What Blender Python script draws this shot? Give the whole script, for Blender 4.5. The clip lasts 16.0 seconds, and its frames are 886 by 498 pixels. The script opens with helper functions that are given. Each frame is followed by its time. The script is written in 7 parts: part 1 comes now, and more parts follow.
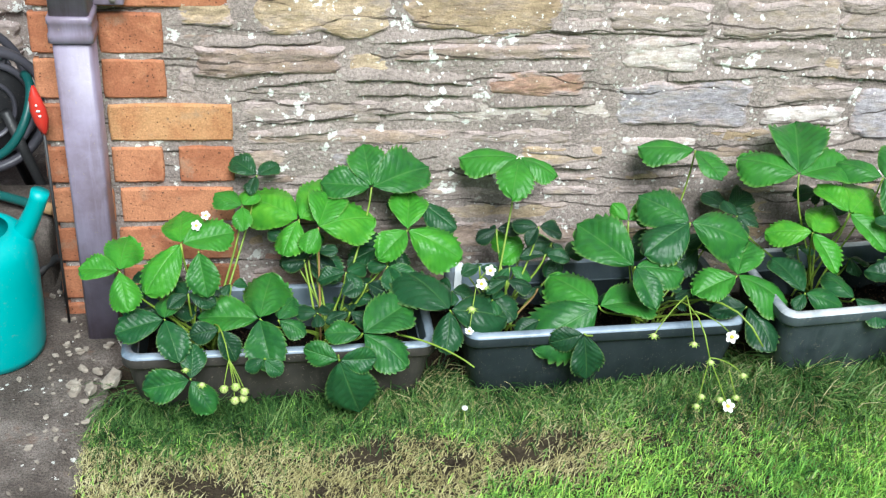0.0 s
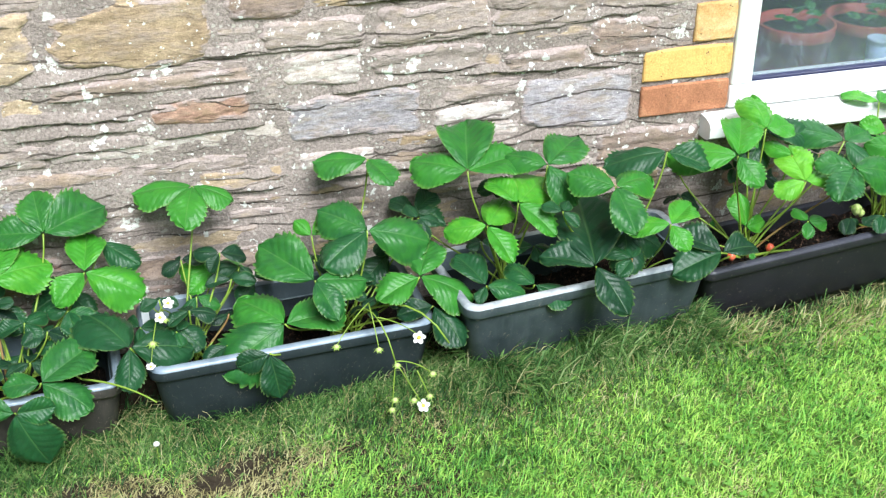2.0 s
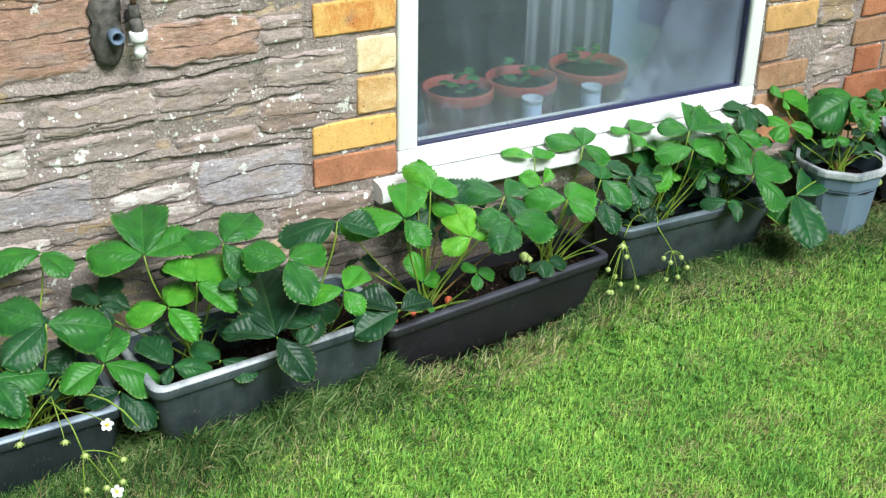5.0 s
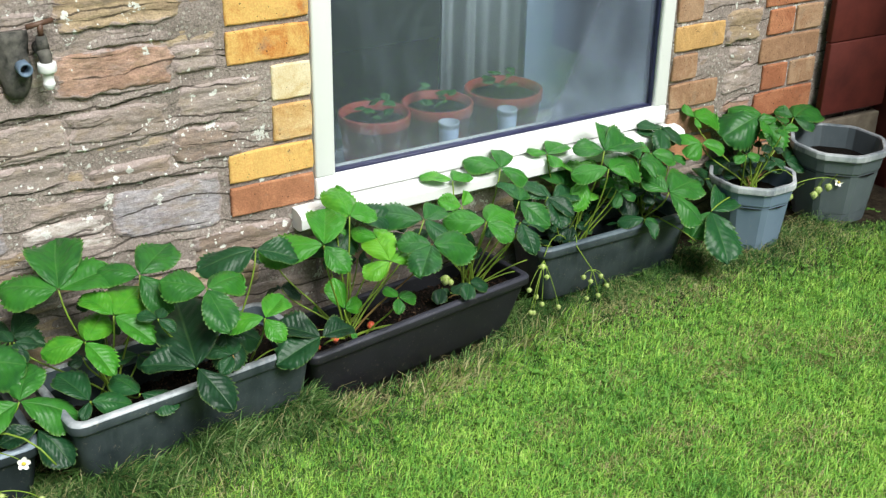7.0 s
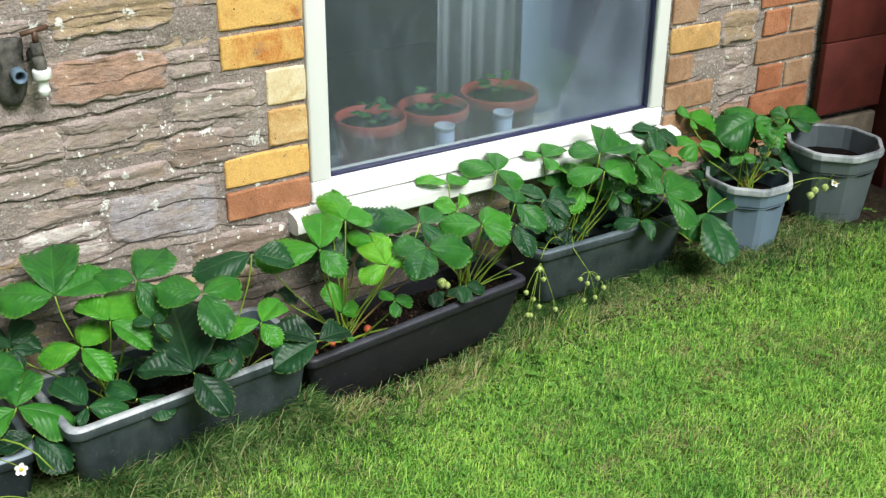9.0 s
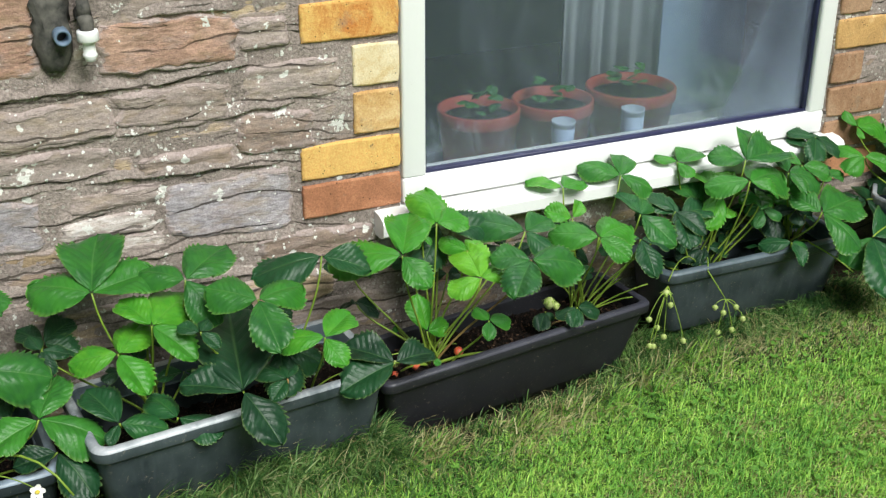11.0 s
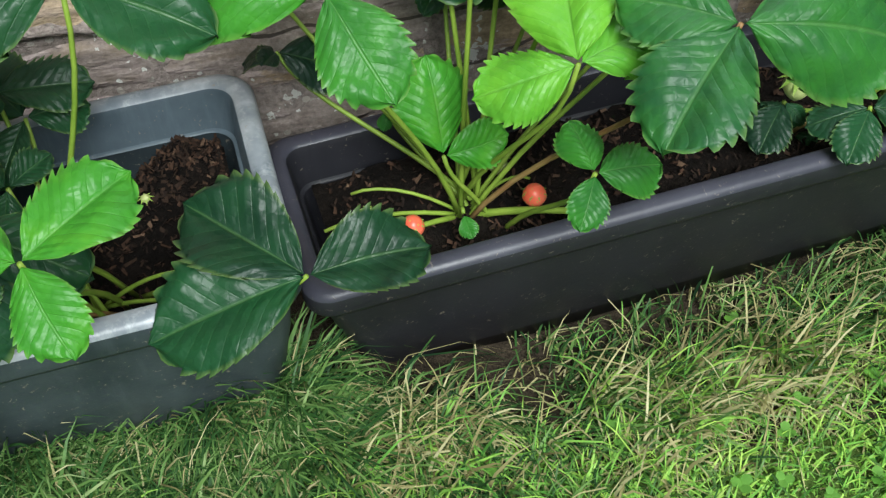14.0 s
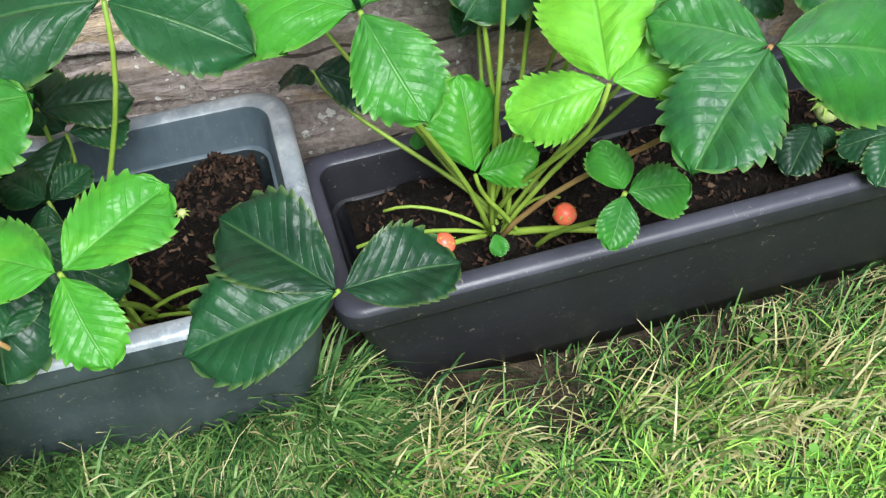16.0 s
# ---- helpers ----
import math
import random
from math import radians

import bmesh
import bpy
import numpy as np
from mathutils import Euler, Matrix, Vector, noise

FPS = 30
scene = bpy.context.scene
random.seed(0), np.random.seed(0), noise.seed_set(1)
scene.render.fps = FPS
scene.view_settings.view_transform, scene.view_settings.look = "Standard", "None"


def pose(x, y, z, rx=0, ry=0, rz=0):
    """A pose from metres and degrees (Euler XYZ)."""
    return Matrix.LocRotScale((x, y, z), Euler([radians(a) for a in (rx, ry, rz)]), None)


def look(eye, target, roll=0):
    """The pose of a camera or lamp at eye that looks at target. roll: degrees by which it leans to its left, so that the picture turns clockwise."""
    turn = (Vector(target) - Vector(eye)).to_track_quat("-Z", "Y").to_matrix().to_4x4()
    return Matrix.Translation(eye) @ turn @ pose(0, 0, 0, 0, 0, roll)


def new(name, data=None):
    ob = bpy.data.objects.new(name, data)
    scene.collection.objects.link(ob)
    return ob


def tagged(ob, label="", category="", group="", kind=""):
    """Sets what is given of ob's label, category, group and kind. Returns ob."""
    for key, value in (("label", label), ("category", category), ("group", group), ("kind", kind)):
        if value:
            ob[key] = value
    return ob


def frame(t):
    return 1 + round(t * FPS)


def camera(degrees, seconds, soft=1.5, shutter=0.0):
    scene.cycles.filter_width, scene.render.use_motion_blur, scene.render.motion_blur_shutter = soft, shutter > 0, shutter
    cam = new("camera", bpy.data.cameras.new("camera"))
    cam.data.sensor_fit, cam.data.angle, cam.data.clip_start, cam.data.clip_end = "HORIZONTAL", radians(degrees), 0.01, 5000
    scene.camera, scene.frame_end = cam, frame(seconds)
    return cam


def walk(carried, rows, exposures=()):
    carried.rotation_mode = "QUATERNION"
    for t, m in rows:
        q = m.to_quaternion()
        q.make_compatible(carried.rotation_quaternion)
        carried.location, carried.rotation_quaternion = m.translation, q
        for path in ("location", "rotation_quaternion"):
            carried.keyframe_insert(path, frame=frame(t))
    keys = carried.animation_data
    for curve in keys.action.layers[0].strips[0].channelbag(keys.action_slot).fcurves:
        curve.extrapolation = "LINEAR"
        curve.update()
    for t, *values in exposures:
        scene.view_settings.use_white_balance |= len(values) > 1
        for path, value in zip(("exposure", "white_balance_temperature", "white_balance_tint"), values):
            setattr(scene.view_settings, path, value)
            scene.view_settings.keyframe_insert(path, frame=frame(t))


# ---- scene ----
cam = camera(41.0, 16.0, soft=1.33)
SKY, SUN = 0.048, 4.85
EXPOSURES = [(0.0, 0.38, 5900, 3), (2.0, 0.50, 5950, 4), (3.0, 0.43, 6000, 4), (4.0, 0.24, 6050, 4), (5.0, 0.14, 6100, 3), (7.5, -0.04, 6400, 4), (11.0, -0.13, 6400, 4), (12.0, -0.38, 6440, 5), (12.5, -0.48, 6450, 6), (13.0, -0.48, 6300, 4), (13.5, -0.42, 6100, 3), (14.0, 0.05, 6050, 3), (14.5, 0.36, 6000, 5), (15.0, 0.48, 6000, 6), (16.0, 0.58, 6000, 6)]
PATH = [
    (0, (0.113, -0.077, 1.36), (0.361, 1.622, 0.335), 3.4),
    (0.5, (0.127, -0.08, 1.362), (0.377, 1.62, 0.337), 2.7),
    (1, (0.245, -0.114, 1.342), (0.537, 1.592, 0.341), 1.7),
    (1.5, (0.379, -0.139, 1.353), (0.745, 1.553, 0.352), 0.2),
    (2, (0.472, -0.154, 1.382), (0.929, 1.517, 0.383), -0.1),
    (2.5, (0.533, -0.177, 1.417), (1.069, 1.485, 0.443), -0.2),
    (3, (0.575, -0.213, 1.424), (1.169, 1.433, 0.455), -0.4),
    (3.5, (0.588, -0.228, 1.431), (1.25, 1.399, 0.475), 0.0),
    (4, (0.602, -0.241, 1.445), (1.316, 1.365, 0.491), 0.2),
    (4.5, (0.61, -0.264, 1.464), (1.387, 1.323, 0.526), 0.6),
    (5, (0.598, -0.277, 1.477), (1.442, 1.281, 0.55), 1.1),
    (5.2, (0.611, -0.288, 1.486), (1.469, 1.269, 0.569), 1.1),
    (7.5, (0.606, -0.294, 1.464), (1.578, 1.216, 0.585), 1.0),
    (8, (0.609, -0.304, 1.475), (1.578, 1.207, 0.594), 0.8),
    (10.3, (0.668, -0.291, 1.4), (1.561, 1.284, 0.549), 0.5),
    (10.5, (0.715, -0.265, 1.377), (1.515, 1.354, 0.518), 0.6),
    (11, (0.864, -0.042, 1.289), (1.616, 1.604, 0.437), 0.2),
    (11.5, (1.127, 0.259, 1.232), (1.731, 1.918, 0.291), 0.3),
    (12, (1.435, 0.624, 1.18), (1.804, 2.257, 0.085), -0.1),
    (12.5, (1.567, 0.912, 1.019), (1.814, 2.499, -0.172), -2.3),
    (13, (1.598, 1.099, 0.875), (1.851, 2.633, -0.384), -2.7),
    (13.5, (1.595, 1.17, 0.803), (1.773, 2.522, -0.66), -4.0),
    (14, (1.592, 1.173, 0.783), (1.747, 2.481, -0.723), -4.3),
    (14.5, (1.597, 1.174, 0.778), (1.725, 2.491, -0.722), -4.8),
    (15, (1.595, 1.174, 0.783), (1.703, 2.491, -0.718), -5.2),
    (15.5, (1.59, 1.167, 0.787), (1.699, 2.502, -0.698), -5.3),
    (16, (1.591, 1.163, 0.788), (1.7, 2.507, -0.689), -5.2),
]
walk(cam, [(t, look(eye, target, roll)) for t, eye, target, roll in PATH], EXPOSURES)

# ---- light ----
world = bpy.data.worlds.new("sky")
scene.world = world
world.use_nodes = True
wn = world.node_tree.nodes
sky = wn.new("ShaderNodeTexSky")
sky.sky_type, sky.sun_disc = "NISHITA", False
sky.sun_elevation, sky.sun_rotation = radians(49.5), radians(172)
sky.air_density, sky.dust_density, sky.ozone_density = 1.0, 3.0, 1.0
world.node_tree.links.new(sky.outputs[0], wn["Background"].inputs[0])
wn["Background"].inputs[1].default_value = SKY
sun_data = bpy.data.lights.new("sun", "SUN")
sun_data.energy, sun_data.angle, sun_data.color = SUN, radians(30), (1.0, 0.985, 0.96)
sun = new("sun", sun_data)
sun.matrix_world = look((2.14, -3.42, 6.45), (1.4, 1.9, 0.2))


# ---- material helpers ----
class Mat:
    """A small builder for node materials."""

    def __init__(self, name, rough=0.7, metal=0.0, spec=0.5):
        self.m = bpy.data.materials.new(name)
        self.m.use_nodes = True
        self.t = self.m.node_tree
        self.b = self.t.nodes["Principled BSDF"]
        self.b.inputs["Roughness"].default_value = rough
        self.b.inputs["Metallic"].default_value = metal
        self.b.inputs["Specular IOR Level"].default_value = spec

    def n(self, kind, **inputs):
        node = self.t.nodes.new("ShaderNode" + kind)
        for k, v in inputs.items():
            self.put(node, k.replace("_", " "), v)
        return node

    def put(self, node, key, v):
        sock = node.inputs[int(key[1:])] if key[0] == "i" and key[1:].isdigit() else node.inputs[key]
        if isinstance(v, bpy.types.NodeSocket):
            self.t.links.new(v, sock)
        else:
            sock.default_value = v

    def coords(self, what="Object"):
        return self.n("TexCoord").outputs[what]

    def noise(self, scale, detail=4, rough=0.55, vec=None, distortion=0.0):
        node = self.n("TexNoise", Scale=scale, Detail=detail, Roughness=rough, Distortion=distortion)
        if vec is not None:
            self.put(node, "Vector", vec)
        return node.outputs[0]

    def ramp(self, fac, stops, mode="LINEAR"):
        node = self.n("ValToRGB", Fac=fac)
        node.color_ramp.interpolation = mode
        e = node.color_ramp.elements
        while len(e) < len(stops):
            e.new(0.5)
        for el, (p, c) in zip(e, stops):
            el.position = p
            el.color = (*c, 1) if len(c) == 3 else c
        return node.outputs[0]

    def mix(self, fac, a, b, blend="MIX"):
        node = self.n("Mix")
        node.data_type, node.blend_type = "RGBA", blend
        for k, v in ((0, fac), (6, a), (7, b)):
            if isinstance(v, tuple) and len(v) == 3:
                v = (*v, 1)
            self.put(node, "i%d" % k, v)
        return node.outputs[2]

    def math(self, op, a, b=0.0):
        node = self.n("Math", i0=a, i1=b)
        node.operation = op
        return node.outputs[0]

    def bump(self, height, strength=0.5, distance=0.01):
        node = self.n("Bump", Height=height, Strength=strength, Distance=distance)
        self.put(self.b, "Normal", node.outputs[0])

    def colour(self, c):
        self.put(self.b, "Base Color", (*c, 1) if isinstance(c, tuple) and len(c) == 3 else c)
        return self


def rnd_of(mt):
    return mt.n("ObjectInfo").outputs["Random"]


def world_vec(mt):
    """World position, so that neighbours differ."""
    return mt.n("NewGeometry").outputs["Position"]


def specks(mt, base, p, fine, lichen):
    """Crisp white lichen spots of several sizes, in drifts."""
    drift = mt.noise(5.0, 5, 0.65, p)
    edge = mt.noise(75, 4, 0.65, p)
    for scale, size, where in ((12.0, 0.32, 0.60), (21.0, 0.37, 0.58), (40.0, 0.38, 0.60), (90.0, 0.36, 0.60)):
        vor = mt.n("TexVoronoi", Scale=scale, Vector=p, Randomness=1.0)
        pick = mt.n("SeparateXYZ", Vector=vor.outputs["Color"]).outputs[0]
        reach = mt.math("MULTIPLY", mt.math("SUBTRACT", mt.math("ADD", pick, mt.math("MULTIPLY", drift, 1.6)), where + 1.12 - lichen), size * 1.5)
        spots = mt.math("LESS_THAN", mt.math("ADD", vor.outputs["Distance"], mt.math("MULTIPLY", mt.math("SUBTRACT", edge, 0.5), 1.35)), mt.math("MINIMUM", reach, size))
        base = mt.mix(mt.math("MULTIPLY", spots, 0.93), base, (0.82, 0.81, 0.76))
    return base


def beds(mt, p, step, seed, cover):
    """Thin dark bedding cracks: long, nearly level, gently waving lines that come and go."""
    sep = mt.n("SeparateXYZ", Vector=p)
    slow = mt.n("VectorMath", i0=p, i1=(1.0, 1.0, 0.45))
    slow.operation = "MULTIPLY"
    wave = mt.noise(3.3 + seed, 3, 0.5, slow.outputs[0])
    z = mt.math("ADD", sep.outputs[2], mt.math("MULTIPLY", wave, 0.11))
    z = mt.math("ADD", z, mt.math("MULTIPLY", mt.noise(26 + seed, 3, 0.55, p), 0.012))
    line = mt.math("ABSOLUTE", mt.math("SUBTRACT", mt.math("FRACT", mt.math("DIVIDE", z, step)), 0.5))
    part_of = mt.n("VectorMath", i0=p, i1=(3.2 + seed, 1.0, 22.0))
    part_of.operation = "MULTIPLY"
    on = mt.ramp(mt.noise(1.0, 3, 0.55, part_of.outputs[0]), [(cover, (0, 0, 0)), (cover + 0.09, (1, 1, 1))])
    wide = mt.math("ADD", mt.math("MULTIPLY", on, 0.0016 / step), 0.0004 / step)
    return mt.math("MULTIPLY", on, mt.math("LESS_THAN", line, wide))


def stone_mat(name, stops, lichen=0.25, rough=0.9):
    mt = Mat(name, rough, spec=0.22)
    p = world_vec(mt)
    stretch = mt.n("VectorMath", i0=p, i1=(1.0, 1.0, 2.6))
    stretch.operation = "MULTIPLY"
    v = stretch.outputs[0]
    large = mt.noise(8, 5, 0.6, v)
    fine = mt.noise(55, 5, 0.62, v)
    grain = mt.noise(300, 4, 0.65, p)
    base = mt.ramp(mt.math("ADD", mt.math("MULTIPLY", large, 0.7), mt.math("MULTIPLY", rnd_of(mt), 0.3)), stops)
    base = mt.mix(0.55, base, mt.ramp(fine, [(0.3, (0.22, 0.20, 0.18)), (0.7, (0.85, 0.83, 0.80))]), "OVERLAY")
    base = mt.mix(0.4, base, mt.ramp(grain, [(0.3, (0.15, 0.15, 0.15)), (0.7, (0.86, 0.86, 0.86))]), "OVERLAY")
    blotch = mt.ramp(mt.noise(21, 5, 0.66, v), [(0.46, (0, 0, 0)), (0.62, (1, 1, 1))])
    base = mt.mix(mt.math("MULTIPLY", blotch, 0.38), base, mt.ramp(mt.noise(5, 3, 0.5, p), [(0.35, (0.20, 0.13, 0.09)), (0.5, (0.39, 0.29, 0.165)), (0.65, (0.27, 0.255, 0.255))]))
    # lime mortar lapping over the edges and rubbed thinly across the face
    grit = mt.noise(190, 4, 0.7, p)
    lime = mt.mix(0.55, (0.408, 0.343, 0.319), mt.ramp(grit, [(0.3, (0.204, 0.186, 0.187)), (0.7, (0.867, 0.813, 0.832))]), "OVERLAY")
    rim = mt.n("SeparateXYZ", Vector=mt.coords("UV")).outputs[0]
    lap = mt.math("SUBTRACT", mt.math("ADD", 0.20, mt.math("MULTIPLY", mt.math("SUBTRACT", mt.noise(13, 5, 0.62, v), 0.5), 1.9)), rim)
    lap = mt.ramp(lap, [(0.0, (0, 0, 0)), (0.14, (1, 1, 1))])
    rub = mt.ramp(mt.noise(10, 6, 0.68, v), [(0.50, (0, 0, 0)), (0.66, (1, 1, 1))])
    smear = mt.math("MAXIMUM", mt.math("MULTIPLY", lap, 0.85), mt.math("MULTIPLY", rub, 0.5))
    base = mt.mix(smear, base, lime)
    crack = mt.math("MAXIMUM", beds(mt, p, 0.062, 0.0, 0.46), beds(mt, p, 0.037, 0.9, 0.52))
    base = mt.mix(mt.math("MULTIPLY", crack, 0.8), base, (0.045, 0.036, 0.028))
    base = specks(mt, base, p, fine, lichen)
    mt.colour(base)
    h = mt.math("ADD", mt.math("MULTIPLY", fine, 0.45), mt.math("MULTIPLY", grain, 0.12))
    h = mt.math("SUBTRACT", mt.math("ADD", h, mt.math("MULTIPLY", smear, 0.35)), mt.math("MULTIPLY", crack, 0.8))
    mt.bump(h, 0.8, 0.007)
    return mt.m


STONE_TAN = stone_mat("stone_tan", [(0.2, (0.285, 0.208, 0.138)), (0.5, (0.445, 0.338, 0.228)), (0.8, (0.575, 0.462, 0.340))], 0.22)
STONE_BROWN = stone_mat("stone_brown", [(0.2, (0.192, 0.145, 0.122)), (0.5, (0.314, 0.238, 0.200)), (0.8, (0.442, 0.352, 0.303))], 0.22)
STONE_GREY = stone_mat("stone_grey", [(0.2, (0.279, 0.232, 0.211)), (0.5, (0.372, 0.310, 0.285)), (0.8, (0.489, 0.418, 0.391))], 0.26)
STONE_BLUE = stone_mat("stone_blue", [(0.2, (0.226, 0.209, 0.231)), (0.5, (0.377, 0.352, 0.385)), (0.8, (0.523, 0.486, 0.516))], 0.16)
STONE_RED = stone_mat("stone_red", [(0.2, (0.233, 0.136, 0.101)), (0.5, (0.366, 0.223, 0.170)), (0.8, (0.476, 0.319, 0.249))], 0.10)
STONE_PALE = stone_mat("stone_pale", [(0.2, (0.500, 0.441, 0.409)), (0.5, (0.581, 0.514, 0.486)), (0.8, (0.767, 0.698, 0.676))], 0.4)


def mortar_mat():
    mt = Mat("mortar", 0.95, spec=0.2)
    p = world_vec(mt)
    fine = mt.noise(55, 5, 0.62, p)
    grit = mt.noise(190, 4, 0.7, p)
    base = mt.ramp(mt.noise(6, 4, 0.6, p), [(0.3, (0.270, 0.227, 0.208)), (0.7, (0.408, 0.345, 0.319))])
    base = mt.mix(0.6, base, mt.ramp(grit, [(0.3, (0.17, 0.16, 0.15)), (0.7, (0.88, 0.86, 0.83))]), "OVERLAY")
    # small stones in the lime
    peb = mt.n("TexVoronoi", Scale=85.0, Vector=p, Randomness=1.0)
    pick = mt.n("SeparateXYZ", Vector=peb.outputs["Color"]).outputs[1]
    stone_in = mt.math("LESS_THAN", peb.outputs["Distance"], mt.math("MULTIPLY", pick, 0.34))
    base = mt.mix(mt.math("MULTIPLY", stone_in, 0.55), base, mt.ramp(pick, [(0.3, (0.16, 0.14, 0.12)), (0.9, (0.66, 0.62, 0.55))]))
    crack = mt.math("MAXIMUM", beds(mt, p, 0.062, 0.0, 0.46), beds(mt, p, 0.037, 0.9, 0.52))
    base = mt.mix(mt.math("MULTIPLY", crack, 0.75), base, (0.045, 0.036, 0.028))
    base = specks(mt, base, p, fine, 0.27)
    mt.colour(base)
    h = mt.math("ADD", mt.math("MULTIPLY", grit, 0.6), mt.math("ADD", mt.math("MULTIPLY", mt.noise(40, 4, 0.6, p), 0.7), mt.math("MULTIPLY", stone_in, 0.3)))
    mt.bump(mt.math("SUBTRACT", h, crack), 1.0, 0.007)
    return mt.m


MORTAR = mortar_mat()


def brick_mat(name, a, b, pits=0.5):
    mt = Mat(name, 0.85, spec=0.3)
    p = world_vec(mt)
    body = mt.ramp(mt.math("ADD", mt.math("MULTIPLY", mt.noise(12, 6, 0.72, p, 0.8), 0.95), mt.math("MULTIPLY", rnd_of(mt), 0.25)), [(0.38, tuple(k * 0.80 for k in a)), (0.52, a), (0.68, b), (0.90, tuple(k * 1.12 for k in b))])
    grit = mt.noise(260, 4, 0.7, p)
    body = mt.mix(0.36, body, mt.ramp(grit, [(0.3, (0.2, 0.2, 0.2)), (0.7, (0.85, 0.85, 0.85))]), "OVERLAY")
    cell = mt.n("TexVoronoi", Scale=120.0, Vector=p).outputs["Distance"]
    pit = mt.math("MULTIPLY", mt.math("LESS_THAN", mt.math("ADD", cell, mt.math("MULTIPLY", mt.noise(70, 3, 0.6, p), 0.75)), 0.52), mt.math("GREATER_THAN", mt.noise(30, 3, 0.5, p), 0.62 - 0.25 * pits))
    body = mt.mix(mt.math("MULTIPLY", pit, 0.75), body, (0.05, 0.03, 0.02))
    stain = mt.ramp(mt.noise(18, 6, 0.7, p), [(0.58, (0, 0, 0)), (0.70, (1, 1, 1))])
    body = mt.mix(mt.math("MULTIPLY", stain, 0.45), body, (0.32, 0.27, 0.2))
    mt.colour(body)
    mt.bump(mt.math("SUBTRACT", mt.math("ADD", mt.math("MULTIPLY", grit, 0.5), mt.noise(45, 4, 0.6, p)), pit), 0.6, 0.004)
    return mt.m


BRICK_ORANGE = brick_mat("brick_orange", (0.375, 0.142, 0.072), (0.490, 0.215, 0.112), 0.85)
BRICK_BUFF = brick_mat("brick_buff", (0.440, 0.205, 0.092), (0.530, 0.285, 0.135), 0.6)
BRICK_YELLOW = brick_mat("brick_yellow", (0.600, 0.215, 0.050), (0.780, 0.470, 0.150), 0.40)
BRICK_CREAM = brick_mat("brick_cream", (0.74, 0.56, 0.30), (0.85, 0.72, 0.48), 0.1)
BRICK_RED = brick_mat("brick_red", (0.46, 0.20, 0.105), (0.60, 0.30, 0.165), 0.30)
BRICK_DULL = brick_mat("brick_dull", (0.36, 0.205, 0.12), (0.46, 0.30, 0.19), 0.6)
BRICK_SAND = brick_mat("brick_sand", (0.64, 0.38, 0.15), (0.80, 0.57, 0.29), 0.25)


# dusty is the second colour; rims and downpipe use it for sky sheen too
def plastic_mat(name, col, dusty, rough=0.45, dirt=0.5, spec=0.45):
    mt = Mat(name, rough, spec=spec)
    p = world_vec(mt)
    soft = mt.noise(9, 5, 0.6, p)
    base = mt.mix(mt.math("MULTIPLY", mt.ramp(soft, [(0.35, (0, 0, 0)), (0.7, (1, 1, 1))]), dirt), col, dusty)
    grit = mt.noise(190, 4, 0.65, p)
    flecks = mt.ramp(mt.noise(130, 3, 0.55, p, 2.0), [(0.66, (0, 0, 0)), (0.70, (1, 1, 1))])
    base = mt.mix(mt.math("MULTIPLY", flecks, 0.7 * dirt), base, (0.34, 0.29, 0.22))
    scuff = mt.ramp(mt.noise(28, 6, 0.75, p), [(0.60, (0, 0, 0)), (0.72, (1, 1, 1))])
    base = mt.mix(mt.math("MULTIPLY", scuff, 0.4 * dirt), base, dusty)
    runs = mt.n("VectorMath", i0=p, i1=(70.0, 70.0, 7.0))
    runs.operation = "MULTIPLY"
    streak = mt.ramp(mt.noise(1.0, 5, 0.7, runs.outputs[0]), [(0.5, (0, 0, 0)), (0.72, (1, 1, 1))])
    base = mt.mix(mt.math("MULTIPLY", streak, 0.55 * dirt), base, dusty)
    mt.colour(base)
    mt.put(mt.b, "Roughness", mt.math("ADD", mt.math("MULTIPLY", soft, 0.25), rough - 0.1))
    mt.bump(grit, 0.12, 0.002)
    return mt.m


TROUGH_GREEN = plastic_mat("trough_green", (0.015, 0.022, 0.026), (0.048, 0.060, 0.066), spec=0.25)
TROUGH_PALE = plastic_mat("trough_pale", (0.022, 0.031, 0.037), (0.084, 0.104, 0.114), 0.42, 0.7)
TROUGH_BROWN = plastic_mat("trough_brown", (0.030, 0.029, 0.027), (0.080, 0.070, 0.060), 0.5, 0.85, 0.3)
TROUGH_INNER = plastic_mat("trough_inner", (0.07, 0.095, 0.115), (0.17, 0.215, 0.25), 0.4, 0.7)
# pale rim colours mix dust with sky reflection on the flat tops
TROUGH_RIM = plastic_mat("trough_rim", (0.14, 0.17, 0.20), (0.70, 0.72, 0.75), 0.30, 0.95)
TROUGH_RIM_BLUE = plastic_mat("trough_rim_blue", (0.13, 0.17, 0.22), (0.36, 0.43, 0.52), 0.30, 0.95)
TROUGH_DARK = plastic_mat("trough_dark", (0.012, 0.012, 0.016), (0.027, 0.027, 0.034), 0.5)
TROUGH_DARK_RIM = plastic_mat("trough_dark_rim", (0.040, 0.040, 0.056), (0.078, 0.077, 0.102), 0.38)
POT_BLUE = plastic_mat("pot_blue", (0.14, 0.20, 0.28), (0.22, 0.29, 0.37), 0.5)
POT_GREY = plastic_mat("pot_grey", (0.11, 0.135, 0.15), (0.18, 0.21, 0.23), 0.5)
CAN_TEAL = plastic_mat("can_teal", (0.012, 0.36, 0.36), (0.03, 0.45, 0.44), 0.4, 0.4)
PVC_WHITE = plastic_mat("pvc_white", (0.93, 0.93, 0.92), (0.90, 0.90, 0.89), 0.3, 0.12)
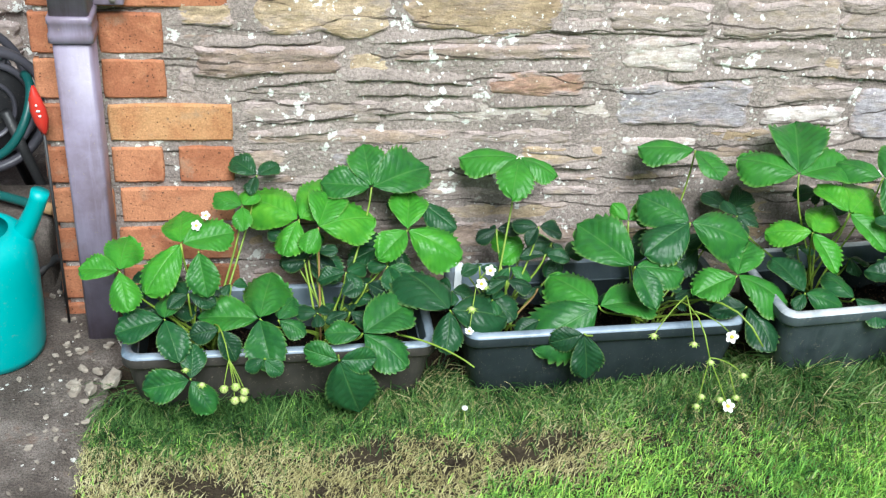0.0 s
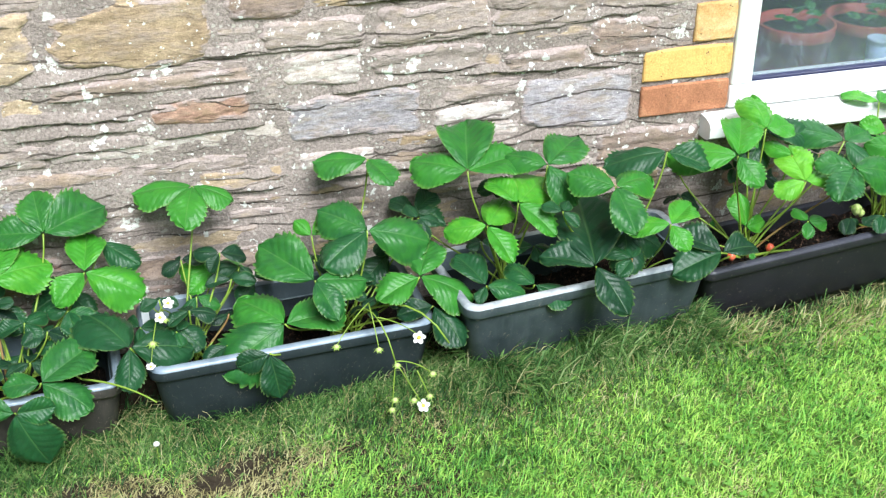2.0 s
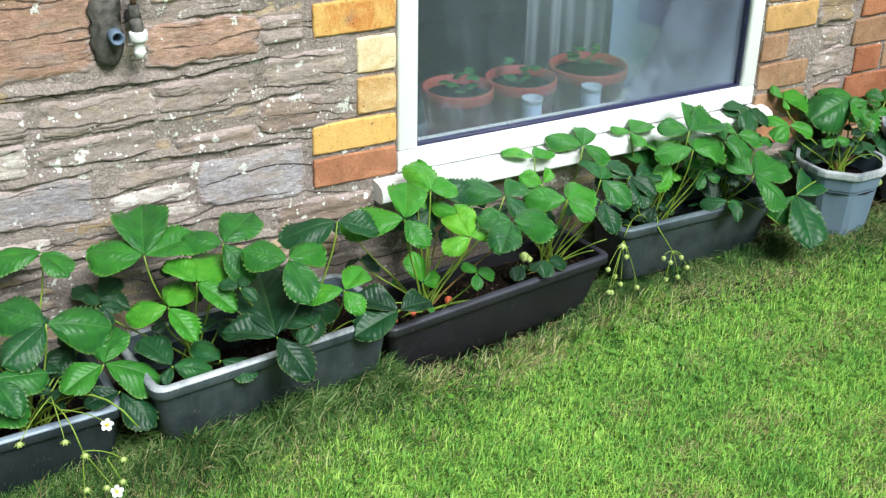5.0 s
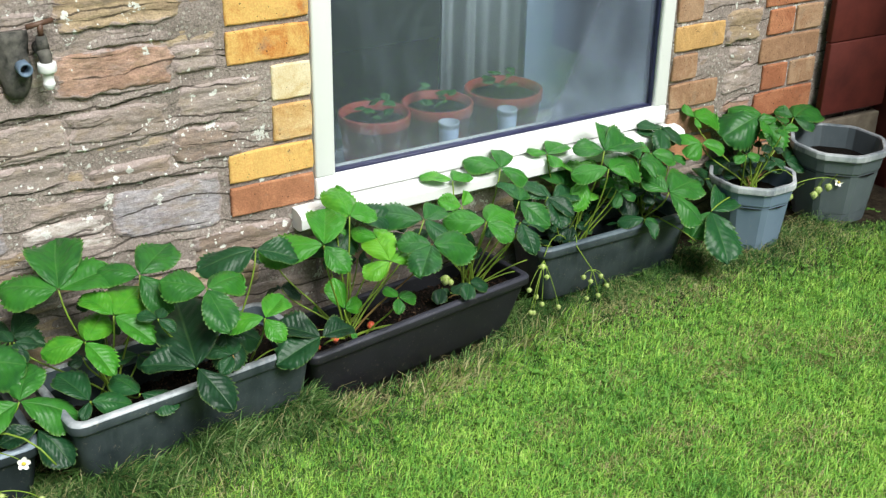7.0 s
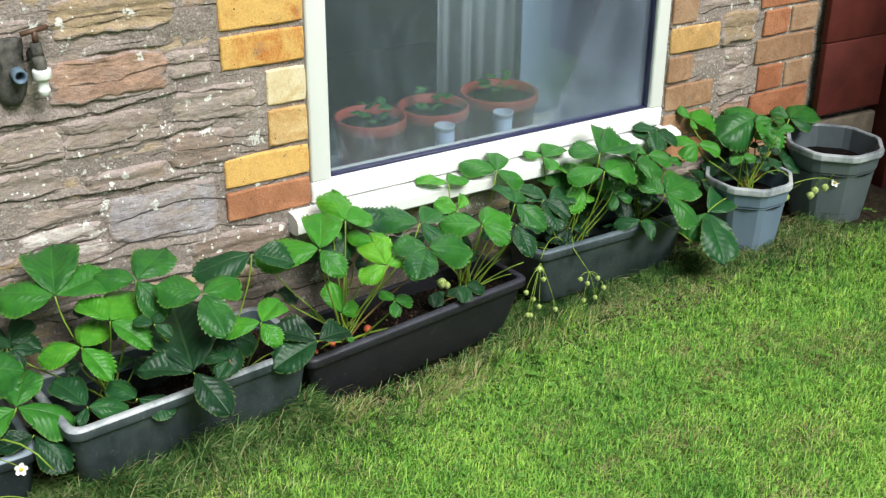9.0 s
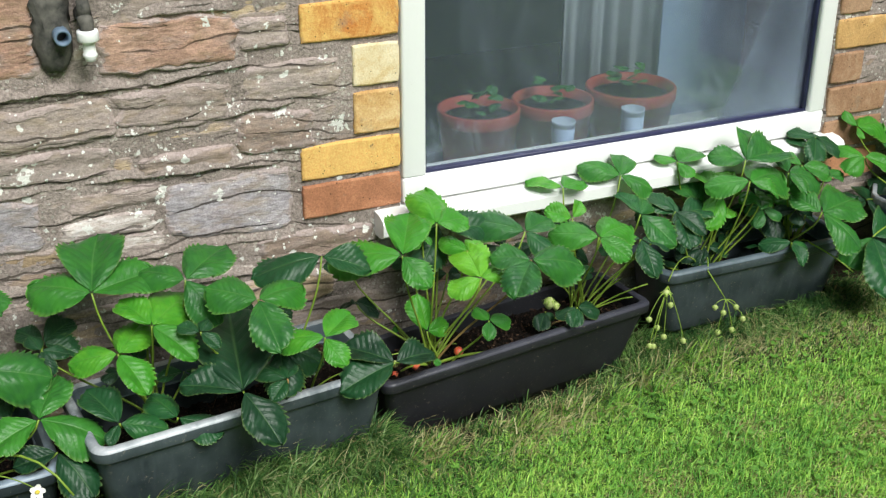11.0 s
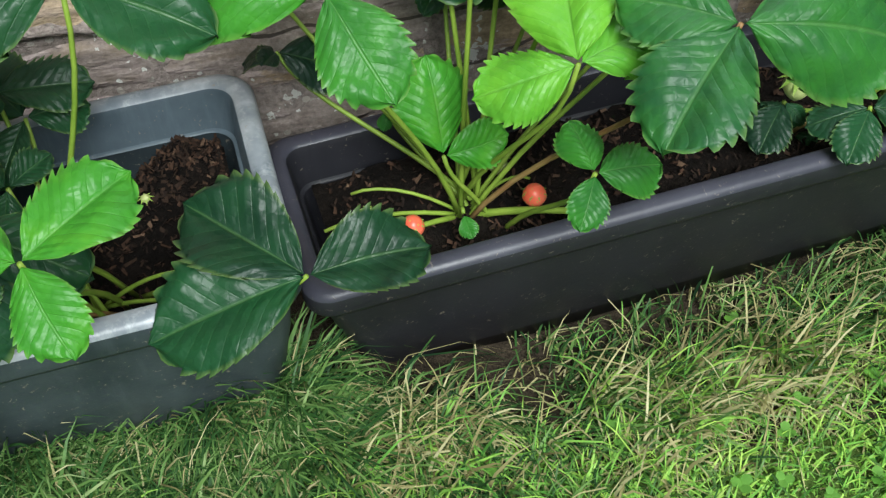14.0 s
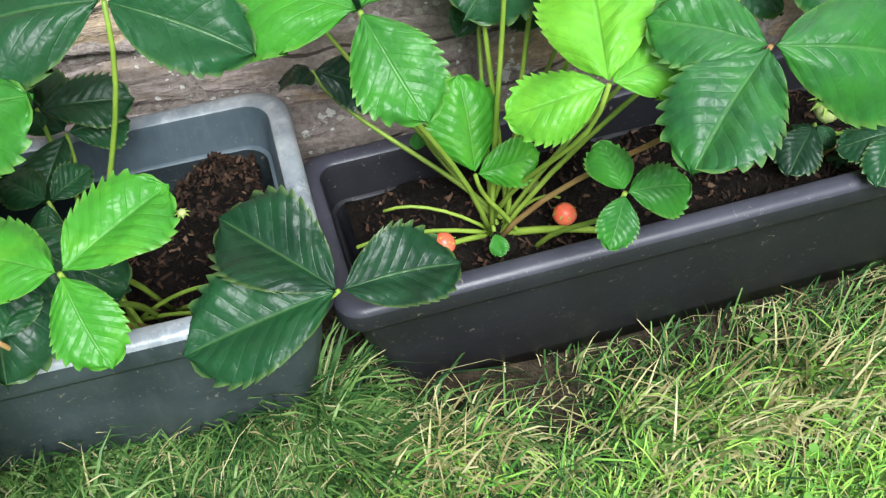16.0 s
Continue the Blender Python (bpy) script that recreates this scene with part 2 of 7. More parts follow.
# violet second colour is sky reflection painted into the brown pipe
PIPE_BROWN = plastic_mat("pipe_brown", (0.165, 0.125, 0.155), (0.34, 0.30, 0.42), 0.36, 0.9)
BLACK_PLASTIC = plastic_mat("black_plastic", (0.02, 0.02, 0.022), (0.05, 0.05, 0.05), 0.5)
# violet-grey of the reel rings is their sheen, set as colour
REEL_GREY = plastic_mat("reel_grey", (0.06, 0.058, 0.07), (0.13, 0.125, 0.15), 0.35)
HOSE_GREEN = plastic_mat("hose_green", (0.008, 0.075, 0.07), (0.02, 0.13, 0.115), 0.35)
TERRACOTTA = plastic_mat("terracotta_plastic", (0.28, 0.046, 0.034), (0.34, 0.075, 0.056), 0.6, 0.3)
RED_PLASTIC = plastic_mat("red_plastic", (0.55, 0.03, 0.02), (0.6, 0.06, 0.04), 0.4)


def soil_mat(name, a, b):
    mt = Mat(name, 0.95, spec=0.15)
    p = world_vec(mt)
    n1, n2 = mt.noise(35, 6, 0.7, p), mt.noise(260, 4, 0.7, p)
    mt.colour(mt.mix(0.5, mt.ramp(n1, [(0.3, a), (0.75, b)]), mt.ramp(n2, [(0.3, (0.1, 0.1, 0.1)), (0.75, (0.9, 0.88, 0.85))]), "OVERLAY"))
    mt.bump(mt.math("ADD", n1, mt.math("MULTIPLY", n2, 0.5)), 1.0, 0.01)
    return mt.m


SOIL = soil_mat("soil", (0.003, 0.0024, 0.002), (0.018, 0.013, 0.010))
EARTH = soil_mat("earth", (0.022, 0.017, 0.012), (0.095, 0.074, 0.050))
TURF = soil_mat("turf", (0.065, 0.125, 0.025), (0.19, 0.28, 0.065))


def concrete_mat():
    mt = Mat("concrete", 0.92, spec=0.25)
    p = world_vec(mt)
    base = mt.ramp(mt.noise(7, 6, 0.65, p), [(0.32, (0.08, 0.064, 0.055)), (0.52, (0.16, 0.135, 0.12)), (0.7, (0.33, 0.29, 0.265))])
    grit = mt.noise(230, 4, 0.7, p)
    base = mt.mix(0.7, base, mt.ramp(grit, [(0.3, (0.12, 0.11, 0.1)), (0.72, (0.92, 0.9, 0.87))]), "OVERLAY")
    rust = mt.ramp(mt.noise(11, 4, 0.6, p), [(0.64, (0, 0, 0)), (0.72, (1, 1, 1))])
    base = mt.mix(mt.math("MULTIPLY", rust, 0.35), base, (0.30, 0.13, 0.06))
    base = specks(mt, base, p, grit, 0.06)
    mt.colour(base)
    mt.bump(mt.math("ADD", grit, mt.noise(45, 5, 0.65, p)), 1.0, 0.008)
    return mt.m


CONCRETE = concrete_mat()


def leaf_mat():
    mt = Mat("strawberry_leaf", 0.42, spec=0.34)
    uv = mt.coords("UV")
    sep = mt.n("SeparateXYZ", Vector=uv)
    u, v = sep.outputs[0], sep.outputs[1]
    av = mt.math("ABSOLUTE", mt.math("SUBTRACT", v, 0.5))
    # side veins run forwards from the midrib, with a net of fine ones between
    curve = mt.math("MULTIPLY", mt.math("POWER", mt.math("MULTIPLY", av, 2.0), 0.9), 0.30)
    ph = mt.math("FRACT", mt.math("MULTIPLY", mt.math("SUBTRACT", u, curve), 8.0))
    off = mt.math("SUBTRACT", 0.5, mt.math("ABSOLUTE", mt.math("SUBTRACT", ph, 0.5)))
    side = mt.ramp(off, [(0.01, (1, 1, 1)), (0.07, (0, 0, 0))])
    mid = mt.ramp(av, [(0.008, (1, 1, 1)), (0.026, (0, 0, 0))])
    vein = mt.math("MAXIMUM", mt.math("MULTIPLY", side, 0.18), mid)
    groove = mt.math("MULTIPLY", off, 2.0)
    tone = mt.n("Attribute")
    tone.attribute_type, tone.attribute_name = "OBJECT", "tone"
    p = world_vec(mt)
    net = mt.n("TexVoronoi", Scale=150.0, Vector=p)
    net.feature = "DISTANCE_TO_EDGE"
    # a low tone also carries shade on leaves behind and beneath others
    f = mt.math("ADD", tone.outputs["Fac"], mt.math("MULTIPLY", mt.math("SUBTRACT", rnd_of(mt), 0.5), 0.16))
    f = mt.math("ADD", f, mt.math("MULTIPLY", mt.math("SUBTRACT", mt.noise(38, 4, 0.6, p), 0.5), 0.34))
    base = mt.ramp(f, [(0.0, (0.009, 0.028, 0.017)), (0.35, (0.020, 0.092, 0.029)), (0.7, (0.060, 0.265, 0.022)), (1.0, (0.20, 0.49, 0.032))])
    base = mt.mix(mt.math("MULTIPLY", vein, 0.28), base, mt.mix(0.5, base, (0.22, 0.42, 0.12)))
    edge = mt.ramp(av, [(0.455, (0, 0, 0)), (0.498, (1, 1, 1))])
    base = mt.mix(mt.math("MULTIPLY", edge, 0.25), base, (0.30, 0.42, 0.10))
    mt.colour(base)
    mt.put(mt.b, "Roughness", mt.math("ADD", 0.35, mt.math("MULTIPLY", mt.noise(30, 2, 0.5, p), 0.12)))
    h = mt.math("ADD", mt.math("MULTIPLY", mt.math("MINIMUM", net.outputs["Distance"], 0.3), 0.42), mt.math("ADD", mt.math("MULTIPLY", groove, 0.20), mt.math("MULTIPLY", mt.noise(60, 2, 0.5, p), 0.06)))
    h = mt.math("SUBTRACT", h, mt.math("MULTIPLY", vein, 0.6))
    mt.bump(h, 0.48, 0.0030)
    trans = mt.n("BsdfTranslucent", Color=mt.mix(0.35, base, (0.25, 0.5, 0.03)))
    out = mt.t.nodes["Material Output"]
    mx = mt.n("MixShader", i0=0.11, i1=mt.b.outputs[0], i2=trans.outputs[0])
    mt.t.links.new(mx.outputs[0], out.inputs[0])
    return mt.m


LEAF = leaf_mat()


def plain(name, a, b, rough=0.6, scale=30, spec=0.4):
    mt = Mat(name, rough, spec=spec)
    p = world_vec(mt)
    mt.colour(mt.ramp(mt.noise(scale, 5, 0.6, p), [(0.3, a), (0.7, b)]))
    mt.bump(mt.noise(scale * 8, 3, 0.6, p), 0.15, 0.002)
    return mt.m


STALK = plain("stalk", (0.16, 0.26, 0.03), (0.30, 0.42, 0.06), 0.45)
STALK_RED = plain("stalk_red", (0.26, 0.13, 0.05), (0.34, 0.24, 0.09), 0.5)
SEPAL = plain("sepal", (0.22, 0.36, 0.05), (0.36, 0.48, 0.10), 0.5)
PETAL = plain("petal", (0.82, 0.82, 0.78), (0.9, 0.9, 0.87), 0.5)
YELLOW = plain("flower_centre", (0.65, 0.5, 0.05), (0.75, 0.6, 0.1), 0.6)
FRUIT_GREEN = plain("fruit_green", (0.42, 0.5, 0.16), (0.55, 0.6, 0.26), 0.45)
WOOD_RED = plain("stained_wood", (0.075, 0.013, 0.010), (0.14, 0.026, 0.019), 0.7, 12)
WOOD_GREY = plain("weathered_wood", (0.13, 0.10, 0.075), (0.25, 0.21, 0.16), 0.85, 25)
METAL = plain("dull_metal", (0.16, 0.14, 0.12), (0.3, 0.27, 0.24), 0.5, 60)
BRASS_DARK = plain("brown_tap", (0.09, 0.045, 0.03), (0.16, 0.09, 0.06), 0.5, 60)
LAGGING = plain("black_lagging", (0.03, 0.031, 0.029), (0.16, 0.15, 0.13), 0.9, 45)
CORK = plain("cork", (0.34, 0.2, 0.09), (0.46, 0.3, 0.15), 0.8, 60)
SEAL = plain("glazing_seal", (0.014, 0.016, 0.05), (0.03, 0.032, 0.09), 0.4)
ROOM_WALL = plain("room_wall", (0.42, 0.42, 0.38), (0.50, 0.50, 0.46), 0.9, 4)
# dimness of the room put into a darker colour for sides and floor
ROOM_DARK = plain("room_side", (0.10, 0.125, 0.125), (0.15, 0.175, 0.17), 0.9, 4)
CURTAIN = plain("curtain", (0.66, 0.70, 0.76), (0.80, 0.83, 0.86), 0.9, 5)
CUP_WHITE = plain("cup_white", (0.30, 0.34, 0.43), (0.40, 0.44, 0.52), 0.6, 20)
BLUE_PAPER = plain("blue_paper", (0.42, 0.55, 0.78), (0.55, 0.66, 0.85), 0.8, 6)
PAPER_WHITE = plain("paper_white", (0.74, 0.76, 0.8), (0.82, 0.84, 0.86), 0.7, 9)
INK_BLUE = plain("ink_blue", (0.42, 0.50, 0.72), (0.55, 0.62, 0.78), 0.7)
def bark_mat():
    mt = Mat("bark_shreds", 0.9, spec=0.2)
    isl = mt.n("NewGeometry").outputs["Random Per Island"]
    base = mt.ramp(isl, [(0.0, (0.008, 0.005, 0.004)), (0.55, (0.03, 0.018, 0.012)), (0.85, (0.060, 0.032, 0.020)), (1.0, (0.14, 0.088, 0.056))])
    mt.colour(mt.mix(0.4, base, mt.ramp(mt.noise(300, 3, 0.6, world_vec(mt)), [(0.3, (0.1, 0.1, 0.1)), (0.7, (0.8, 0.8, 0.8))]), "OVERLAY"))
    return mt.m


BARK = bark_mat()
PEBBLE = plain("pebble", (0.20, 0.165, 0.13), (0.42, 0.37, 0.31), 0.9, 60)


def strawberry_mat():
    mt = Mat("ripening_strawberry", 0.35)
    c = mt.coords("Object")
    cell = mt.n("TexVoronoi", Scale=260.0, Vector=c).outputs["Distance"]
    seed = mt.math("LESS_THAN", cell, 0.22)
    flesh = mt.ramp(mt.noise(50, 3, 0.5, c), [(0.3, (0.80, 0.09, 0.04)), (0.75, (0.88, 0.22, 0.12))])
    mt.colour(mt.mix(seed, flesh, (0.5, 0.36, 0.08)))
    mt.bump(mt.math("MULTIPLY", seed, -1.0), 0.6, 0.002)
    return mt.m


STRAWBERRY = strawberry_mat()


def glass_mat():
    mt = Mat("window_glass", 0.03, spec=0.5)
    p = world_vec(mt)
    drift = mt.n("VectorMath", i0=p, i1=(1.0, 1.0, 0.45))
    drift.operation = "MULTIPLY"
    smudge = mt.ramp(mt.noise(6, 6, 0.72, drift.outputs[0], 1.2), [(0.45, (0.06, 0.06, 0.06)), (0.62, (0.10, 0.10, 0.10)), (0.78, (0.19, 0.19, 0.19))])
    # grime washed down to the lower edge of the pane
    low = mt.ramp(mt.math("ADD", mt.n("SeparateXYZ", Vector=p).outputs[2], mt.math("MULTIPLY", mt.noise(16, 5, 0.7, p), 0.10)), [(0.42, (1, 1, 1)), (0.60, (0, 0, 0))])
    smudge = mt.math("ADD", smudge, mt.math("MULTIPLY", low, 0.065))
    # dried runs and smears above the lower seal
    runs = mt.n("VectorMath", i0=p, i1=(1.0, 1.0, 0.4))
    runs.operation = "MULTIPLY"
    wisp = mt.ramp(mt.math("ABSOLUTE", mt.math("SUBTRACT", mt.noise(17, 4, 0.6, runs.outputs[0], 1.4), 0.5)), [(0.004, (1, 1, 1)), (0.035, (0, 0, 0))])
    near = mt.ramp(mt.n("SeparateXYZ", Vector=p).outputs[2], [(0.44, (1, 1, 1)), (0.56, (0, 0, 0))])
    wisp = mt.math("MULTIPLY", mt.math("MULTIPLY", wisp, near), mt.ramp(mt.noise(7, 3, 0.5, p), [(0.45, (0, 0, 0)), (0.6, (1, 1, 1))]))
    smudge = mt.math("ADD", smudge, mt.math("MULTIPLY", wisp, 0.16))
    film = mt.n("BsdfDiffuse", Color=(0.40, 0.47, 0.58, 1))
    clear = mt.n("BsdfTransparent", Color=(0.78, 0.83, 0.86, 1))
    gloss = mt.n("BsdfGlossy", Color=(1, 1, 1, 1), Roughness=0.02)
    fres = mt.n("Fresnel", IOR=1.5)
    a = mt.n("MixShader", i0=fres.outputs[0], i1=clear.outputs[0], i2=gloss.outputs[0])
    b = mt.n("MixShader", i0=smudge, i1=a.outputs[0], i2=film.outputs[0])
    mt.t.links.new(b.outputs[0], mt.t.nodes["Material Output"].inputs[0])
    return mt.m


GLASS = glass_mat()


# ---- mesh helpers ----
def mesh_of(bm, name, mats, smooth=True):
    me = bpy.data.meshes.new(name)
    bm.to_mesh(me)
    bm.free()
    for m in mats if isinstance(mats, (list, tuple)) else [mats]:
        me.materials.append(m)
    if smooth:
        me.polygons.foreach_set("use_smooth", [True] * len(me.polygons))
    return me


def part(name, bm, material, parent, label="", smooth=True):
    ob = new(name, mesh_of(bm, name, material, smooth))
    ob.parent = parent
    if label:
        tagged(ob, label)
    return ob


def empty(name, place, label, category, group="", kind=""):
    ob = new(name)
    ob.empty_display_size = 0.02
    ob.location = place
    return tagged(ob, label, category, group, kind)


def rel(bm, parent):
    """Moves world-space geometry into the frame of an unturned parent."""
    bmesh.ops.translate(bm, verts=bm.verts, vec=-Vector(parent.location))
    return bm


def box(bm, lo, hi, bevel=0.0, seg=2):
    lo, hi = Vector(lo), Vector(hi)
    r = bmesh.ops.create_cube(bm, size=1.0)
    for v in r["verts"]:
        v.co = Vector(((lo[k] + hi[k]) / 2 + v.co[k] * (hi[k] - lo[k]) for k in range(3)))
    if bevel:
        es = list({e for v in r["verts"] for e in v.link_edges})
        bmesh.ops.bevel(bm, geom=es, offset=bevel, segments=seg, affect="EDGES", profile=0.5)
    return bm


def loft(bm, loops, close_first=False, close_last=False, cyclic=True):
    rings = [[bm.verts.new(p) for p in lp] for lp in loops]
    for a, b in zip(rings, rings[1:]):
        n = len(a)
        for k in range(n if cyclic else n - 1):
            bm.faces.new((a[k], a[(k + 1) % n], b[(k + 1) % n], b[k]))
    if close_first:
        bm.faces.new(list(reversed(rings[0])))
    if close_last:
        bm.faces.new(rings[-1])
    return rings


def tube(bm, pts, radii, sides=8, caps=True):
    """A tube along a line of points."""
    pts = [Vector(p) for p in pts]
    if not isinstance(radii, (list, tuple)):
        radii = [radii] * len(pts)
    loops, side = [], None
    for k, p in enumerate(pts):
        d = (pts[min(k + 1, len(pts) - 1)] - pts[max(k - 1, 0)]).normalized()
        if side is None:
            side = d.orthogonal().normalized()
        side = (side - d * side.dot(d)).normalized()
        up = d.cross(side)
        loops.append([p + radii[k] * (math.cos(2 * math.pi * j / sides) * side + math.sin(2 * math.pi * j / sides) * up) for j in range(sides)])
    loft(bm, loops, caps, caps)
    return bm


def bend(a, b, ca, cb, n=9):
    """Points of a cubic curve from a to b."""
    a, b, ca, cb = Vector(a), Vector(b), Vector(ca), Vector(cb)
    out = []
    for k in range(n):
        s = k / (n - 1)
        out.append(a * (1 - s) ** 3 + ca * 3 * s * (1 - s) ** 2 + cb * 3 * s * s * (1 - s) + b * s ** 3)
    return out


def round_rect(hx, hy, r, z, n=6):
    pts = []
    for cx, cy, a0 in ((hx - r, hy - r, 0), (-hx + r, hy - r, 90), (-hx + r, -hy + r, 180), (hx - r, -hy + r, 270)):
        for k in range(n + 1):
            a = radians(a0 + 90 * k / n)
            pts.append((cx + r * math.cos(a), cy + r * math.sin(a), z))
    return pts


def lathe(bm, prof, sides=32, centre=(0, 0), close_first=True, close_last=False):
    loft(bm, [[(centre[0] + r * math.cos(2 * math.pi * k / sides), centre[1] + r * math.sin(2 * math.pi * k / sides), z) for k in range(sides)] for r, z in prof], close_first, close_last)
    return bm


# ---- house wall ----
WALL_Y = 2.0
WIN_L, WIN_R, SILL_Z, WIN_TOP = 1.706, 2.772, 0.352, 1.60
CORNER, FENCE_X = -0.352, 3.36

house = empty("wall_north", (0, WALL_Y, 0), "old rubble stone house wall with brick quoins and lime mortar", "wall", kind="structure")


def wall_slab(name, lo, hi, cell=0.018):
    """Mortar bed with an uneven face, backed by a thick wall."""
    bm = bmesh.new()
    nx, nz = max(2, int((hi[0] - lo[0]) / cell)), max(2, int((hi[2] - lo[2]) / cell))
    front = []
    for j in range(nz + 1):
        row = []
        for i in range(nx + 1):
            x, z = lo[0] + (hi[0] - lo[0]) * i / nx, lo[2] + (hi[2] - lo[2]) * j / nz
            d = 0.006 * noise.noise((x * 9, 3.1, z * 14)) + 0.004 * noise.noise((x * 40, 7.7, z * 50))
            row.append(bm.verts.new((x, lo[1] + d, z)))
        front.append(row)
    for j in range(nz):
        for i in range(nx):
            bm.faces.new((front[j][i], front[j][i + 1], front[j + 1][i + 1], front[j + 1][i]))
    back = [bm.verts.new(p) for p in ((lo[0], hi[1], lo[2]), (hi[0], hi[1], lo[2]), (hi[0], hi[1], hi[2]), (lo[0], hi[1], hi[2]))]
    bm.faces.new(list(reversed(back)))
    bm.faces.new([back[0], back[1]] + list(reversed(front[0])))
    bm.faces.new([back[1], back[2]] + [r[-1] for r in reversed(front)])
    bm.faces.new([back[2], back[3]] + front[-1])
    bm.faces.new([back[3], back[0]] + [r[0] for r in front])
    return part(name, rel(bm, house), MORTAR, house)


wall_slab("wall_panel", (CORNER + 0.012, WALL_Y, -0.15), (WIN_L - 0.004, WALL_Y + 0.32, 2.4))
wall_slab("wall_panel", (WIN_R + 0.004, WALL_Y, -0.15), (FENCE_X + 0.9, WALL_Y + 0.32, 2.4))
wall_slab("wall_panel", (WIN_L - 0.004, WALL_Y, -0.15), (WIN_R + 0.004, WALL_Y + 0.32, SILL_Z - 0.075))
wall_slab("wall_panel", (WIN_L - 0.004, WALL_Y, WIN_TOP), (WIN_R + 0.004, WALL_Y + 0.32, 2.4))
# unseen upper wall, added to block sky light from behind the plants
wall_slab("wall_panel", (CORNER + 0.012, WALL_Y, 2.402), (FENCE_X + 0.9, WALL_Y + 0.32, 5.2), 0.12)


# ---- window ----
def window():
    w = empty("window_1", (WIN_L, WALL_Y, SILL_Z), "white plastic casement window with a smeared pane", "window", kind="structure")
    y0, y1 = WALL_Y - 0.006, WALL_Y + 0.06
    f = 0.052
    bm = bmesh.new()
    box(bm, (WIN_L, y0, SILL_Z), (WIN_R, y1, SILL_Z + f + 0.002), 0.006)
    part("window_frame", rel(bm, w), PVC_WHITE, w)
    bm = bmesh.new()
    box(bm, (WIN_L, y0 + 0.001, SILL_Z + f), (WIN_L + f, y1, WIN_TOP), 0.006)
    part("window_frame", rel(bm, w), PVC_WHITE, w)
    bm = bmesh.new()
    box(bm, (WIN_R - f + 0.008, y0 + 0.001, SILL_Z + f), (WIN_R, y1, WIN_TOP), 0.006)
    part("window_frame", rel(bm, w), PVC_WHITE, w)
    bm = bmesh.new()
    box(bm, (WIN_L + f, y0 + 0.001, WIN_TOP - f), (WIN_R - f, y1, WIN_TOP), 0.006)
    part("window_frame", rel(bm, w), PVC_WHITE, w)
    gx0, gx1, gz0, gz1 = WIN_L + f, WIN_R - f + 0.008, SILL_Z + f, WIN_TOP - f
    for lo, hi in (((gx0, y0 + 0.012, gz0), (gx1, y0 + 0.03, gz0 + 0.009)), ((gx0, y0 + 0.012, gz0 + 0.009), (gx0 + 0.005, y0 + 0.03, gz1)),
                   ((gx1 - 0.011, y0 + 0.012, gz0 + 0.009), (gx1, y0 + 0.03, gz1))):
        bm = bmesh.new()
        box(bm, lo, hi, 0.002, 1)
        part("seal", rel(bm, w), SEAL, w, "dark rubber glazing seal")
    bm = bmesh.new()
    box(bm, (gx0 + 0.002, y0 + 0.022, gz0 + 0.002), (gx1 - 0.002, y0 + 0.026, gz1 - 0.002))
    pane = part("pane", rel(bm, w), GLASS, w, "dusty window pane", False)
    pane.visible_shadow = False
    # projecting sill with a drip nose
    bm = bmesh.new()
    prof = [(WALL_Y + 0.05, SILL_Z - 0.003), (WALL_Y - 0.03, SILL_Z - 0.006), (WALL_Y - 0.048, SILL_Z - 0.012), (WALL_Y - 0.053, SILL_Z - 0.020), (WALL_Y - 0.052, SILL_Z - 0.044), (WALL_Y - 0.045, SILL_Z - 0.050), (WALL_Y - 0.03, SILL_Z - 0.054), (WALL_Y + 0.05, SILL_Z - 0.058)]
    loft(bm, [[(x, y, z) for y, z in prof] for x in (WIN_L - 0.062, WIN_L - 0.058, WIN_R + 0.030, WIN_R + 0.034)], True, True)
    part("window_sill", rel(bm, w), PVC_WHITE, w, smooth=False)
    return w


window()


# ---- room behind the glass ----
def room():
    bm = bmesh.new()
    box(bm, (0.9, 4.2, -0.2), (4.6, 4.3, 2.4))
    tagged(part("wall_room_back", bm, ROOM_WALL, None, smooth=False), "plain pale wall inside the room", "wall", kind="structure")
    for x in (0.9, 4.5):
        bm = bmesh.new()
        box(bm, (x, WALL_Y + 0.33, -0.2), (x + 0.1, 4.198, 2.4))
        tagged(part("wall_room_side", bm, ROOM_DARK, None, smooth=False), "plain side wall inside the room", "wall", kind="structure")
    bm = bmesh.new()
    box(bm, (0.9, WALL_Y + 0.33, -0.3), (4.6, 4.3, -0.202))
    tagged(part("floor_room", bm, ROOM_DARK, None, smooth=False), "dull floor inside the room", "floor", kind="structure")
    bm = bmesh.new()
    box(bm, (0.9, WALL_Y + 0.33, 2.402), (4.6, 4.3, 2.5))
    tagged(part("ceiling_room", bm, ROOM_WALL, None, smooth=False), "plain ceiling inside the room", "ceiling", kind="structure")
    bm = bmesh.new()
    box(bm, (WIN_L + 0.001, WALL_Y + 0.062, SILL_Z - 0.075), (WIN_R - 0.001, WALL_Y + 0.36, SILL_Z - 0.048), 0.004)
    tagged(part("window_board", bm, ROOM_WALL, None), "grey painted inner window board", "window board", kind="structure")


room()


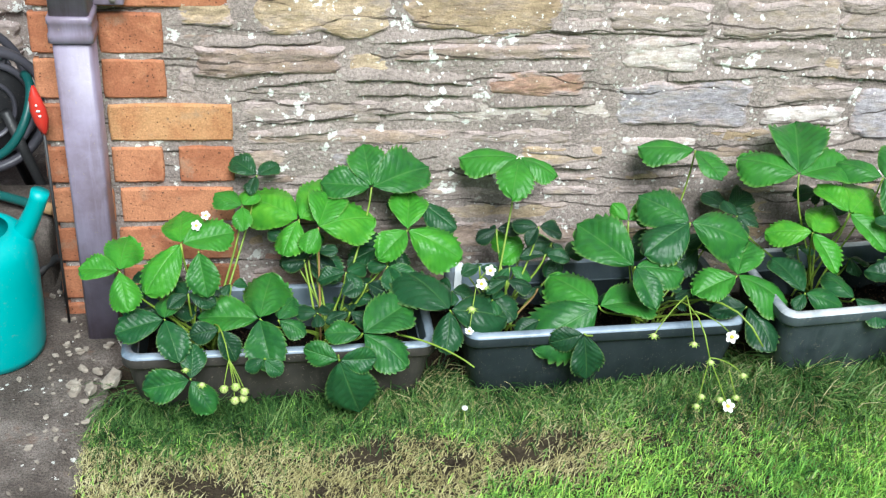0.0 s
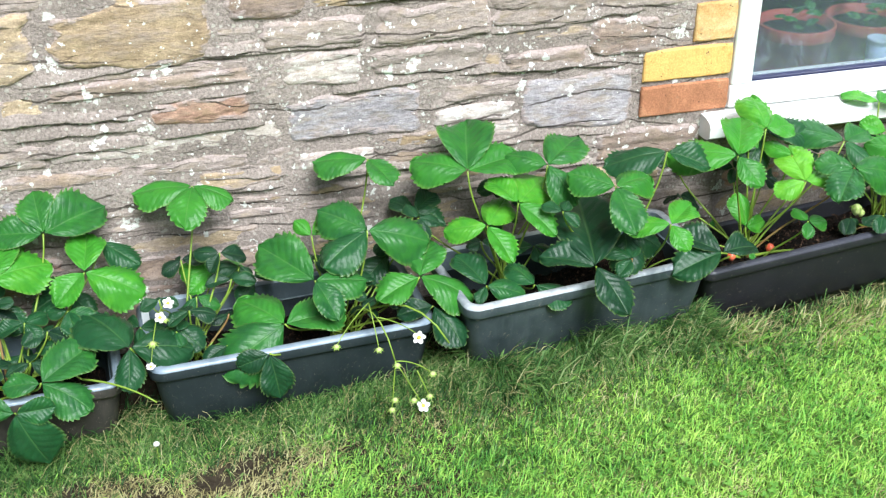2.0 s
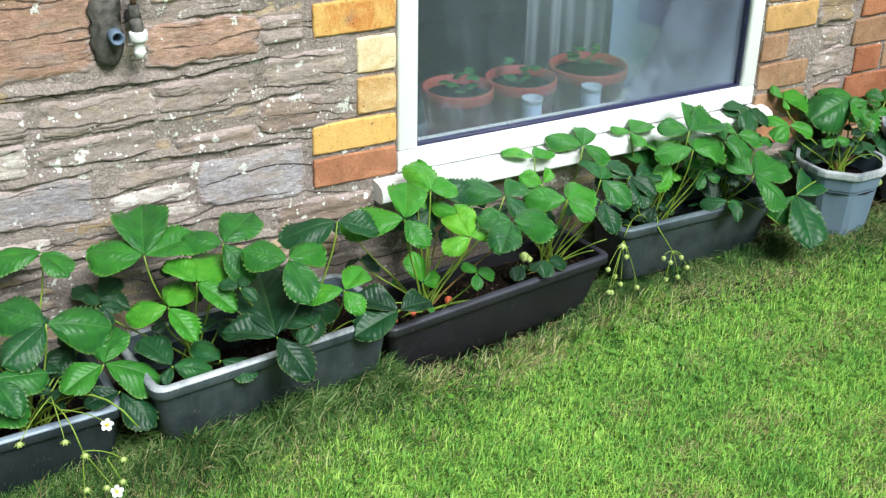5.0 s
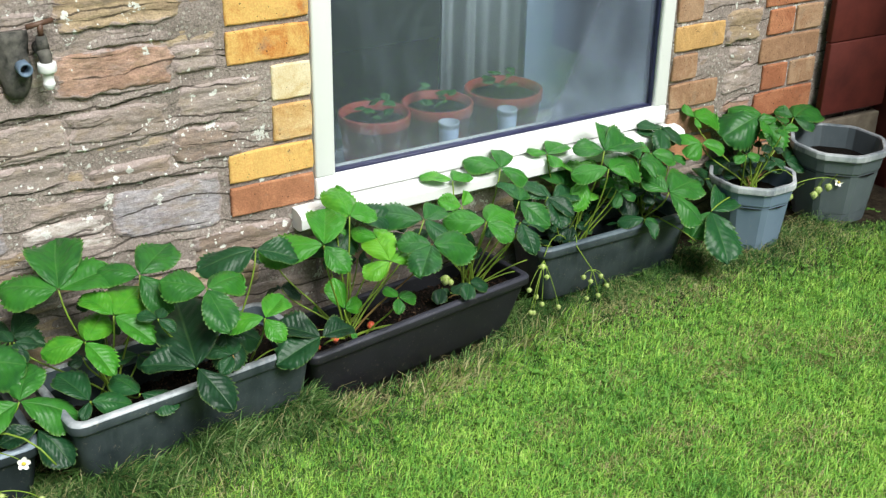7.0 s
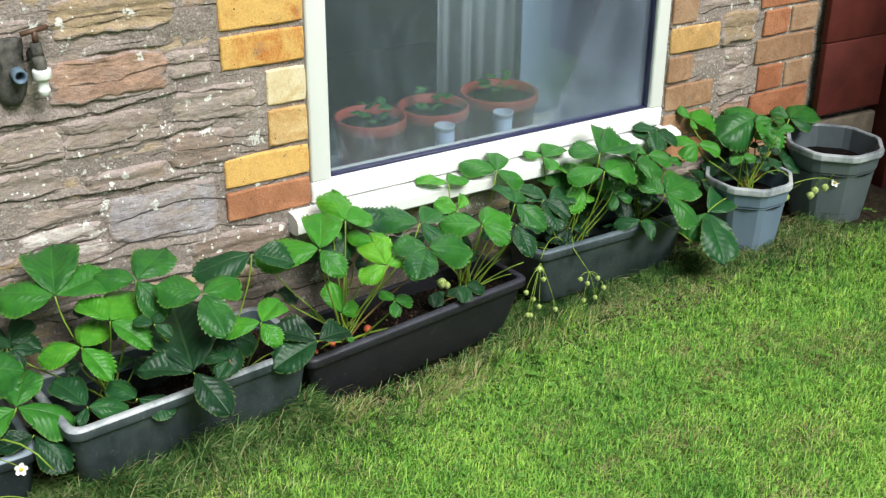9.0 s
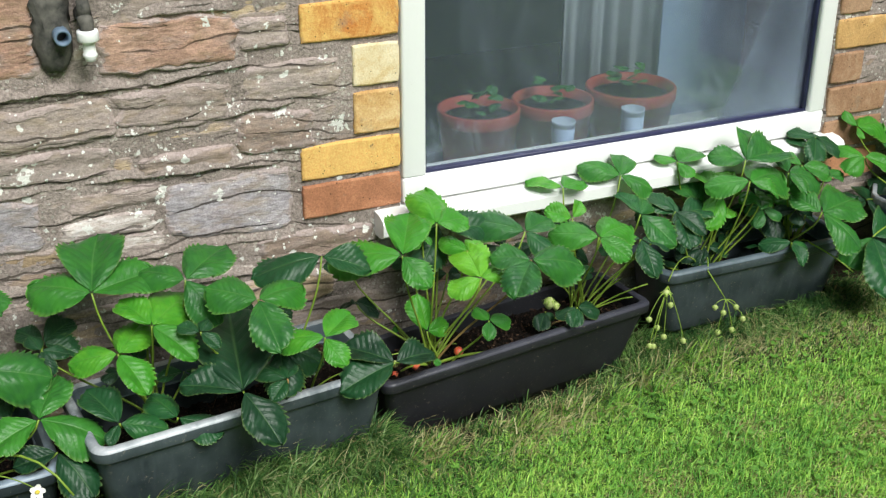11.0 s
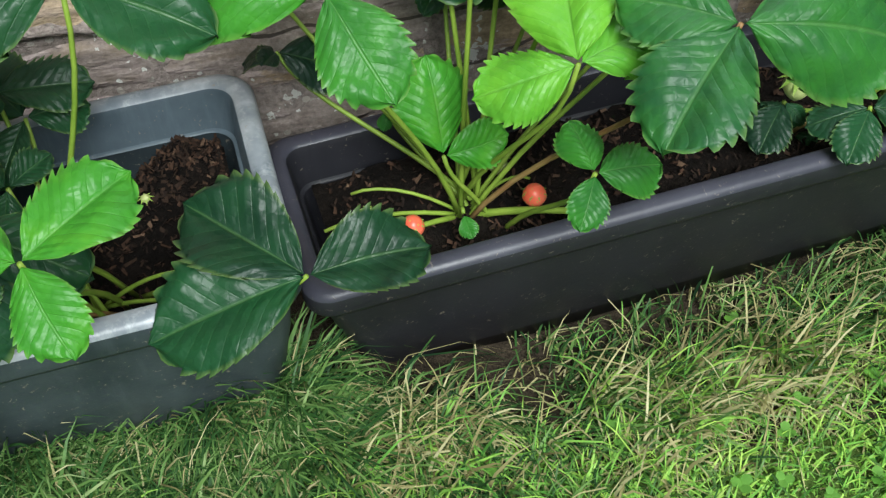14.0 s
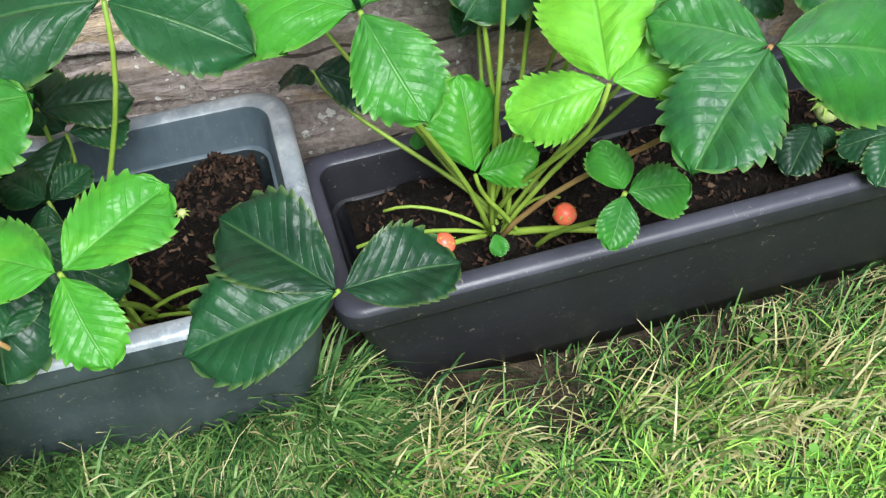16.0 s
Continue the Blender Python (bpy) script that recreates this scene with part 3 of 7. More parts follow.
# ---- troughs ----
def trough(place, turn, hx, hy, h, body_mat, rim_mat, inner_mat, ledge_mat, radius, lip, label, flare=0.028):
    """Open planter: tapered walls, a rolled lip and an inner step."""
    t = empty("planter_trough", place, label, "planter", "troughs along the wall")
    t.rotation_euler = (0, 0, radians(turn))
    bm = bmesh.new()
    b = flare
    loops = [round_rect(hx - b - 0.03, hy - b - 0.03, radius * 0.8, 0.0), round_rect(hx - b - 0.008, hy - b - 0.008, radius, 0.004), round_rect(hx - b, hy - b, radius, 0.014),
             round_rect(hx - b * 0.55, hy - b * 0.55, radius, h * 0.5), round_rect(hx - 0.008, hy - 0.008, radius, h - lip + 0.002)]
    loft(bm, loops, True)
    part("body", bm, body_mat, t)
    bm = bmesh.new()
    w = 0.0175
    loops = [round_rect(hx - 0.0085, hy - 0.0085, radius, h - lip + 0.001), round_rect(hx - 0.001, hy - 0.001, radius, h - lip), round_rect(hx, hy, radius, h - lip + 0.003), round_rect(hx, hy, radius, h - 0.006),
             round_rect(hx - 0.003, hy - 0.003, radius, h - 0.0015), round_rect(hx - 0.007, hy - 0.007, radius, h), round_rect(hx - w + 0.003, hy - w + 0.003, radius * 0.75, h),
             round_rect(hx - w, hy - w, radius * 0.7, h - 0.003)]
    loft(bm, loops)
    # outer lip takes the body colour; rim_mat carries the sky reflection on top
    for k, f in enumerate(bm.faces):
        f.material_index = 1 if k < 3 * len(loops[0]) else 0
    part("rim", bm, [rim_mat, body_mat], t, "dusty rolled rim, sky reflection put into its paler top")
    # where paler than the body, inner_mat carries light on the inner wall
    bm = bmesh.new()
    loft(bm, [round_rect(hx - w, hy - w, radius * 0.7, h - 0.003), round_rect(hx - w - 0.002, hy - w - 0.002, radius * 0.7, h - 0.008), round_rect(hx - w - 0.005, hy - w - 0.005, radius * 0.7, h - 0.040)])
    part("inner_wall", bm, inner_mat, t)
    bm = bmesh.new()
    loft(bm, [round_rect(hx - w - 0.005, hy - w - 0.005, radius * 0.7, h - 0.040), round_rect(hx - w - 0.0058, hy - w - 0.0058, radius * 0.7, h - 0.0405), round_rect(hx - w - 0.0074, hy - w - 0.0074, radius * 0.65, h - 0.0408), round_rect(hx - w - 0.0080, hy - w - 0.0080, radius * 0.65, h - 0.0420)])
    part("inner_ledge", bm, ledge_mat, t, "narrow step inside the rim")
    bm = bmesh.new()
    loft(bm, [round_rect(hx - w - 0.0080, hy - w - 0.0080, radius * 0.65, h - 0.0420), round_rect(hx - w - 0.026, hy - w - 0.026, radius * 0.6, 0.012)], False, True)
    # lining takes the darkest body colours, putting the shade inside into it
    part("lining", bm, TROUGH_DARK if body_mat == TROUGH_DARK else TROUGH_GREEN, t)
    return t


def soil_in(place, turn, hx, hy, z, lumps=0.012, seed=0, heap=None):
    bm = bmesh.new()
    nx, ny = int(hx * 2 / 0.006), int(hy * 2 / 0.006)
    rows = []
    for j in range(ny + 1):
        row = []
        for i in range(nx + 1):
            x, y = -hx + 2 * hx * i / nx, -hy + 2 * hy * j / ny
            q = Vector((x * 16 + seed * 3.3, y * 16, seed))
            d = lumps * (noise.noise(q) + 0.7 * noise.noise(q * 2.7) + 0.6 * abs(noise.noise(q * 6.1)) + 0.45 * abs(noise.noise(q * 12.3)))
            if heap:
                d += heap[2] * math.exp(-((x - heap[0]) ** 2 + (y - heap[1]) ** 2) / 0.0045)
            row.append(bm.verts.new((x, y, d)))
        rows.append(row)
    for j in range(ny):
        for i in range(nx):
            bm.faces.new((rows[j][i], rows[j][i + 1], rows[j + 1][i + 1], rows[j + 1][i]))
    # loose shreds
    rng = random.Random(seed)
    count = int(3000 * hx * hy / 0.025)
    for k in range(count + (900 if heap else 0)):
        x, y = rng.uniform(-hx, hx) * 0.97, rng.uniform(-hy, hy) * 0.95
        if k >= count:
            x, y = min(hx * 0.98, rng.gauss(heap[0], 0.045)), min(hy * 0.98, rng.gauss(heap[1], 0.03))
        q = Vector((x * 16 + seed * 3.3, y * 16, seed))
        d = lumps * (noise.noise(q) + 0.7 * noise.noise(q * 2.7))
        if heap:
            d += heap[2] * math.exp(-((x - heap[0]) ** 2 + (y - heap[1]) ** 2) / 0.0045)
        a, l, w = rng.uniform(0, 6.3), rng.uniform(0.001, 0.0036) * (2 if rng.random() < 0.05 else 1), rng.uniform(0.0006, 0.0018)
        e = Vector((math.cos(a), math.sin(a), rng.uniform(-0.9, 1.0))) * l
        s = Vector((-math.sin(a), math.cos(a), 0)) * w
        c = Vector((x, y, d + rng.uniform(0.002, 0.008)))
        vs = [bm.verts.new(p) for p in (c - e - s, c + e - s * 0.5, c + e + s * 0.5 + Vector((0, 0, w)), c - e + s + Vector((0, 0, w)))]
        bm.faces.new(vs).material_index = 1
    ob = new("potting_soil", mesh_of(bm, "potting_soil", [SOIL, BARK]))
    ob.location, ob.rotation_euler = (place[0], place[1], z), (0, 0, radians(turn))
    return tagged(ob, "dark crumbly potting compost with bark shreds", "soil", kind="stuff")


TROUGHS = [
    # x, y, z, turn, half length, half width, height, dark
    (0.083, 1.790, -0.066, 2.0, 0.285, 0.115, 0.158, False),
    (0.686, 1.808, -0.048, 3.2, 0.275, 0.130, 0.168, False),
    (1.273, 1.792, -0.006, 6.0, 0.275, 0.122, 0.171, False),
    (1.868, 1.858, -0.075, 7.5, 0.328, 0.092, 0.187, True),
    (2.495, 1.902, -0.010, 0.0, 0.255, 0.086, 0.172, False),
]
for k, (x, y, z, turn, hx, hy, h, dark) in enumerate(TROUGHS):
    if dark:
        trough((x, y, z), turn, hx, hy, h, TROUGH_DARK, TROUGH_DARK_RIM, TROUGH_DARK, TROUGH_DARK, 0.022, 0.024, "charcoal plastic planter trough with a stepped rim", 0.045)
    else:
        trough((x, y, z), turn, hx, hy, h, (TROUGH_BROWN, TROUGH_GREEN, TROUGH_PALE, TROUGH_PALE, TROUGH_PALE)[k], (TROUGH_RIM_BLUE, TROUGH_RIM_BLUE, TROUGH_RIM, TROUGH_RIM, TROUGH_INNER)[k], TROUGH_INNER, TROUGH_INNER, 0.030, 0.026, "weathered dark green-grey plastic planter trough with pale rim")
    soil_in((x, y), turn, hx - 0.034, hy - 0.034, z + h - (0.085, 0.085, 0.098, 0.034, 0.078)[k], seed=k + 1, heap=(0.212, 0.072, 0.055) if k == 2 else None)


# ---- ground ----
def lawn_height(x, y):
    rise = 0.020 * math.exp(-((x - 1.28) / 0.30) ** 2) * max(0.0, min(1.0, (y - 1.52) / 0.14))
    return -0.055 + 0.025 * max(0.0, min(1.0, (x - 0.3) / 0.7)) + 0.022 * max(0.0, min(1.0, (x - 2.5) / 0.5)) + 0.028 * max(0.0, min(1.0, (x - 3.08) / 0.14)) + rise - 0.042 * math.exp(-((x - 1.9) / 0.30) ** 4) * max(0.0, min(1.0, (y - 1.60) / 0.15)) + 0.010 * noise.noise((x * 2.2, y * 2.2, 0.4)) + 0.004 * noise.noise((x * 9, y * 9, 2.0))


def path_edge(y):
    """The line between the concrete path and the lawn."""
    return -0.245 + 0.02 * noise.noise((0.3, y * 4, 9.0)) + 0.06 * (y - 1.65)


def ground():
    bm = bmesh.new()
    xs = [-60, -20, -6, -2] + [-1 + 0.03 * k for k in range(180)] + [5, 8, 20, 60]
    ys = [-60, -20, -6, -3] + [-2 + 0.03 * k for k in range(136)] + [2.2, 2.5, 4, 8, 20, 60]
    grid = [[bm.verts.new((x, y, lawn_height(x, y) if -1 < x < 5 and -2 < y < 2.2 else -0.045)) for x in xs] for y in ys]
    for j in range(len(ys) - 1):
        for i in range(len(xs) - 1):
            bm.faces.new((grid[j][i], grid[j][i + 1], grid[j + 1][i + 1], grid[j + 1][i]))
    for f in bm.faces:
        c = f.calc_center_median()
        f.material_index = 1 if c.y < 1.30 or c.x > 3.9 or (c.x > 0.95 and c.y < 1.62) else 0
    ob = part("ground", bm, [EARTH, TURF], None)
    return tagged(ob, "lawn soil with thin turf and worn bare patches", "ground", kind="structure")


ground()


# ---- strawberry plants ----
def leaflet_mesh(seed, width=0.45, fold=0.16, droop=0.16, cup=0.10, rows=45, half=10):
    """A broad toothed leaflet, one unit long along y: wedge-shaped at the foot, blunt at the tip, folded at the midrib and pleated along its side veins."""
    rng = random.Random(seed)
    bm = bmesh.new()
    uvl = bm.loops.layers.uv.new("UVMap")
    ph, amp, skew = rng.uniform(0, 6), rng.uniform(0.03, 0.07), rng.uniform(-0.05, 0.05)
    bulge = rng.uniform(1.9, 2.4)
    grid, coord = [], {}
    for k in range(rows):
        u = k / (rows - 1)
        w = width / 0.594 * u ** 0.66 * max(0.0, 1 - u ** bulge) ** 0.60
        row = []
        for m in range(-half, half + 1):
            v = m / half
            e = abs(v)
            saw = (-0.060, -0.005, 0.045, 0.070)[k % 4] if 0.20 < u < 0.98 else 0.0
            x = w * v * ((1 + saw) if e == 1 else 1.0) + skew * w * math.sin(3 * u)
            y = u + (0.45 * saw if e == 1 else 0.0) + 0.06 * e * e * (0.55 - u) + (0.028 if k == rows - 1 else 0)
            pleat = 2 * abs(math.sin(math.pi * ((u - 0.30 * e ** 0.9) * 8))) - 1.25
            puck = 0.035 * noise.noise((seed * 5 + u * 4, v * 2.6, 2.0)) * min(1, e * 3) + 0.008 * noise.noise((seed * 9 + u * 15, v * 8, 5.0)) * min(1, e * 4)
            z = puck + fold * abs(x) - cup * e * e * w * 1.6 - droop * u * u + (0.006 + 0.007 * noise.noise((seed * 3 + u * 4, v * 2, 8.0))) * pleat * min(1, e * 3.5) * (1 - 0.5 * e) * min(1, 3 * u) + amp * math.sin(ph + 6 * u + 2.5 * v) * e * min(1, 2 * u)
            vert = bm.verts.new((x, y, z))
            coord[vert] = (u, 0.5 + 0.5 * v)
            row.append(vert)
        grid.append(row)
    for a, b in zip(grid, grid[1:]):
        for m in range(2 * half):
            f = bm.faces.new((a[m], a[m + 1], b[m + 1], b[m]))
            for lp in f.loops:
                lp[uvl].uv = coord[lp.vert]
    return mesh_of(bm, "leaflet", LEAF)


LEAFLETS = [leaflet_mesh(k + 1, *row) for k, row in enumerate((
    (0.42, 0.55, 0.24, 0.42), (0.43, 0.36, 0.32, 0.50), (0.39, 0.80, 0.20, 0.40), (0.42, 0.30, 0.40, 0.46),
    (0.40, 0.68, 0.14, 0.32), (0.44, 0.42, 0.32, 0.56), (0.43, 0.48, 0.18, 0.60), (0.38, 0.95, 0.20, 0.36)))]
CROWNS = {
    "t1a": (-0.055, 1.785, 0.035), "t1b": (0.165, 1.795, 0.035), "t2a": (0.505, 1.800, 0.055), "t2b": (0.800, 1.805, 0.055),
    "t3a": (1.131, 1.830, 0.090), "t3b": (1.401, 1.772, 0.090), "t4a": (1.690, 1.822, 0.072), "t4b": (2.060, 1.880, 0.070),
    "t5a": (2.400, 1.905, 0.092), "t5b": (2.620, 1.905, 0.092), "p1": (2.995, 1.865, 0.150),
}
PLANTS = {}
for key, place in CROWNS.items():
    where = "a blue plastic pot" if key == "p1" else "a plastic trough"
    PLANTS[key] = empty("strawberry_plant", place, "leafy green strawberry plant growing in " + where, "plant", "strawberry plants")
leaf_rng = random.Random(11)


def stem(plant, pts, r0, r1, material=STALK, name="leaf_stalk"):
    ob = PLANTS[plant]
    bm = bmesh.new()
    n = len(pts)
    tube(bm, pts, [r0 + (r1 - r0) * k / (n - 1) for k in range(n)], 7)
    return part(name, rel(bm, ob), material, ob)


def leaf(plant, tone, face, j, *tips):
    """A stalk from the plant's crown to j, and leaflets from there to the tips; face: the side that the blade turns up."""
    base = Vector(CROWNS[plant])
    j = Vector(j)
    foot = base + Vector((leaf_rng.uniform(-0.026, 0.026), leaf_rng.uniform(-0.018, 0.018), -0.012))
    flat = Vector((j.x - foot.x, j.y - foot.y, 0))
    rise = max(0.05, (j.z - foot.z)) if j.z > foot.z + 0.03 else 0.09
    pts = bend(foot, j, foot + Vector((flat.x * 0.32, flat.y * 0.32, rise * 0.5)), j - Vector((flat.x * 0.10, flat.y * 0.10, -0.01 if j.z < foot.z + 0.06 else rise * 0.35)), 10)
    s = stem(plant, pts, 0.0024, 0.0017, STALK if leaf_rng.random() < 0.93 else STALK_RED)
    up = Vector(face)
    for tip in tips:
        along = Vector(tip) - j
        size = along.length
        along.normalize()
        n = (up + Vector((leaf_rng.uniform(-0.28, 0.28), leaf_rng.uniform(-0.22, 0.22), 0)))
        n = (n - along * n.dot(along)).normalized()
        side = along.cross(n)
        ob = new("leaflet", LEAFLETS[leaf_rng.randrange(len(LEAFLETS))])
        ob["tone"] = tone
        ob.parent = s
        wide = leaf_rng.uniform(0.94, 1.10)
        m = Matrix((side * size * wide, along * size * 1.02, n * size)).transposed().to_4x4()
        m.translation = j - base + along * 0.002
        ob.matrix_basis = m


leaf("t4a", 0.60, (0, -0.45, 0.9), (1.602, 1.750, 0.363), (1.490, 1.803, 0.389), (1.659, 1.846, 0.411), (1.628, 1.690, 0.333))
leaf("t4a", 0.72, (0, -0.45, 0.9), (1.706, 1.831, 0.375), (1.736, 1.932, 0.425), (1.778, 1.843, 0.380), (1.672, 1.857, 0.387))
leaf("t4a", 0.22, (0, -0.45, 0.9), (1.742, 1.900, 0.338), (1.772, 1.969, 0.373), (1.844, 1.882, 0.329), (1.682, 1.832, 0.304))
leaf("t4a", 0.86, (0, -0.45, 0.9), (1.752, 1.729, 0.296), (1.753, 1.816, 0.340), (1.689, 1.724, 0.294), (1.821, 1.755, 0.309))
leaf("t4a", 0.75, (0, -0.45, 0.9), (1.757, 1.800, 0.322), (1.722, 1.842, 0.343), (1.800, 1.828, 0.336), (1.802, 1.782, 0.313))
leaf("t4a", 0.44, (0, -0.45, 0.9), (1.848, 1.712, 0.323), (1.786, 1.654, 0.294), (1.961, 1.695, 0.314), (1.784, 1.742, 0.338))
leaf("t4a", 0.42, (0, -0.45, 0.9), (1.898, 1.831, 0.323), (1.812, 1.904, 0.359), (1.969, 1.858, 0.336), (1.942, 1.777, 0.296))
leaf("t4b", 0.58, (0, -0.45, 0.9), (2.036, 1.777, 0.307), (1.960, 1.824, 0.330), (2.135, 1.810, 0.323), (2.078, 1.726, 0.281))
leaf("t4b", 0.75, (0, -0.75, 0.66), (2.035, 1.880, 0.308), (1.987, 1.899, 0.330), (2.068, 1.901, 0.332))
leaf("t4b", 0.66, (0, -0.18, 0.98), (2.036, 1.926, 0.358), (1.988, 1.985, 0.373), (2.102, 1.961, 0.364))
leaf("t4b", 0.45, (0, -0.45, 0.9), (2.177, 1.928, 0.361), (2.120, 1.985, 0.398), (2.219, 1.983, 0.389), (2.244, 1.900, 0.348))
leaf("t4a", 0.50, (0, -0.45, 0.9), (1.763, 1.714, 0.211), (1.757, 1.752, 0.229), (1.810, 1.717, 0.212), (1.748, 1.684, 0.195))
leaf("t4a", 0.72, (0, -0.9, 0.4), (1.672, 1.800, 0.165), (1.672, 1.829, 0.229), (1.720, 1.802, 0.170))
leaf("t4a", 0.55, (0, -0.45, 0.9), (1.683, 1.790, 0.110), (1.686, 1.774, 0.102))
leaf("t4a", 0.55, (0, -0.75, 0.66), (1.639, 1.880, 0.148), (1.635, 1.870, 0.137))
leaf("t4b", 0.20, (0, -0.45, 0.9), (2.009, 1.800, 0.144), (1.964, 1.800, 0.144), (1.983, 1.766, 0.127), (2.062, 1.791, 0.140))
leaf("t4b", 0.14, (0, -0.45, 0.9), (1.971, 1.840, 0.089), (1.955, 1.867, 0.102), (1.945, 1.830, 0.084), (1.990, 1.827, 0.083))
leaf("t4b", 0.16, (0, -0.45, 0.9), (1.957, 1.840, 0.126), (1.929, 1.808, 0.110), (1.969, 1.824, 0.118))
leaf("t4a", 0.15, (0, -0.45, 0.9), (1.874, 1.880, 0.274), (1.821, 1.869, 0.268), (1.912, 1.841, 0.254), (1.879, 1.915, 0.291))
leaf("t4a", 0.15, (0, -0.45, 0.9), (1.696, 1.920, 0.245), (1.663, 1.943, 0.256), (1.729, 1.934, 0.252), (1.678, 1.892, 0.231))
leaf("t4a", 0.65, (0, -0.45, 0.9), (1.689, 1.860, 0.343), (1.660, 1.846, 0.336), (1.699, 1.840, 0.333))
leaf("t4b", 0.42, (0, -0.45, 0.9), (2.174, 1.840, 0.307), (2.167, 1.906, 0.340), (2.222, 1.770, 0.272), (2.217, 1.892, 0.333))
leaf("t4b", 0.22, (0, -0.45, 0.9), (2.152, 1.800, 0.272), (2.124, 1.827, 0.286), (2.208, 1.777, 0.260), (2.150, 1.725, 0.235))
leaf("t4b", 0.20, (0, -0.45, 0.9), (2.277, 1.860, 0.288), (2.252, 1.923, 0.319), (2.272, 1.820, 0.268), (2.321, 1.805, 0.261))
leaf("t3b", 0.18, (0, -0.45, 0.9), (1.561, 1.692, 0.181), (1.489, 1.752, 0.211), (1.642, 1.702, 0.186), (1.455, 1.674, 0.172))
leaf("t3b", 0.72, (0, -0.45, 0.9), (1.411, 1.636, 0.296), (1.342, 1.666, 0.311), (1.470, 1.677, 0.316), (1.429, 1.589, 0.272))
leaf("t3b", 0.30, (0, -0.45, 0.9), (1.454, 1.766, 0.384), (1.338, 1.777, 0.390), (1.531, 1.731, 0.367))
leaf("t3b", 0.50, (0, -0.45, 0.9), (1.313, 1.684, 0.367), (1.240, 1.731, 0.390), (1.400, 1.713, 0.381), (1.322, 1.596, 0.323))
leaf("t3a", 0.50, (0, -0.45, 0.9), (1.064, 1.829, 0.363), (0.972, 1.885, 0.391), (1.098, 1.956, 0.426), (1.174, 1.860, 0.379))
leaf("t3a", 0.68, (0, -0.45, 0.9), (1.146, 1.759, 0.317), (1.112, 1.824, 0.350), (1.235, 1.828, 0.352), (1.204, 1.697, 0.286))
leaf("t3a", 0.68, (0, -0.45, 0.9), (1.086, 1.764, 0.273), (1.010, 1.780, 0.281), (1.120, 1.696, 0.239), (1.143, 1.826, 0.304))
leaf("t3a", 0.50, (0, -0.45, 0.9), (1.218, 1.800, 0.370), (1.306, 1.872, 0.406), (1.154, 1.850, 0.395), (1.257, 1.731, 0.336))
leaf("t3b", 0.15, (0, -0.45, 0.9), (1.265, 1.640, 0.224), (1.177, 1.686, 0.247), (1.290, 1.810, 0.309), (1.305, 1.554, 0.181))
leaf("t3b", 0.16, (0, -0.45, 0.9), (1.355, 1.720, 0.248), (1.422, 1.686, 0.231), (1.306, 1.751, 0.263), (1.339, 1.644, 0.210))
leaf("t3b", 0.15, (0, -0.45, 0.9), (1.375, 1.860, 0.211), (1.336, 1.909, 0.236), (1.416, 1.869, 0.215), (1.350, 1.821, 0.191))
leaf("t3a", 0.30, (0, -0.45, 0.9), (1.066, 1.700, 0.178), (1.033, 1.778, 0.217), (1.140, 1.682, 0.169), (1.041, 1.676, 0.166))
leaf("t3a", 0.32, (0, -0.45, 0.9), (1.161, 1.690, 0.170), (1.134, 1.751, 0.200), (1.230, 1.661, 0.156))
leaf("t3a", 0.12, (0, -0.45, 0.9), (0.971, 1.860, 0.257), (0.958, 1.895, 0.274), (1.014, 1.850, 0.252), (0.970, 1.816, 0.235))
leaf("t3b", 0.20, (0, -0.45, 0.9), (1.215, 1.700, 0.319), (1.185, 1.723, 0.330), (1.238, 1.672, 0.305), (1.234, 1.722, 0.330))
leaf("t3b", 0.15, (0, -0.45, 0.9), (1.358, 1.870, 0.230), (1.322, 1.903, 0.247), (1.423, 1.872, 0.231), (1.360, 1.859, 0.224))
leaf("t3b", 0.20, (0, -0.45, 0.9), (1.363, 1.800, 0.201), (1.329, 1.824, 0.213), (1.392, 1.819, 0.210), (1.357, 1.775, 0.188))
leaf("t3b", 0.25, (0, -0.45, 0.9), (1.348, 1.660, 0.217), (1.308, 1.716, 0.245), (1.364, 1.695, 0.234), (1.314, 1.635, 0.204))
leaf("t1a", 0.62, (0, -0.45, 0.9), (-0.191, 1.720, 0.241), (-0.259, 1.733, 0.247), (-0.181, 1.795, 0.279), (-0.177, 1.659, 0.211))
leaf("t1a", 0.65, (0, -0.45, 0.9), (-0.089, 1.780, 0.259), (-0.150, 1.713, 0.226), (-0.096, 1.861, 0.299), (-0.001, 1.806, 0.272))
leaf("t1a", 0.50, (0, -0.75, 0.66), (-0.057, 1.760, 0.255), (-0.045, 1.709, 0.197))
leaf("t1a", 0.40, (0, -0.45, 0.9), (-0.117, 1.690, 0.158), (-0.199, 1.675, 0.150), (-0.113, 1.749, 0.188), (-0.090, 1.624, 0.125))
leaf("t1b", 0.45, (0, -0.45, 0.9), (0.048, 1.720, 0.134), (-0.058, 1.736, 0.142), (0.067, 1.822, 0.185), (0.065, 1.635, 0.092))
leaf("t1b", 0.40, (0, -0.45, 0.9), (0.081, 1.730, 0.123), (0.129, 1.713, 0.114), (0.107, 1.780, 0.148))
leaf("t1a", 0.35, (0, -0.75, 0.66), (-0.072, 1.620, 0.076), (-0.152, 1.611, 0.066), (-0.067, 1.660, 0.122), (-0.035, 1.584, 0.036))
leaf("t1b", 0.38, (0, -0.95, 0.3), (0.188, 1.620, 0.111), (0.129, 1.625, 0.127), (0.222, 1.586, 0.004), (0.251, 1.619, 0.108))
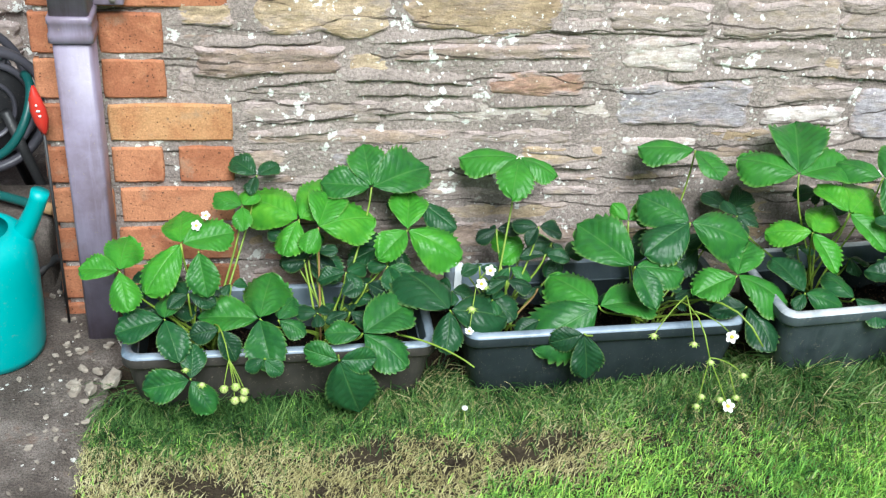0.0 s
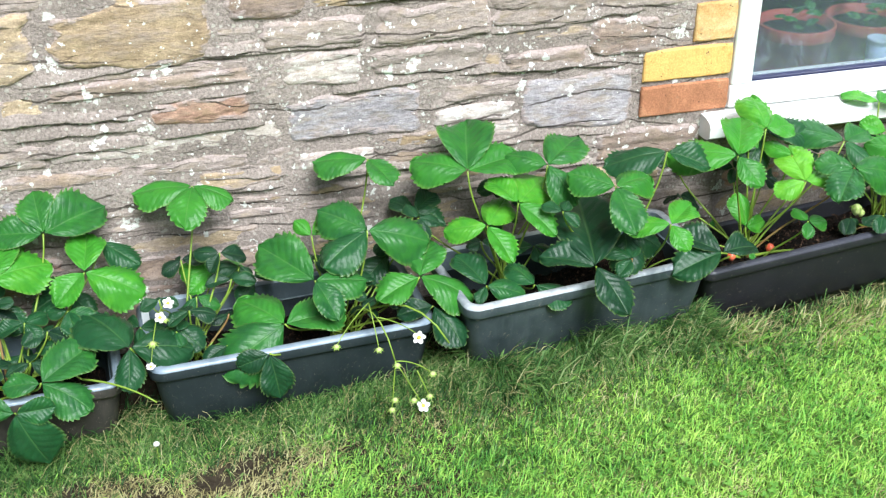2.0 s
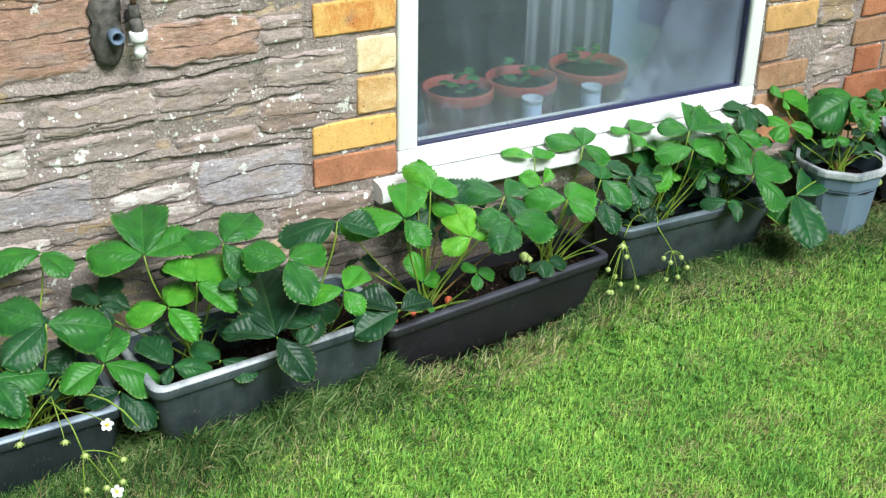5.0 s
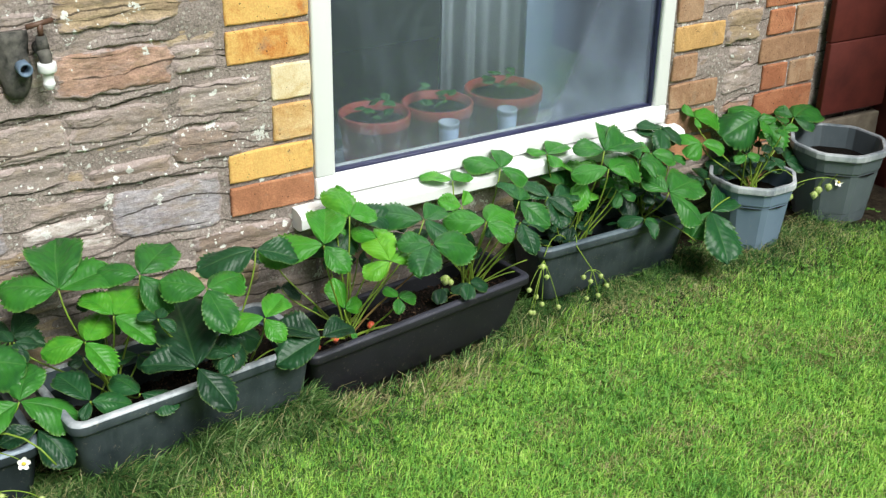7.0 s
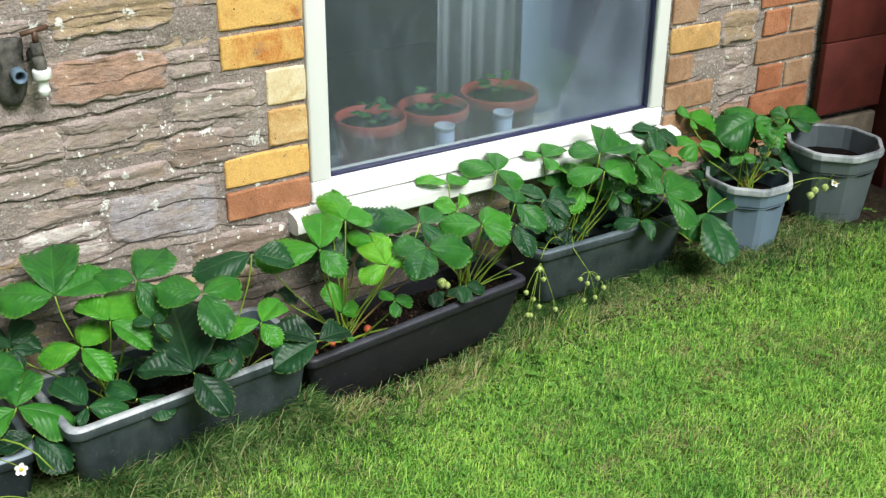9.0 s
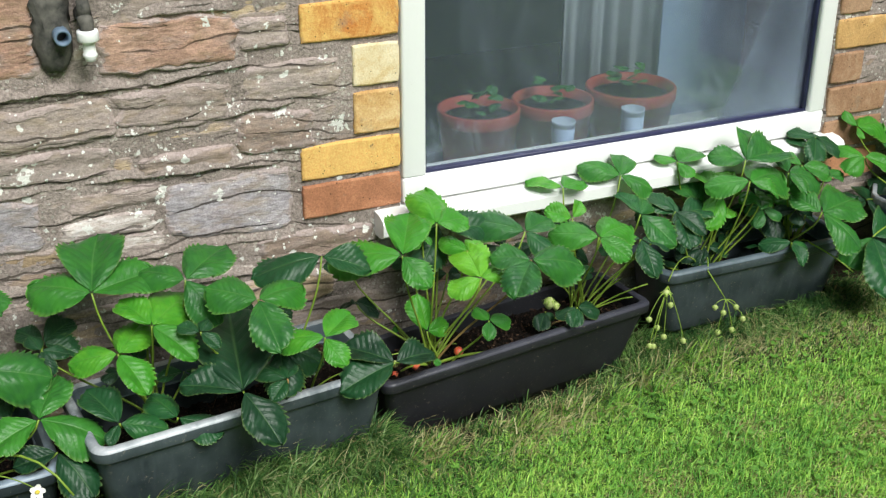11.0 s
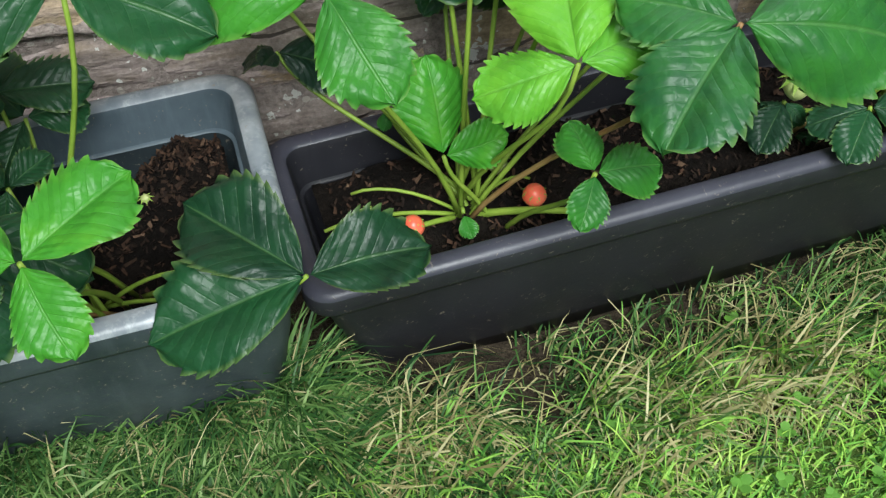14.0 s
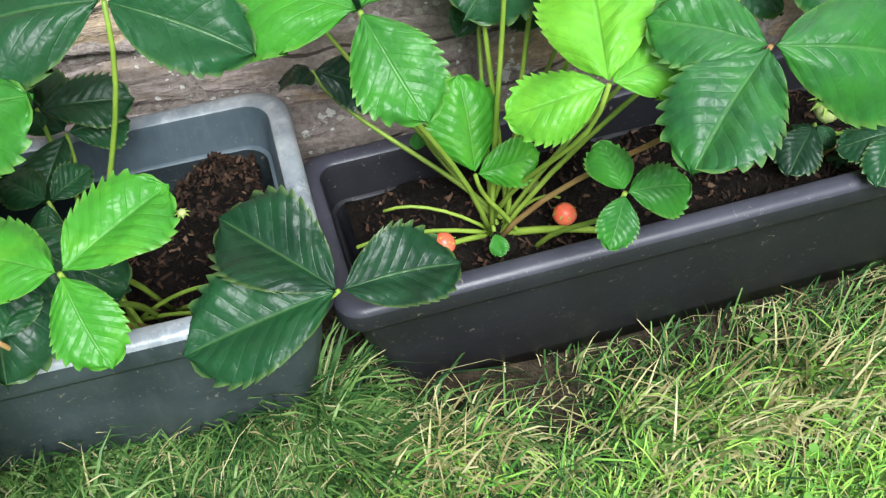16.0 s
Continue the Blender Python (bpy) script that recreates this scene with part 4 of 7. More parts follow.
leaf("t1b", 0.42, (0, -0.45, 0.9), (0.232, 1.680, 0.124), (0.168, 1.688, 0.128), (0.317, 1.741, 0.155), (0.312, 1.636, 0.102))
leaf("t1b", 0.70, (0, -0.45, 0.9), (0.121, 1.880, 0.249), (0.022, 1.946, 0.282), (0.200, 1.969, 0.294), (0.088, 1.825, 0.221))
leaf("t1b", 0.68, (0, -0.45, 0.9), (0.157, 1.850, 0.249), (0.262, 1.886, 0.267), (0.136, 1.810, 0.229), (0.187, 1.930, 0.289))
leaf("t1a", 0.65, (0, -0.45, 0.9), (0.016, 1.900, 0.268), (-0.033, 1.932, 0.284), (0.037, 1.940, 0.288), (0.018, 1.856, 0.246))
leaf("t1b", 0.42, (0, -0.45, 0.9), (0.260, 1.920, 0.295), (0.247, 1.985, 0.356), (0.372, 1.968, 0.322), (0.168, 1.937, 0.304))
leaf("t1b", 0.62, (0, -0.45, 0.9), (0.325, 1.860, 0.235), (0.334, 1.945, 0.277), (0.271, 1.812, 0.211), (0.425, 1.821, 0.215))
leaf("t1a", 0.20, (0, -0.45, 0.9), (0.043, 1.950, 0.307), (-0.003, 1.985, 0.329), (0.082, 1.974, 0.319), (0.027, 1.919, 0.292))
leaf("t1b", 0.25, (0, -0.45, 0.9), (0.358, 1.950, 0.245), (0.424, 1.905, 0.222), (0.297, 1.952, 0.246))
leaf("t1b", 0.15, (0, -0.45, 0.9), (0.284, 1.910, 0.168), (0.217, 1.888, 0.157), (0.327, 1.861, 0.143), (0.242, 1.948, 0.187))
leaf("t1b", 0.20, (0, -0.45, 0.9), (0.147, 1.900, 0.171), (0.193, 1.845, 0.144), (0.086, 1.884, 0.163), (0.153, 1.942, 0.192))
leaf("t1b", 0.35, (0, -0.45, 0.9), (0.287, 1.820, 0.180), (0.329, 1.795, 0.168), (0.251, 1.826, 0.183), (0.295, 1.773, 0.157))
leaf("t1a", 0.20, (0, -0.75, 0.66), (-0.022, 1.680, 0.141), (0.006, 1.646, 0.102), (-0.072, 1.674, 0.134))
leaf("t1b", 0.30, (0, -0.75, 0.66), (0.056, 1.640, 0.103), (0.085, 1.623, 0.084), (0.026, 1.628, 0.090))
leaf("t2a", 0.22, (0, -0.45, 0.9), (0.392, 1.700, 0.157), (0.324, 1.802, 0.208), (0.380, 1.634, 0.124), (0.500, 1.699, 0.157))
leaf("t2a", 0.20, (0, -0.45, 0.9), (0.464, 1.770, 0.152), (0.517, 1.723, 0.129), (0.446, 1.704, 0.119))
leaf("t2a", 0.62, (0, -0.18, 0.98), (0.543, 1.930, 0.352), (0.436, 1.952, 0.356), (0.613, 1.905, 0.347), (0.521, 1.837, 0.335))
leaf("t2a", 0.62, (0, -0.45, 0.9), (0.560, 1.890, 0.183), (0.502, 1.913, 0.195), (0.514, 1.858, 0.167), (0.626, 1.898, 0.187))
leaf("t2a", 0.40, (0, -0.45, 0.9), (0.523, 1.830, 0.166), (0.564, 1.817, 0.159), (0.489, 1.805, 0.154))
leaf("t2a", 0.15, (0, -0.45, 0.9), (0.566, 1.720, 0.117), (0.520, 1.700, 0.107), (0.587, 1.686, 0.100))
leaf("t2b", 0.50, (0, -0.45, 0.9), (0.676, 1.720, 0.146), (0.553, 1.660, 0.116), (0.790, 1.738, 0.155), (0.603, 1.797, 0.185))
leaf("t2b", 0.42, (0, -0.45, 0.9), (0.741, 1.740, 0.219), (0.651, 1.833, 0.265), (0.835, 1.738, 0.218), (0.770, 1.670, 0.184))
leaf("t2b", 0.15, (0, -0.95, 0.3), (0.637, 1.660, 0.126), (0.649, 1.633, 0.042), (0.579, 1.654, 0.107))
leaf("t2b", 0.42, (0, -0.45, 0.9), (0.856, 1.800, 0.278), (0.775, 1.862, 0.309), (0.764, 1.752, 0.254), (0.973, 1.777, 0.266))
leaf("t2b", 0.50, (0, -0.18, 0.98), (0.884, 1.910, 0.375), (0.786, 1.943, 0.381), (0.917, 1.838, 0.362))
leaf("t2b", 0.55, (0, -0.45, 0.9), (0.943, 1.740, 0.195), (0.982, 1.821, 0.236), (0.857, 1.712, 0.181), (1.042, 1.705, 0.177))
leaf("t2b", 0.12, (0, -0.45, 0.9), (0.962, 1.710, 0.144), (1.006, 1.639, 0.109), (0.895, 1.707, 0.142))
leaf("t2b", 0.75, (0, -0.75, 0.66), (0.758, 1.870, 0.243), (0.731, 1.892, 0.268), (0.794, 1.888, 0.264))
leaf("t2b", 0.20, (0, -0.45, 0.9), (0.980, 1.930, 0.233), (1.040, 1.903, 0.219), (0.943, 1.970, 0.253), (1.039, 1.970, 0.253))
leaf("t2b", 0.18, (0, -0.45, 0.9), (0.914, 1.880, 0.171), (0.857, 1.839, 0.150), (0.973, 1.884, 0.173))
leaf("t2a", 0.25, (0, -0.45, 0.9), (0.639, 1.880, 0.161), (0.688, 1.903, 0.172), (0.609, 1.844, 0.143))
leaf("t5a", 0.60, (0, -0.18, 0.98), (2.336, 1.950, 0.360), (2.308, 1.985, 0.377), (2.416, 1.985, 0.372), (2.350, 1.906, 0.352))
leaf("t5a", 0.25, (0, -0.45, 0.9), (2.291, 1.860, 0.279), (2.245, 1.908, 0.303), (2.382, 1.870, 0.284), (2.275, 1.787, 0.243))
leaf("t5a", 0.40, (0, -0.45, 0.9), (2.365, 1.910, 0.281), (2.360, 1.982, 0.317), (2.439, 1.966, 0.309), (2.336, 1.900, 0.276))
leaf("t5a", 0.75, (0, -0.45, 0.9), (2.407, 1.880, 0.302), (2.397, 1.950, 0.337), (2.486, 1.930, 0.327), (2.347, 1.829, 0.277))
leaf("t5a", 0.50, (0, -0.45, 0.9), (2.448, 1.860, 0.378), (2.386, 1.896, 0.396), (2.531, 1.932, 0.414), (2.575, 1.879, 0.387))
leaf("t5a", 0.60, (0, -0.45, 0.9), (2.433, 1.820, 0.346), (2.354, 1.847, 0.360), (2.555, 1.853, 0.362), (2.483, 1.780, 0.326))
leaf("t5b", 0.50, (0, -0.45, 0.9), (2.571, 1.860, 0.329), (2.577, 1.916, 0.357), (2.664, 1.844, 0.321), (2.588, 1.810, 0.304))
leaf("t5b", 0.35, (0, -0.45, 0.9), (2.697, 1.940, 0.341), (2.668, 1.980, 0.361), (2.782, 1.969, 0.356), (2.681, 1.901, 0.321))
leaf("t5b", 0.50, (0, -0.45, 0.9), (2.618, 1.790, 0.253), (2.582, 1.851, 0.283), (2.757, 1.825, 0.270), (2.684, 1.713, 0.214))
leaf("t5b", 0.35, (0, -0.45, 0.9), (2.562, 1.810, 0.182), (2.506, 1.836, 0.195), (2.602, 1.798, 0.176), (2.560, 1.760, 0.157))
leaf("t5b", 0.12, (0, -0.45, 0.9), (2.572, 1.910, 0.223), (2.536, 1.950, 0.243), (2.556, 1.847, 0.191), (2.591, 1.976, 0.256))
leaf("t5a", 0.12, (0, -0.45, 0.9), (2.397, 1.900, 0.166), (2.329, 1.900, 0.166), (2.460, 1.901, 0.166), (2.356, 1.864, 0.148))
leaf("t5b", 0.30, (0, -0.45, 0.9), (2.717, 1.950, 0.361), (2.672, 1.984, 0.378), (2.787, 1.922, 0.347), (2.677, 1.894, 0.333))
leaf("t5b", 0.50, (0, -0.45, 0.9), (2.635, 1.890, 0.326), (2.602, 1.924, 0.343), (2.690, 1.860, 0.311), (2.601, 1.829, 0.296))
leaf("p1", 0.40, (0, -0.45, 0.9), (2.790, 1.800, 0.157), (2.902, 1.836, 0.175), (2.748, 1.666, 0.090), (2.703, 1.766, 0.140))
leaf("p1", 0.65, (0, -0.45, 0.9), (2.849, 1.960, 0.364), (2.836, 1.985, 0.399), (2.963, 1.985, 0.377), (2.851, 1.933, 0.350))
leaf("p1", 0.70, (0, -0.45, 0.9), (2.815, 1.890, 0.320), (2.781, 1.935, 0.342), (2.871, 1.857, 0.304), (2.758, 1.872, 0.311))
leaf("p1", 0.50, (0, -0.45, 0.9), (3.079, 1.930, 0.344), (3.018, 1.985, 0.377), (2.939, 1.910, 0.334), (3.064, 1.822, 0.290))
leaf("p1", 0.40, (0, -0.45, 0.9), (3.236, 1.950, 0.300), (3.366, 1.985, 0.345), (3.303, 1.920, 0.285), (3.200, 1.985, 0.322))
leaf("p1", 0.30, (0, -0.45, 0.9), (3.134, 1.870, 0.212), (3.062, 1.860, 0.207), (3.286, 1.892, 0.223), (3.199, 1.845, 0.199))
leaf("p1", 0.15, (0, -0.45, 0.9), (3.010, 1.950, 0.221), (2.923, 1.950, 0.221), (3.097, 1.948, 0.220), (3.088, 1.985, 0.249))
leaf("p1", 0.20, (0, -0.45, 0.9), (2.864, 1.910, 0.195), (2.790, 1.910, 0.195), (2.915, 1.874, 0.177), (2.912, 1.961, 0.221))


# low leaves that close up the heart of each plant, shade put into their dark tone
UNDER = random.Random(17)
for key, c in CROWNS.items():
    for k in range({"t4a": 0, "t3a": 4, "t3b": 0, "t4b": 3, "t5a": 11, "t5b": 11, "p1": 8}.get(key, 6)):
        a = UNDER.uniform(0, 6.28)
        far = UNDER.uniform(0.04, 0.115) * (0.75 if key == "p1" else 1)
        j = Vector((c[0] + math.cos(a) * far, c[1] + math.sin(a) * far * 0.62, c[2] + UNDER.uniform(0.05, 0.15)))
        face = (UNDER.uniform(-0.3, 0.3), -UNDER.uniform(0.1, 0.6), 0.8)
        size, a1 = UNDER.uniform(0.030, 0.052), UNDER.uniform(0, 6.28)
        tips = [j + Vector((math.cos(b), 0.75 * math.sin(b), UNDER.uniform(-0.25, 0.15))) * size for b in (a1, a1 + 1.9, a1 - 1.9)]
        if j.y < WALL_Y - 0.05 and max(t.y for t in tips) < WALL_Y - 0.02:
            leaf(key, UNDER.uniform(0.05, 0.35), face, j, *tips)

# big leaves against the wall, their shade painted in as a very low tone
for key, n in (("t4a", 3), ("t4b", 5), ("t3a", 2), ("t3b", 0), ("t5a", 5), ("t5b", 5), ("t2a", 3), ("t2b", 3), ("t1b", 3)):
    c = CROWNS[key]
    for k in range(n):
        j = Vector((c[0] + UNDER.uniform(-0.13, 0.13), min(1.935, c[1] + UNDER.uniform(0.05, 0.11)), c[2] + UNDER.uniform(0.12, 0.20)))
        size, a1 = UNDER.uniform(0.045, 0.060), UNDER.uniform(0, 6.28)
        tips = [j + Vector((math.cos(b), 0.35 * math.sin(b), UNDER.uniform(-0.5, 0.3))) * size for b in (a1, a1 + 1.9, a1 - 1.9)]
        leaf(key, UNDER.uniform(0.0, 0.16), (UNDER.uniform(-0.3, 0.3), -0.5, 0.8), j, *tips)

# fresh leaves at the top of the far plants
for key, n in (("t5a", 5), ("t5b", 5), ("p1", 4)):
    c = CROWNS[key]
    for k in range(n):
        j = Vector((c[0] + UNDER.uniform(-0.11, 0.11), c[1] + UNDER.uniform(-0.07, 0.03), c[2] + UNDER.uniform(0.13, 0.21)))
        size, a1 = UNDER.uniform(0.038, 0.052), UNDER.uniform(0, 6.28)
        tips = [j + Vector((math.cos(b), 0.7 * math.sin(b), UNDER.uniform(-0.25, 0.2))) * size for b in (a1, a1 + 1.9, a1 - 1.9)]
        leaf(key, UNDER.uniform(0.45, 0.75), (UNDER.uniform(-0.3, 0.3), -0.45, 0.85), j, *tips)


# ---- flowers and fruit ----
def ball(bm, c, r, squash=1.0, tip=0.0, sub=2):
    res = bmesh.ops.create_icosphere(bm, subdivisions=sub, radius=1.0)
    for v in res["verts"]:
        k = 1 - tip * max(0.0, -v.co.z)
        v.co = Vector((v.co.x * r * k, v.co.y * r * k, v.co.z * r * squash)) + Vector(c)


def sepals(plant, c, r, down=1.0, parent=None):
    bm = bmesh.new()
    c = Vector(c)
    for k in range(8):
        a = 2 * math.pi * k / 8 + 0.2
        d = Vector((math.cos(a), math.sin(a), 0))
        s = Vector((-d.y, d.x, 0))
        vs = [bm.verts.new(p) for p in (c + s * r * 0.3 + Vector((0, 0, 0.15 * r)), c + d * r * 0.7 + s * r * 0.22 + Vector((0, 0, -0.2 * r * down)), c + d * r * 1.5 + Vector((0, 0, -0.75 * r * down)), c + d * r * 0.7 - s * r * 0.22 + Vector((0, 0, -0.2 * r * down)), c - s * r * 0.3 + Vector((0, 0, 0.15 * r)))]
        bm.faces.new(vs)
    ob = PLANTS[plant]
    return part("calyx", rel(bm, ob), SEPAL, parent or ob)


def fruit(plant, c, r=0.008, ripe=False):
    ob = PLANTS[plant]
    bm = bmesh.new()
    ball(bm, (0, 0, 0), r, 1.2, 0.45, 3 if ripe else 2)
    f = part("strawberry" if ripe else "green_berry", bm, STRAWBERRY if ripe else FRUIT_GREEN, ob, "ripening orange-red strawberry" if ripe else "")
    f.location = Vector(c) - Vector(ob.location)
    sepals(plant, Vector(c) + Vector((0, 0, r)), r * (0.75 if ripe else 0.95))
    return f


def bud(plant, c, r=0.007):
    ob = PLANTS[plant]
    bm = bmesh.new()
    ball(bm, c, r * 0.7, 1.0, 0.2)
    part("bud", rel(bm, ob), FRUIT_GREEN, ob)
    sepals(plant, Vector(c) + Vector((0, 0, r * 0.4)), r * 0.9, 0.8)


def flower(plant, c, face=(0, -0.8, 0.4), r=0.011):
    """Five round white petals round a yellow centre."""
    ob = PLANTS[plant]
    q = Vector(face).to_track_quat("Z", "Y").to_matrix()
    c = Vector(c)
    bm = bmesh.new()
    ball(bm, c + q @ Vector((0, 0, r * 0.2)), r * 0.36, 0.7)
    centre = part("flower", rel(bm, ob), YELLOW, ob, "small white flower with a yellow centre")
    for k in range(5):
        a = 2 * math.pi * k / 5
        bm = bmesh.new()
        d, s = Vector((math.cos(a), math.sin(a), 0)), Vector((-math.sin(a), math.cos(a), 0))
        rows = []
        for i in range(5):
            u = i / 4
            w = r * 0.42 * math.sin(math.pi * (0.15 + 0.75 * u)) ** 0.7
            rows.append([bm.verts.new(c + q @ (d * r * (0.22 + 0.85 * u) + s * w * v + Vector((0, 0, r * 0.22 * u * u * (1 + 0.3 * abs(v)))))) for v in (-1, -0.4, 0.4, 1)])
        for x, y in zip(rows, rows[1:]):
            for i in range(3):
                bm.faces.new((x[i], x[i + 1], y[i + 1], y[i]))
        part("petal", rel(bm, ob), PETAL, centre)


def twig(plant, a, b, sag=0.0, r=0.0011):
    a, b = Vector(a), Vector(b)
    d = b - a
    pts = bend(a, b, a + d * 0.35 + Vector((0, 0, sag)), a + d * 0.75 + Vector((0, 0, sag)), 8)
    stem(plant, pts, r * 1.15, r * 0.85, STALK, "flower_stalk")


# hanging truss at the end of the second trough, with a bare runner above it
C = CROWNS["t2b"]
twig("t2b", C, (0.972, 1.630, 0.108), 0.10, 0.0021)
twig("t2b", C, (0.860, 1.600, 0.108), 0.11, 0.0015)
for a, b, s in (((0.860, 1.600, 0.108), (0.849, 1.590, 0.004), 0.0), ((0.860, 1.600, 0.108), (0.929, 1.600, 0.068), 0.012), ((0.860, 1.600, 0.108), (0.908, 1.590, 0.007), 0.0), ((0.901, 1.598, 0.080), (0.923, 1.592, 0.020), 0.0),
                ((0.831, 1.690, 0.185), (0.755, 1.620, 0.147), 0.01), ((0.831, 1.690, 0.185), (0.834, 1.620, 0.126), 0.01), ((0.841, 1.660, 0.170), (0.919, 1.660, 0.116), 0.01)):
    twig("t2b", a, b, s)
for c in ((0.849, 1.590, 0.004), (0.855, 1.590, 0.026), (0.923, 1.592, 0.020), (0.892, 1.590, 0.018), (0.755, 1.620, 0.145), (0.834, 1.620, 0.124), (0.863, 1.598, 0.098), (0.931, 1.598, 0.066)):
    bud("t2b", c, 0.0085)
flower("t2b", (0.919, 1.656, 0.114), (0, -0.9, 0.35), 0.012)
flower("t2b", (0.909, 1.588, 0.004), (0.1, -0.6, 0.6), 0.012)
# low truss and berries in front of the first trough
twig("t1a", CROWNS["t1a"], (-0.003, 1.610, 0.125), 0.08, 0.0014)
for c in ((0.007, 1.592, 0.078), (-0.013, 1.592, 0.074), (0.020, 1.590, 0.054), (0.005, 1.590, 0.050), (0.022, 1.588, 0.070)):
    twig("t1a", (-0.003, 1.610, 0.125), (c[0], c[1], c[2] + 0.006), 0.005, 0.0009)
    fruit("t1a", c, 0.0075)
bud("t1a", (-0.050, 1.588, 0.088), 0.008)
bud("t1a", (-0.077, 1.600, 0.112), 0.007)
# flowers between the first and second troughs
twig("t2a", CROWNS["t2a"], (0.445, 1.740, 0.190), 0.06, 0.0014)
for c in ((0.469, 1.745, 0.213), (0.452, 1.728, 0.195), (0.425, 1.668, 0.134)):
    twig("t2a", (0.445, 1.742, 0.185), c, 0.01, 0.0009)
flower("t2a", (0.469, 1.745, 0.213), (0.1, -0.7, 0.5), 0.010)
flower("t2a", (0.452, 1.728, 0.195), (-0.2, -0.7, 0.5), 0.010)
bud("t2a", (0.432, 1.700, 0.157), 0.010)
bud("t2a", (0.459, 1.730, 0.186), 0.008)
flower("t2a", (0.424, 1.664, 0.134), (0, -0.3, 0.9), 0.008)
twig("t1b", (0.301, 1.700, 0.105), (0.427, 1.600, 0.101), 0.015, 0.0018)
twig("t1b", CROWNS["t1b"], (0.301, 1.700, 0.105), 0.04, 0.0018)
twig("t2a", CROWNS["t2a"], (0.370, 1.870, 0.210), 0.03, 0.0014)
flower("t1a", (-0.062, 1.800, 0.285), (0.1, -0.8, 0.4), 0.009)
flower("t1a", (-0.045, 1.810, 0.300), (-0.1, -0.8, 0.4), 0.008)
# trusses where the dark trough meets the next
twig("t5a", CROWNS["t5a"], (2.242, 1.815, 0.150), 0.07, 0.0015)
for c in ((2.213, 1.800, 0.050), (2.266, 1.775, 0.018), (2.179, 1.775, 0.026), (2.200, 1.790, 0.012), (2.235, 1.790, 0.105), (2.190, 1.800, 0.075), (2.225, 1.790, 0.030)):
    twig("t5a", (2.240, 1.812, 0.140), (c[0], c[1], c[2] + 0.008), 0.01, 0.0009)
    fruit("t5a", c, 0.0066)
bud("t5a", (2.232, 1.805, 0.128), 0.012)
twig("t5a", CROWNS["t5a"], (2.344, 1.815, 0.154), 0.05, 0.0014)
twig("t5a", (2.344, 1.815, 0.154), (2.385, 1.795, 0.085), 0.0, 0.0013)
for c in ((2.358, 1.795, 0.070), (2.411, 1.790, 0.062), (2.430, 1.785, 0.031), (2.401, 1.783, 0.011), (2.363, 1.783, 0.013), (2.378, 1.790, 0.055)):
    twig("t5a", (2.385, 1.795, 0.085), (c[0], c[1], c[2] + 0.008), 0.006, 0.0009)
    fruit("t5a", c, 0.0066)
twig("t5b", (2.629, 1.820, 0.163), (2.703, 1.755, 0.106), 0.006, 0.0017)
twig("t5b", CROWNS["t5b"], (2.629, 1.820, 0.163), 0.03, 0.0017)
# truss over the blue pot
twig("p1", CROWNS["p1"], (3.086, 1.775, 0.187), 0.07, 0.0014)
twig("p1", (3.086, 1.775, 0.187), (3.228, 1.752, 0.177), 0.015, 0.0012)
for c in ((3.059, 1.770, 0.153), (3.137, 1.750, 0.149), (3.152, 1.750, 0.161), (3.193, 1.750, 0.161)):
    twig("p1", (c[0] + 0.01, 1.735, 0.205), (c[0], c[1], c[2] + 0.01), 0.004, 0.0009)
    fruit("p1", c, 0.0105)
flower("p1", (3.233, 1.750, 0.169), (-0.4, -0.8, 0.3), 0.012)
# crown of the plant in the dark trough: ripening berries and short stalks
fruit("t4a", (1.743, 1.806, 0.099), 0.0098, True)
fruit("t4a", (1.643, 1.792, 0.101), 0.0095, True)
fruit("t4a", (1.604, 1.800, 0.082), 0.008, True)
fruit("t4a", (1.722, 1.848, 0.098), 0.0085)
fruit("t4a", (1.610, 1.815, 0.098), 0.007)
fruit("t4b", (1.960, 1.830, 0.150), 0.012)
fruit("t4b", (1.985, 1.845, 0.130), 0.008)
twig("t4a", CROWNS["t4a"], (1.740, 1.810, 0.116), 0.02, 0.0013)
twig("t4a", CROWNS["t4a"], (1.785, 1.768, 0.108), 0.008, 0.0030)
twig("t4a", CROWNS["t4a"], (1.575, 1.795, 0.110), 0.015, 0.0018)
twig("t4a", CROWNS["t4a"], (1.602, 1.765, 0.112), 0.010, 0.0022)
twig("t4a", CROWNS["t4a"], (1.600, 1.830, 0.110), 0.02, 0.0015)
for d in ((0.10, -0.055, 0.055), (0.14, -0.05, 0.075), (0.085, -0.03, 0.09)):
    twig("t4b", CROWNS["t4b"], Vector(CROWNS["t4b"]) + Vector(d), 0.01, 0.0018)
for d in ((0.075, -0.035, 0.065), (0.095, -0.06, 0.05)):
    twig("t3b", CROWNS["t3b"], Vector(CROWNS["t3b"]) + Vector(d), 0.012, 0.0016)
bud("t3b", (1.452, 1.800, 0.170), 0.005)


def label_stick():
    bm = bmesh.new()
    box(bm, (0.417, 1.829, 0.055), (0.431, 1.831, 0.178), 0.0006, 1)
    return tagged(part("plant_label", bm, PAPER_WHITE, None, smooth=False), "small white plastic plant label stuck in soil", "plant label")


label_stick()


